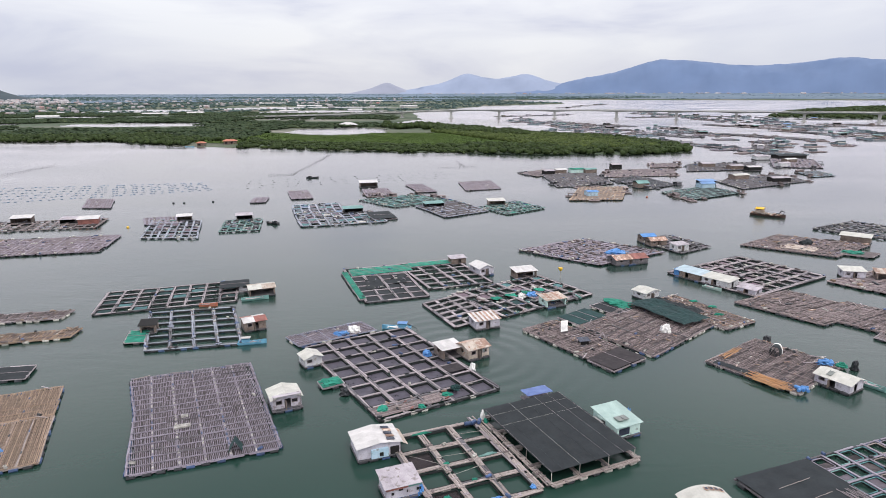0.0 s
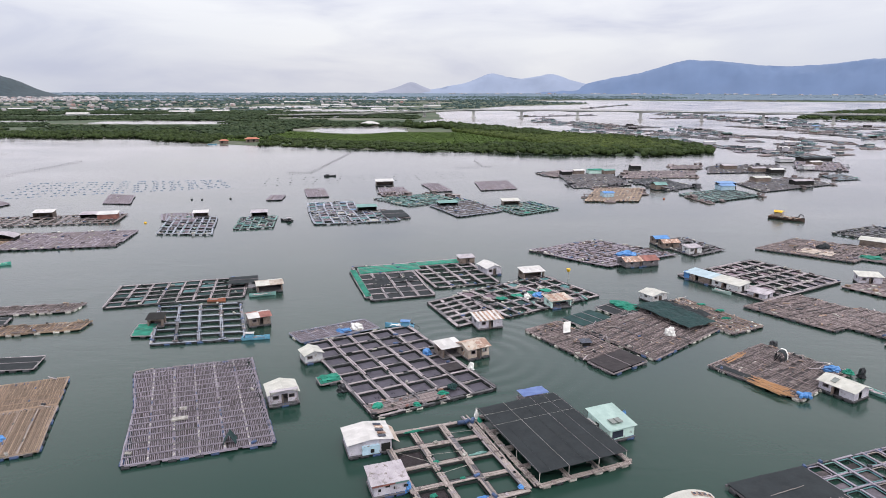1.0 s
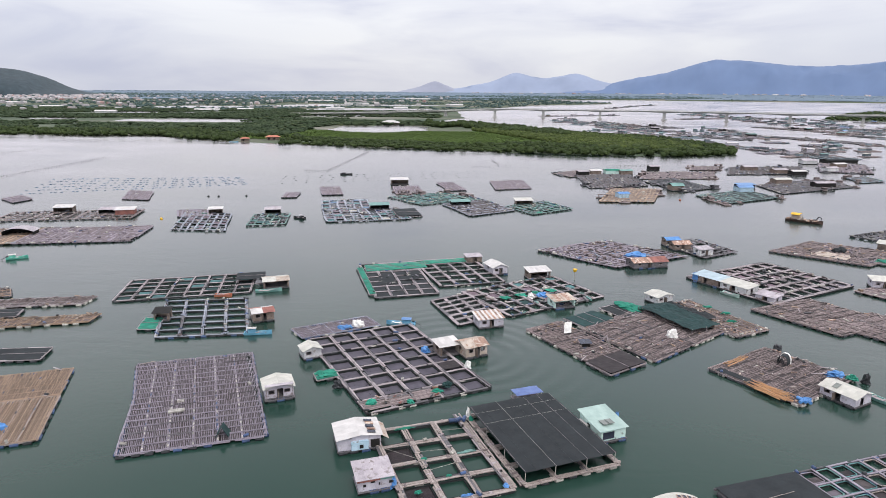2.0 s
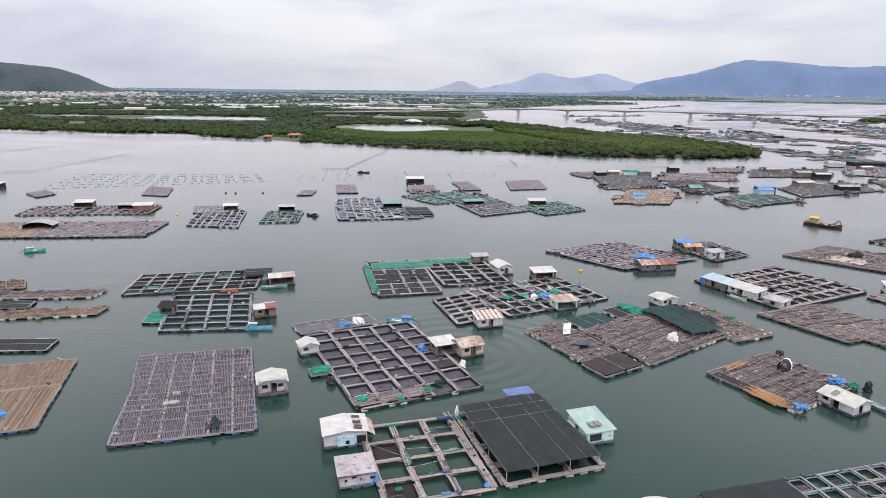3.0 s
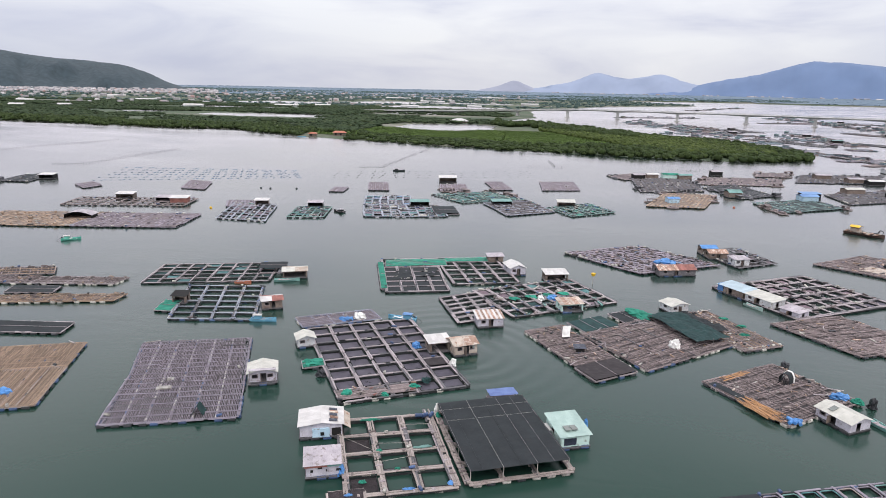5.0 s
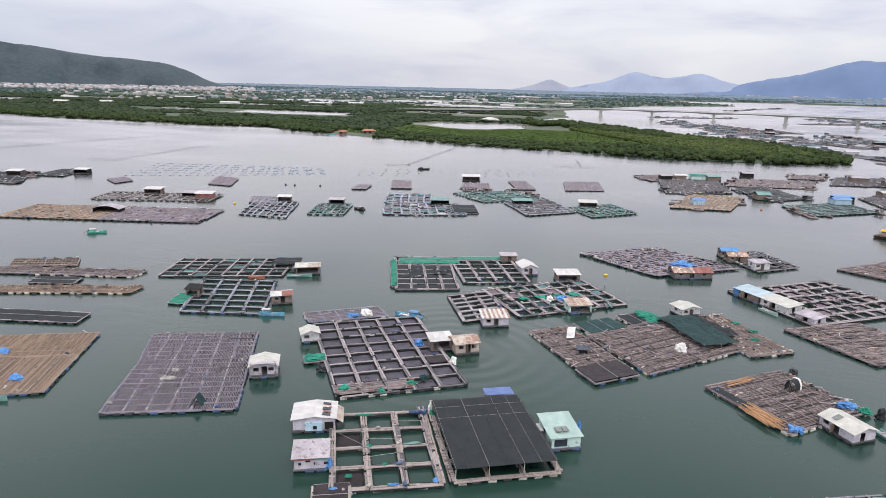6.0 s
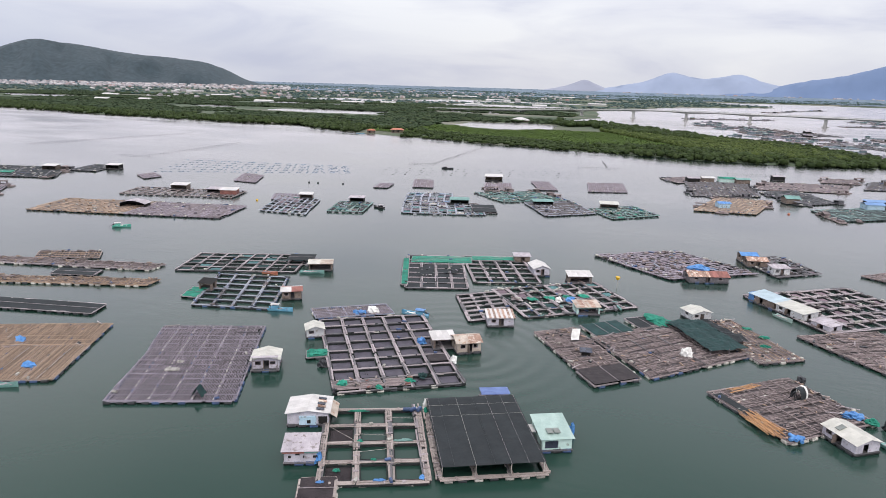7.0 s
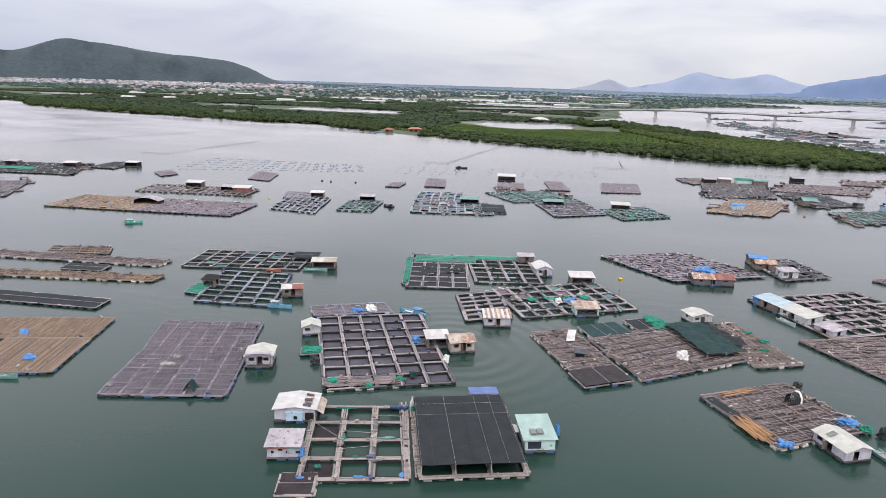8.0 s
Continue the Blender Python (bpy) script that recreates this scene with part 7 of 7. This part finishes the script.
t = house(26.4, 57.4, 12, 5.2, 4.4, "raft house with a cream arched roof and a row of skylights", CREAM_ROOF, WHITE_WALL, 1.9, 0.6, "arc", windows=1)
for k in range(4):
    x_ = 0.3 + 0.58 * k
    for s_, lift, m_, n_ in ((0.46, 0.1, RUST_ROOF, "skylight_frame"), (0.28, 0.13, PANEL_GLASS, "skylight")):
        bm = bmesh.new()
        box(bm, x_, 1.5, 1.958 + 0.6 * (1 - (x_ / 2.39) ** 2) + lift, s_, s_ * 1.3, 0.04, 0, 1.2 * x_ / 5.71)
        part(n_, bm, m_, t)
far_raft(36.4, 168.8, -39, 24, 23, 6.8, "mottled mauve fish cage raft with loose nets", 14, 13, STUFF_MAUVE, 0.75, None, 0.14, bumps=60, bump_mat=STUFF_BROWN, nets=(BLUE_NET, MAUVE_NET, DARK_NET, TAN_DECK))
house(43.4, 157.6, 18, 9.6, 4.6, "long timber raft house with a red-tan roof", RUST_ROOF, DARK_WOOD, 1.55, 0.7, "gable", windows=2, patch=RED_ROOF, sheet=0.6)
heap("blue_tarpaulin", 42.4, 165.2, 0.5, 5.0, 3.0, 1.2, BLUE_TARP, "large blue tarpaulin on a cage raft", "tarpaulin", seed=41)
far_raft(61.4, 177.6, -63, 16, 13, -2, "dark fish cage raft with many small cells", 7, 6, STUFF_DARK, 0.6, None, 0.1, bumps=8, nets=(DARK_NET, MAUVE_NET))
house(56.0, 176.4, 14, 5.0, 3.6, "timber raft house with a rusty roof", RUST_ROOF, TIMBER_WALL, 1.8, 0.6, "gable", windows=1)
house(60.4, 170.2, 20, 4.2, 3.2, "white flat-roofed raft house", GREY_ROOF, WHITE_WALL, 2.0, 0.2, "shed", windows=1)
house(54.6, 180.6, 14, 4.2, 3.4, "open hut roofed with blue tarpaulin", BLUE_TARP, TIMBER_WALL, 2.0, 0.5, "gable", open_front=True)

# work barge
t = thing("work_barge", 106.8, 219.6, 0, -38, "rusty work barge with a yellow cabin and a small crane", "barge")
part("hull", hull_mesh(11.0, 3.4, 0.95), HULL_RUST, t)
bm = bmesh.new()
for sy in (-1.0, 1.0):
    box(bm, -2.6, sy, 1.5, 2.6, 0.08, 1.1)
for sx in (-3.9, -1.3):
    box(bm, sx, 0, 1.5, 0.08, 2.0, 1.1)
for sx in (-4.2, -1.0):
    for sy in (-1.2, 1.2):
        rod(bm, (sx, sy, 0.7), (sx, sy, 2.7), 0.06)
cabin_ob = part("cabin", bm, TAN_ROOF, t, "tan plank cabin walls")
bm = bmesh.new()
rows = [[bm.verts.new((-2.6 + sx * (1.45 - 0.15 * abs(k - 4) / 4), (k - 4) / 4 * 1.5, 2.9 - 0.45 * ((k - 4) / 4) ** 2)) for sx in (-1, 1)] for k in range(9)]
for a, c in zip(rows, rows[1:]):
    bm.faces.new((a[0], a[1], c[1], c[0]))
thicken(bm, 0.06)
part("cabin_roof", bm, YELLOW, cabin_ob, "domed yellow cabin roof")
bm = bmesh.new()
rod(bm, (3.2, 0.2, 0.8), (3.9, 0.3, 2.3), 0.16)
rod(bm, (3.9, 0.3, 2.3), (4.9, 0.2, 2.0), 0.13)
rod(bm, (4.9, 0.2, 2.0), (4.7, 0.2, 1.0), 0.11)
box(bm, 3.0, 0.1, 1.0, 1.0, 1.0, 0.7)
part("crane", bm, DARK_DRUM, t)
gear(t, lambda u, v: (0.8 + u * 2.9, v * 1.1), 60, (RUST_ROOF, TAN_ROOF, DARK_DRUM, WHITE_FLOAT, HULL_RUST), (0.25, 0.8), 0.85)
gear(t, lambda u, v: (-4.4 + u * 0.9, v * 0.9), 16, (RUST_ROOF, DARK_DRUM, HULL_RUST), (0.25, 0.8), 0.85)
boat(-113.4, 146.6, 35, 5.6, 1.8, "teal green motor boat under way", HULL_TEAL, True, WHITE_ROOF)

# ---- rafts across the channel ----
far_raft(-136, 200.4, 14.3, 42, 14.8, 0, "long brown cage raft with two huts", 12, 4, STUFF_BROWN, 0.6)
house(-141.8, 205.6, 16, 6.4, 4.2, "open raft house with a white roof", WHITE_ROOF, TIMBER_WALL, 2.2, 0.4, "shed", open_front=True)
house(-119.4, 205.0, 18, 6.4, 4.4, "red-walled raft house with a pale roof", WHITE_ROOF, RED_ROOF, 2.0, 0.4, "shed", windows=1)
house(-126.0, 206.0, 14, 6.0, 4.0, "dark open hut with a low awning", GREY_ROOF, SHADOW_GAP, 1.6, 0.3, "shed", open_front=True)
far_raft(-143.6, 166.4, 13.5, 32, 20.5, 0.5, "wide tan board raft with stacked trays", 26, 8, STUFF_TAN, 0.6, BROWN_NET, 0.1, bumps=46, bump_mat=STUFF_TAN)
far_raft(-112.8, 173.6, 13.5, 31, 20.5, 0.5, "wide mauve board raft with stacked trays", 26, 8, STUFF_MAUVE, 0.6, BROWN_NET, 0.1, bumps=40, bump_mat=STUFF_MAUVE)
house(-131.6, 171.4, 15, 9.0, 4.6, "low dark raft house with a rounded grey roof", GREY_ROOF, SHADOW_GAP, 1.5, 0.9, "arc", open_front=True)
far_raft(-88, 196.4, -1, 16.4, 26, -9, "slate cage raft with a white-roofed hut", 7, 6, STUFF_SLATE, 0.6, nets=(MAUVE_NET, DARK_NET))
far_raft(-97, 209, 14, 11, 12, -2.5, "small mauve board raft with a net deck", 9, 5, STUFF_MAUVE, 0.6, BROWN_NET)
house(-89.8, 209.6, 20, 4.8, 3.6, "small raft house with a white roof", WHITE_ROOF, TIMBER_WALL, 2.0, 0.3, "shed", open_front=True)
far_raft(-68.3, 202, 18, 11.6, 18, 1.5, "dark teal cage raft with open cells", 5, 6, STUFF_GREEN, 0.55, None, 0.1, bumps=12, nets=(DARK_NET, TEAL_NET, MAUVE_NET))
house(-70.4, 211.6, 16, 5.4, 3.8, "dark raft hut with a white tank roof", GREY_ROOF, SHADOW_GAP, 2.0, 0.3, "shed", open_front=True)
boat(-59.4, 205.6, 160, 5.4, 1.8, "dark boat with a low cabin", DARK_DRUM, True, GREY_ROOF, False)
far_raft(-38.8, 213.4, 17, 27.4, 20, -0.8, "slate and teal cage raft with open cells", 9, 5, STUFF_SLATE, 0.6, None, 0.05, bumps=8, nets=(TEAL_NET, MAUVE_NET, TEAL_NET, WHITE_FLOAT))
far_raft(-50.2, 232, 18.8, 17, 19, 0.8, "blue-grey cage raft with white cell rims", 6, 6, STUFF_SLATE, 0.7, nets=(BLUE_NET, TEAL_NET, MAUVE_NET))
house(-36.0, 224.6, 17, 7, 4.0, "dark hut with a teal awning on a cage raft", TEAL_ROOF, SHADOW_GAP, 2.0, 0.3, "shed", open_front=True)
net_raft(-25.2, 217.8, 17, 8, 13, -0.5, "raft end heaped with black net", BLACK_NET, GREY_WOOD, (DARK_DRUM,), 2, z=0.8)
far_raft(-19.4, 250.3, -43.9, 22, 25.5, 5, "teal cage raft in the channel", 8, 8, STUFF_GREEN, 0.6, None, 0.1, nets=(TEAL_NET, DARK_GREEN_NET, DARK_NET))
far_raft(-33, 271, 15, 11, 20, 0.7, "small mauve board raft with a net deck", 12, 4, STUFF_MAUVE, 0.6, BROWN_NET)
house(-39.0, 287.6, 15, 8.2, 5.0, "raft house with a wide white roof", WHITE_ROOF, TIMBER_WALL, 2.4, 0.5, "shed", open_front=True)
far_raft(-1.3, 232.4, -61.5, 24.6, 19, -3.7, "brown and teal cage raft with huts", 8, 7, STUFF_SLATE, 0.6, BROWN_NET, 0.1, bumps=22, nets=(MAUVE_NET, DARK_NET, DARK_GREEN_NET))
house(-8.0, 237.0, 20, 7.5, 4.0, "low dark hut on a cage raft", TEAL_ROOF, SHADOW_GAP, 1.6, 0.3, "shed", open_front=True)
far_raft(20.7, 234.7, -58, 17.6, 19.2, -3.4, "bright teal cage raft with loose nets", 7, 7, STUFF_GREEN, 0.65, None, 0.05, bumps=10, bump_mat=STUFF_GREEN, nets=(GREEN_NET, DARK_GREEN_NET, DARK_NET))
house(15.4, 240.8, 10, 6.6, 4.4, "raft house with a pale roof among teal cages", CREAM_ROOF, TIMBER_WALL, 2.0, 0.4, "shed", open_front=True)
for x, y, a, L, W, s in ((-64.2, 264, 15, 8.2, 22, -1.3), (-15.4, 282.7, 22, 7.6, 24, 1.2), (10.5, 291, 21, 16, 25, 6), (-77, 250.8, 14, 5.6, 11.5, 1), (-177, 228.2, -34.5, 12.5, 7.8, -3.4), (-136.7, 242.5, -4, 10.6, 19, -10)):
    far_raft(x, y, a, L, W, s, "small mauve board raft in open water", max(8, int(L / 0.9)), 4, STUFF_MAUVE, 0.55, BROWN_NET, category="oyster raft", group="small mauve rafts", name="oyster_raft")
far_raft(-238, 212, 16, 46, 30, -14, "wide dark net raft with huts", 10, 6, STUFF_DARK, 0.6, BLACK_NET, 0.1, bumps=16)
net_raft(-246, 205, 16, 30, 7, -3, "band of bright green net on a raft", GREEN_NET, GREY_WOOD, (DARK_DRUM,), 3, z=0.75)
house(-226, 223, 16, 6.5, 4.4, "raft house with a white roof", WHITE_ROOF, TIMBER_WALL, 2.2, 0.4, "shed", open_front=True)
house(-251, 214, 16, 6.0, 4.2, "dark raft hut with a pale roof", GREY_ROOF, TIMBER_WALL, 2.2, 0.4, "shed", open_front=True)
far_raft(-214.8, 236, 8, 13, 20, -2, "dark cage raft with a hut", 6, 5, STUFF_DARK, 0.6, BLACK_NET, 0.1, bumps=8)
house(-205.4, 238, 14, 6.4, 4.4, "raft house with a white flat roof", WHITE_ROOF, SHADOW_GAP, 2.2, 0.3, "shed", open_front=True)
far_raft(-200, 166, 46, 18, 36, 4, "wide mauve and black net raft", 16, 8, STUFF_MAUVE, 0.6, BLACK_NET)

far_raft(58, 312, 22, 29, 40, 14.6, "wide dark board raft with huts at its back", 14, 9, STUFF_DARK, 0.8, BROWN_NET, 0.1, bumps=20)
far_raft(43.5, 335, -61, 15, 18.8, -6, "small dark board raft", 8, 5, STUFF_BROWN, 0.7, BROWN_NET)
far_raft(95.5, 336, 9.5, 37, 26, 12.5, "wide red-brown board raft", 18, 6, STUFF_BROWN, 0.8, BROWN_NET, 0.1, bumps=16)
far_raft(86.8, 301.5, -69, 31, 19, -6.4, "dark net raft with a teal-roofed hut", 12, 7, STUFF_DARK, 0.7, BLACK_NET)
house(81.6, 285.6, 15, 5.6, 5.2, "dark hut with a teal hipped roof", TEAL_ROOF, TIMBER_WALL, 2.4, 0.9, "gable", windows=1)
far_raft(60, 268.5, 4, 20.6, 34, 12.6, "tan and mauve board raft with a blue hut", 12, 7, STUFF_TAN, 0.7, BROWN_NET)
house(55, 261.6, 15, 4.6, 4.4, "small blue hut on a board raft", BLUE_TARP, BLUE_WALL, 2.2, 0.4, "gable", windows=1)
far_raft(102, 270, -74.5, 20.6, 29.6, -9.8, "dark teal cage raft with a blue-roofed hut", 9, 9, STUFF_GREEN, 0.65, BLACK_NET)
house(109.4, 284.4, 15, 7.2, 5.0, "raft house with a pale blue roof", BLUE_ROOF, BLUE_WALL, 2.4, 0.6, "gable", windows=2)
house(112.4, 292.0, 15, 8.4, 4.0, "open hut with a blue-grey roof", BLUE_ROOF, SHADOW_GAP, 2.4, 0.3, "shed", open_front=True)
far_raft(143, 304.5, -86, 25, 42, -22, "wide dark board raft with trays", 12, 12, STUFF_DARK, 0.8, BROWN_NET, 0.1, bumps=24)
far_raft(117.4, 369, 5, 15, 17.6, 7, "red-brown board raft far up the channel", 7, 3, STUFF_BROWN, 0.9, BROWN_NET)
far_raft(147.5, 362.7, 12, 42, 30, 18, "dark board raft with huts far up the channel", 14, 6, STUFF_DARK, 0.9, BROWN_NET, 0.1, bumps=20)
far_raft(181.7, 331, -94, 19, 12.6, -6.4, "grey board raft far up the channel", 8, 5, STUFF_SLATE, 0.8, BROWN_NET)
far_raft(196, 380, -15, 24, 46, 6, "mauve board raft with dark huts", 9, 9, STUFF_MAUVE, 0.9, BROWN_NET, 0.1, bumps=24)
for x, y, L, W, rf, wl_ in ((53.7, 334.5, 6, 4, WHITE_ROOF, TIMBER_WALL), (47.0, 330.0, 6, 4, GREY_ROOF, SHADOW_GAP), (62.4, 337, 8, 5, GREEN_NET, MINT_WALL), (69, 336, 7, 4, TEAL_ROOF, TIMBER_WALL), (87.6, 358, 6, 4, GREY_ROOF, SHADOW_GAP), (139, 363, 8, 5, GREY_ROOF, TIMBER_WALL), (156.9, 346.4, 8, 5, WHITE_ROOF, SHADOW_GAP), (135.8, 313, 9, 5, CREAM_ROOF, TIMBER_WALL), (150, 352, 8, 5, GREY_ROOF, TIMBER_WALL), (206, 408, 20, 9, BLACK_NET, SHADOW_GAP), (186, 402, 9, 6, GREY_ROOF, WHITE_WALL), (181, 364, 8, 5, GREY_ROOF, WHITE_WALL), (195, 385, 8, 5, WHITE_ROOF, TIMBER_WALL), (150, 303, 10, 5, GREY_ROOF, SHADOW_GAP)):
    house(x, y, 15 + rng.uniform(-8, 8), L, W, "small raft house far up the channel", rf, wl_, 2.3, 0.5, "gable", windows=1, group="far raft houses")


def chain(points, n, L, W, labels):
    """Rafts strung along a line of the far channel, with a hut on some."""
    (x0, y0), (x1, y1) = points
    for k in range(n):
        s = (k + 0.5) / n
        x, y = x0 + (x1 - x0) * s + rng.uniform(-8, 8), y0 + (y1 - y0) * s + rng.uniform(-8, 8)
        a = math.degrees(math.atan2(y1 - y0, x1 - x0)) + rng.uniform(-15, 15)
        l_, w = L * rng.uniform(0.6, 1.3), W * rng.uniform(0.7, 1.3)
        far_raft(x, y, a, l_, w, rng.uniform(-4, 4), rng.choice(labels), max(4, int(l_ / 4)), max(3, int(w / 4)), rng.choice((STUFF_DARK, STUFF_SLATE, STUFF_DARK, STUFF_BROWN)), 1.2, rng.choice((None, BROWN_NET, BLACK_NET)), 0.1, bumps=10)
        if rng.random() < 0.6:
            house(x + rng.uniform(-4, 4), y + rng.uniform(-4, 4), a + 90 * rng.choice((0, 1)), rng.uniform(6, 10), 5, "small raft house far up the channel", rng.choice((GREY_ROOF, WHITE_ROOF, TEAL_ROOF, GREY_ROOF, BLUE_ROOF)), rng.choice((TIMBER_WALL, SHADOW_GAP, LILAC_WALL)), 2.4, 0.5, "gable", windows=1, group="far raft houses")


FAR = ("dark cage raft far up the channel", "grey cage raft far up the channel")
chain([(127, 890), (180, 680)], 7, 34, 18, FAR)
chain([(178, 655), (205, 600)], 3, 30, 18, FAR)
chain([(175, 548), (212, 432)], 6, 26, 16, FAR)
chain([(240, 725), (232, 616)], 3, 34, 18, FAR)
chain([(342, 790), (440, 745)], 4, 44, 22, FAR)
chain([(330, 690), (380, 545)], 5, 38, 20, FAR)
chain([(250, 540), (222, 470)], 3, 26, 16, FAR)
chain([(60, 1060), (200, 1120)], 4, 40, 20, FAR)
chain([(330, 1150), (520, 900)], 5, 50, 24, FAR)
chain([(420, 640), (520, 700)], 4, 44, 22, FAR)
chain([(230, 1500), (420, 1900)], 5, 50, 26, FAR)

chain([(255, 640), (300, 560)], 3, 34, 18, FAR)
chain([(300, 800), (360, 700)], 4, 36, 20, FAR)
chain([(440, 800), (560, 720)], 4, 40, 22, FAR)
chain([(200, 760), (150, 830)], 3, 30, 16, FAR)
chain([(260, 1000), (420, 1040)], 4, 44, 20, FAR)
chain([(400, 560), (470, 600)], 3, 40, 22, FAR)

# ---- the crowded far channel ----
LINES = ((82, 986, 167, 520), (180, 539, 203, 434), (342, 1298, 364, 825), (113, 778, 213, 637), (208, 565, 252, 552), (434, 1065, 389, 609), (392, 782, 347, 543), (318, 1203, 367, 880), (250, 480, 290, 560), (90, 900, 150, 700), (230, 755, 228, 606), (161, 625, 178, 595), (262, 470, 300, 520))
FAR_MATS = (STUFF_BROWN, STUFF_SLATE, STUFF_MAUVE, WHITE_FLOAT, STUFF_SLATE, GREY_ROOF, TEAL_ROOF)
bm = bmesh.new()


def tint(count, index):
    bm.faces.ensure_lookup_table()
    for q in range(1, 6 * count + 1):
        bm.faces[-q].material_index = index


for x0, y0, x1, y1 in LINES:
    n_ = int(math.hypot(x1 - x0, y1 - y0) / 13)
    for k in range(n_):
        s = (k + rng.random()) / n_
        x, y = x0 + (x1 - x0) * s + rng.gauss(0, 13), y0 + (y1 - y0) * s + rng.gauss(0, 9)
        h_, d_ = land_height(np.array([x]), np.array([y]))
        if d_[0] > -9:
            continue
        a, w_, l_ = rng.uniform(-0.5, 0.8), rng.uniform(6, 13), rng.uniform(8, 20)
        m_ = rng.randrange(3)
        ca, sa = math.cos(a), math.sin(a)
        for i in range(5):
            o = (i / 4 - 0.5) * w_
            box(bm, x - sa * o, y + ca * o, 0.4, l_, 0.9, 0.3, a)
            o = (i / 4 - 0.5) * l_
            box(bm, x + ca * o, y + sa * o, 0.36, 0.9, w_, 0.3, a)
        tint(10, m_)
        for i in range(rng.randrange(1, 4)):
            o, e_ = rng.uniform(-0.5, 0.5) * l_, rng.uniform(-0.5, 0.5) * w_
            cx, cy = x + ca * o - sa * e_, y + sa * o + ca * e_
            if rng.random() < 0.55:
                box(bm, cx, cy, 1.2, 4, 3, 1.7, a)
                tint(1, 4)
                box(bm, cx, cy, 2.2, 4.8, 3.8, 0.25, a)
                tint(1, rng.choice((3, 5, 5, 6)))
            else:
                box(bm, cx, cy, 0.8, 2.4, 1.6, 0.6, a)
                tint(1, rng.choice((0, 3, 4)))
me = finish(bm, "distant_fish_farm")
for m_ in FAR_MATS:
    me.materials.append(m_)
tagged(new("distant_fish_farm", me), "crowd of small grey fish rafts and huts far up the channel", "fish rafts", kind="stuff")

# ---- float lines and stakes ----
for k in range(6):
    p, q = Vector((-186 - 3.0 * k, 241 + 8.4 * k)), Vector((-108 - 2.6 * k, 279 + 4.2 * k))
    t = thing("float_line", 0, 0, 0, 0, "line of small blue-grey floats on the water", "float line", "mussel lines", "stuff")
    bm = bmesh.new()
    for i in range(24):
        c = p + (q - p) * (i + rng.uniform(-0.2, 0.2)) / 23
        for s in ((0, 1) if i % 2 else (0,)):
            o = c + Vector((0.9 * s, 1.2 * s))
            rod(bm, (o.x - 0.4, o.y - 0.25, 0.03), (o.x + 0.4, o.y + 0.25, 0.05), 0.11)
    part("float_string", bm, BLUE_NET, t)
for k in range(4):
    p, q = Vector((-92 - 2.5 * k, 284 + 7.5 * k)), Vector((-5 - 0.6 * k, 318 + 7.5 * k))
    t = thing("float_line", 0, 0, 0, 0, "line of small dark floats on the water", "float line", "mussel lines", "stuff")
    bm = bmesh.new()
    for i in range(18):
        c = p + (q - p) * (i + rng.uniform(-0.25, 0.25)) / 17
        rod(bm, (c.x - 0.4, c.y, 0.03), (c.x + 0.4, c.y + 0.1, 0.02), 0.08)
    part("float_string", bm, DARK_DRUM, t)
for pts in (((-95.6, 328), (-83, 331.6)), ((-84, 333), (-84.2, 437)), ((-9.6, 358.3), (11.2, 364.4)), ((4.8, 368), (0, 395)), ((-244, 282), (-230, 286)), ((-230, 287), (-235, 376)), ((66, 372), (92, 380)), ((-330, 300), (-310, 420))):
    t = thing("stake_fence", 0, 0, 0, 0, "line of thin fishing stakes in the shallows", "fishing stakes", "stake lines", "stuff")
    bm = bmesh.new()
    p, q = Vector(pts[0]), Vector(pts[1])
    n_ = max(10, int((q - p).length / 2.2))
    for i in range(n_):
        c = p + (q - p) * i / (n_ - 1)
        rod(bm, (c.x, c.y + rng.uniform(-0.3, 0.3), -0.5), (c.x + rng.uniform(-0.2, 0.2), c.y, rng.uniform(0.5, 1.0)), 0.07, 4)
    rod(bm, (*p, 0.4), (*q, 0.4), 0.03, 4)
    part("stake_row", bm, DARK_WOOD, t)
boat(-70.8, 318, 10, 7, 2, "small dark boat among the float lines", DARK_DRUM, True, GREY_ROOF, False)
boat(-205, 498, 5, 8, 2, "small blue boat near the shore huts", HULL_BLUE, False, outboard=False)

for x, y, m_, lb in ((-108.8, 244.8, DARK_DRUM, "small dark mooring buoy on open water"), (-104.8, 245.2, DARK_DRUM, "small dark mooring buoy on open water"), (-94.5, 248.0, DARK_DRUM, "small dark mooring buoy on open water"), (77.0, 259.5, ORANGE, "small red mooring buoy by a board raft"), (-104.0, 199.5, YELLOW, "small yellow mooring buoy by a raft")):
    t = thing("buoy", x, y, 0, 0, lb, "buoy", "mooring buoys")
    bm = bmesh.new()
    bmesh.ops.create_uvsphere(bm, u_segments=12, v_segments=8, radius=0.45, matrix=Matrix.Translation((0, 0, 0.15)) @ Matrix.Diagonal((1, 1, 0.8, 1)))
    part("float_ball", bm, m_, t)
    bm = bmesh.new()
    rod(bm, (0, 0, 0.4), (0, 0, 0.75), 0.05)
    part("ring_post", bm, POLE_METAL, t)
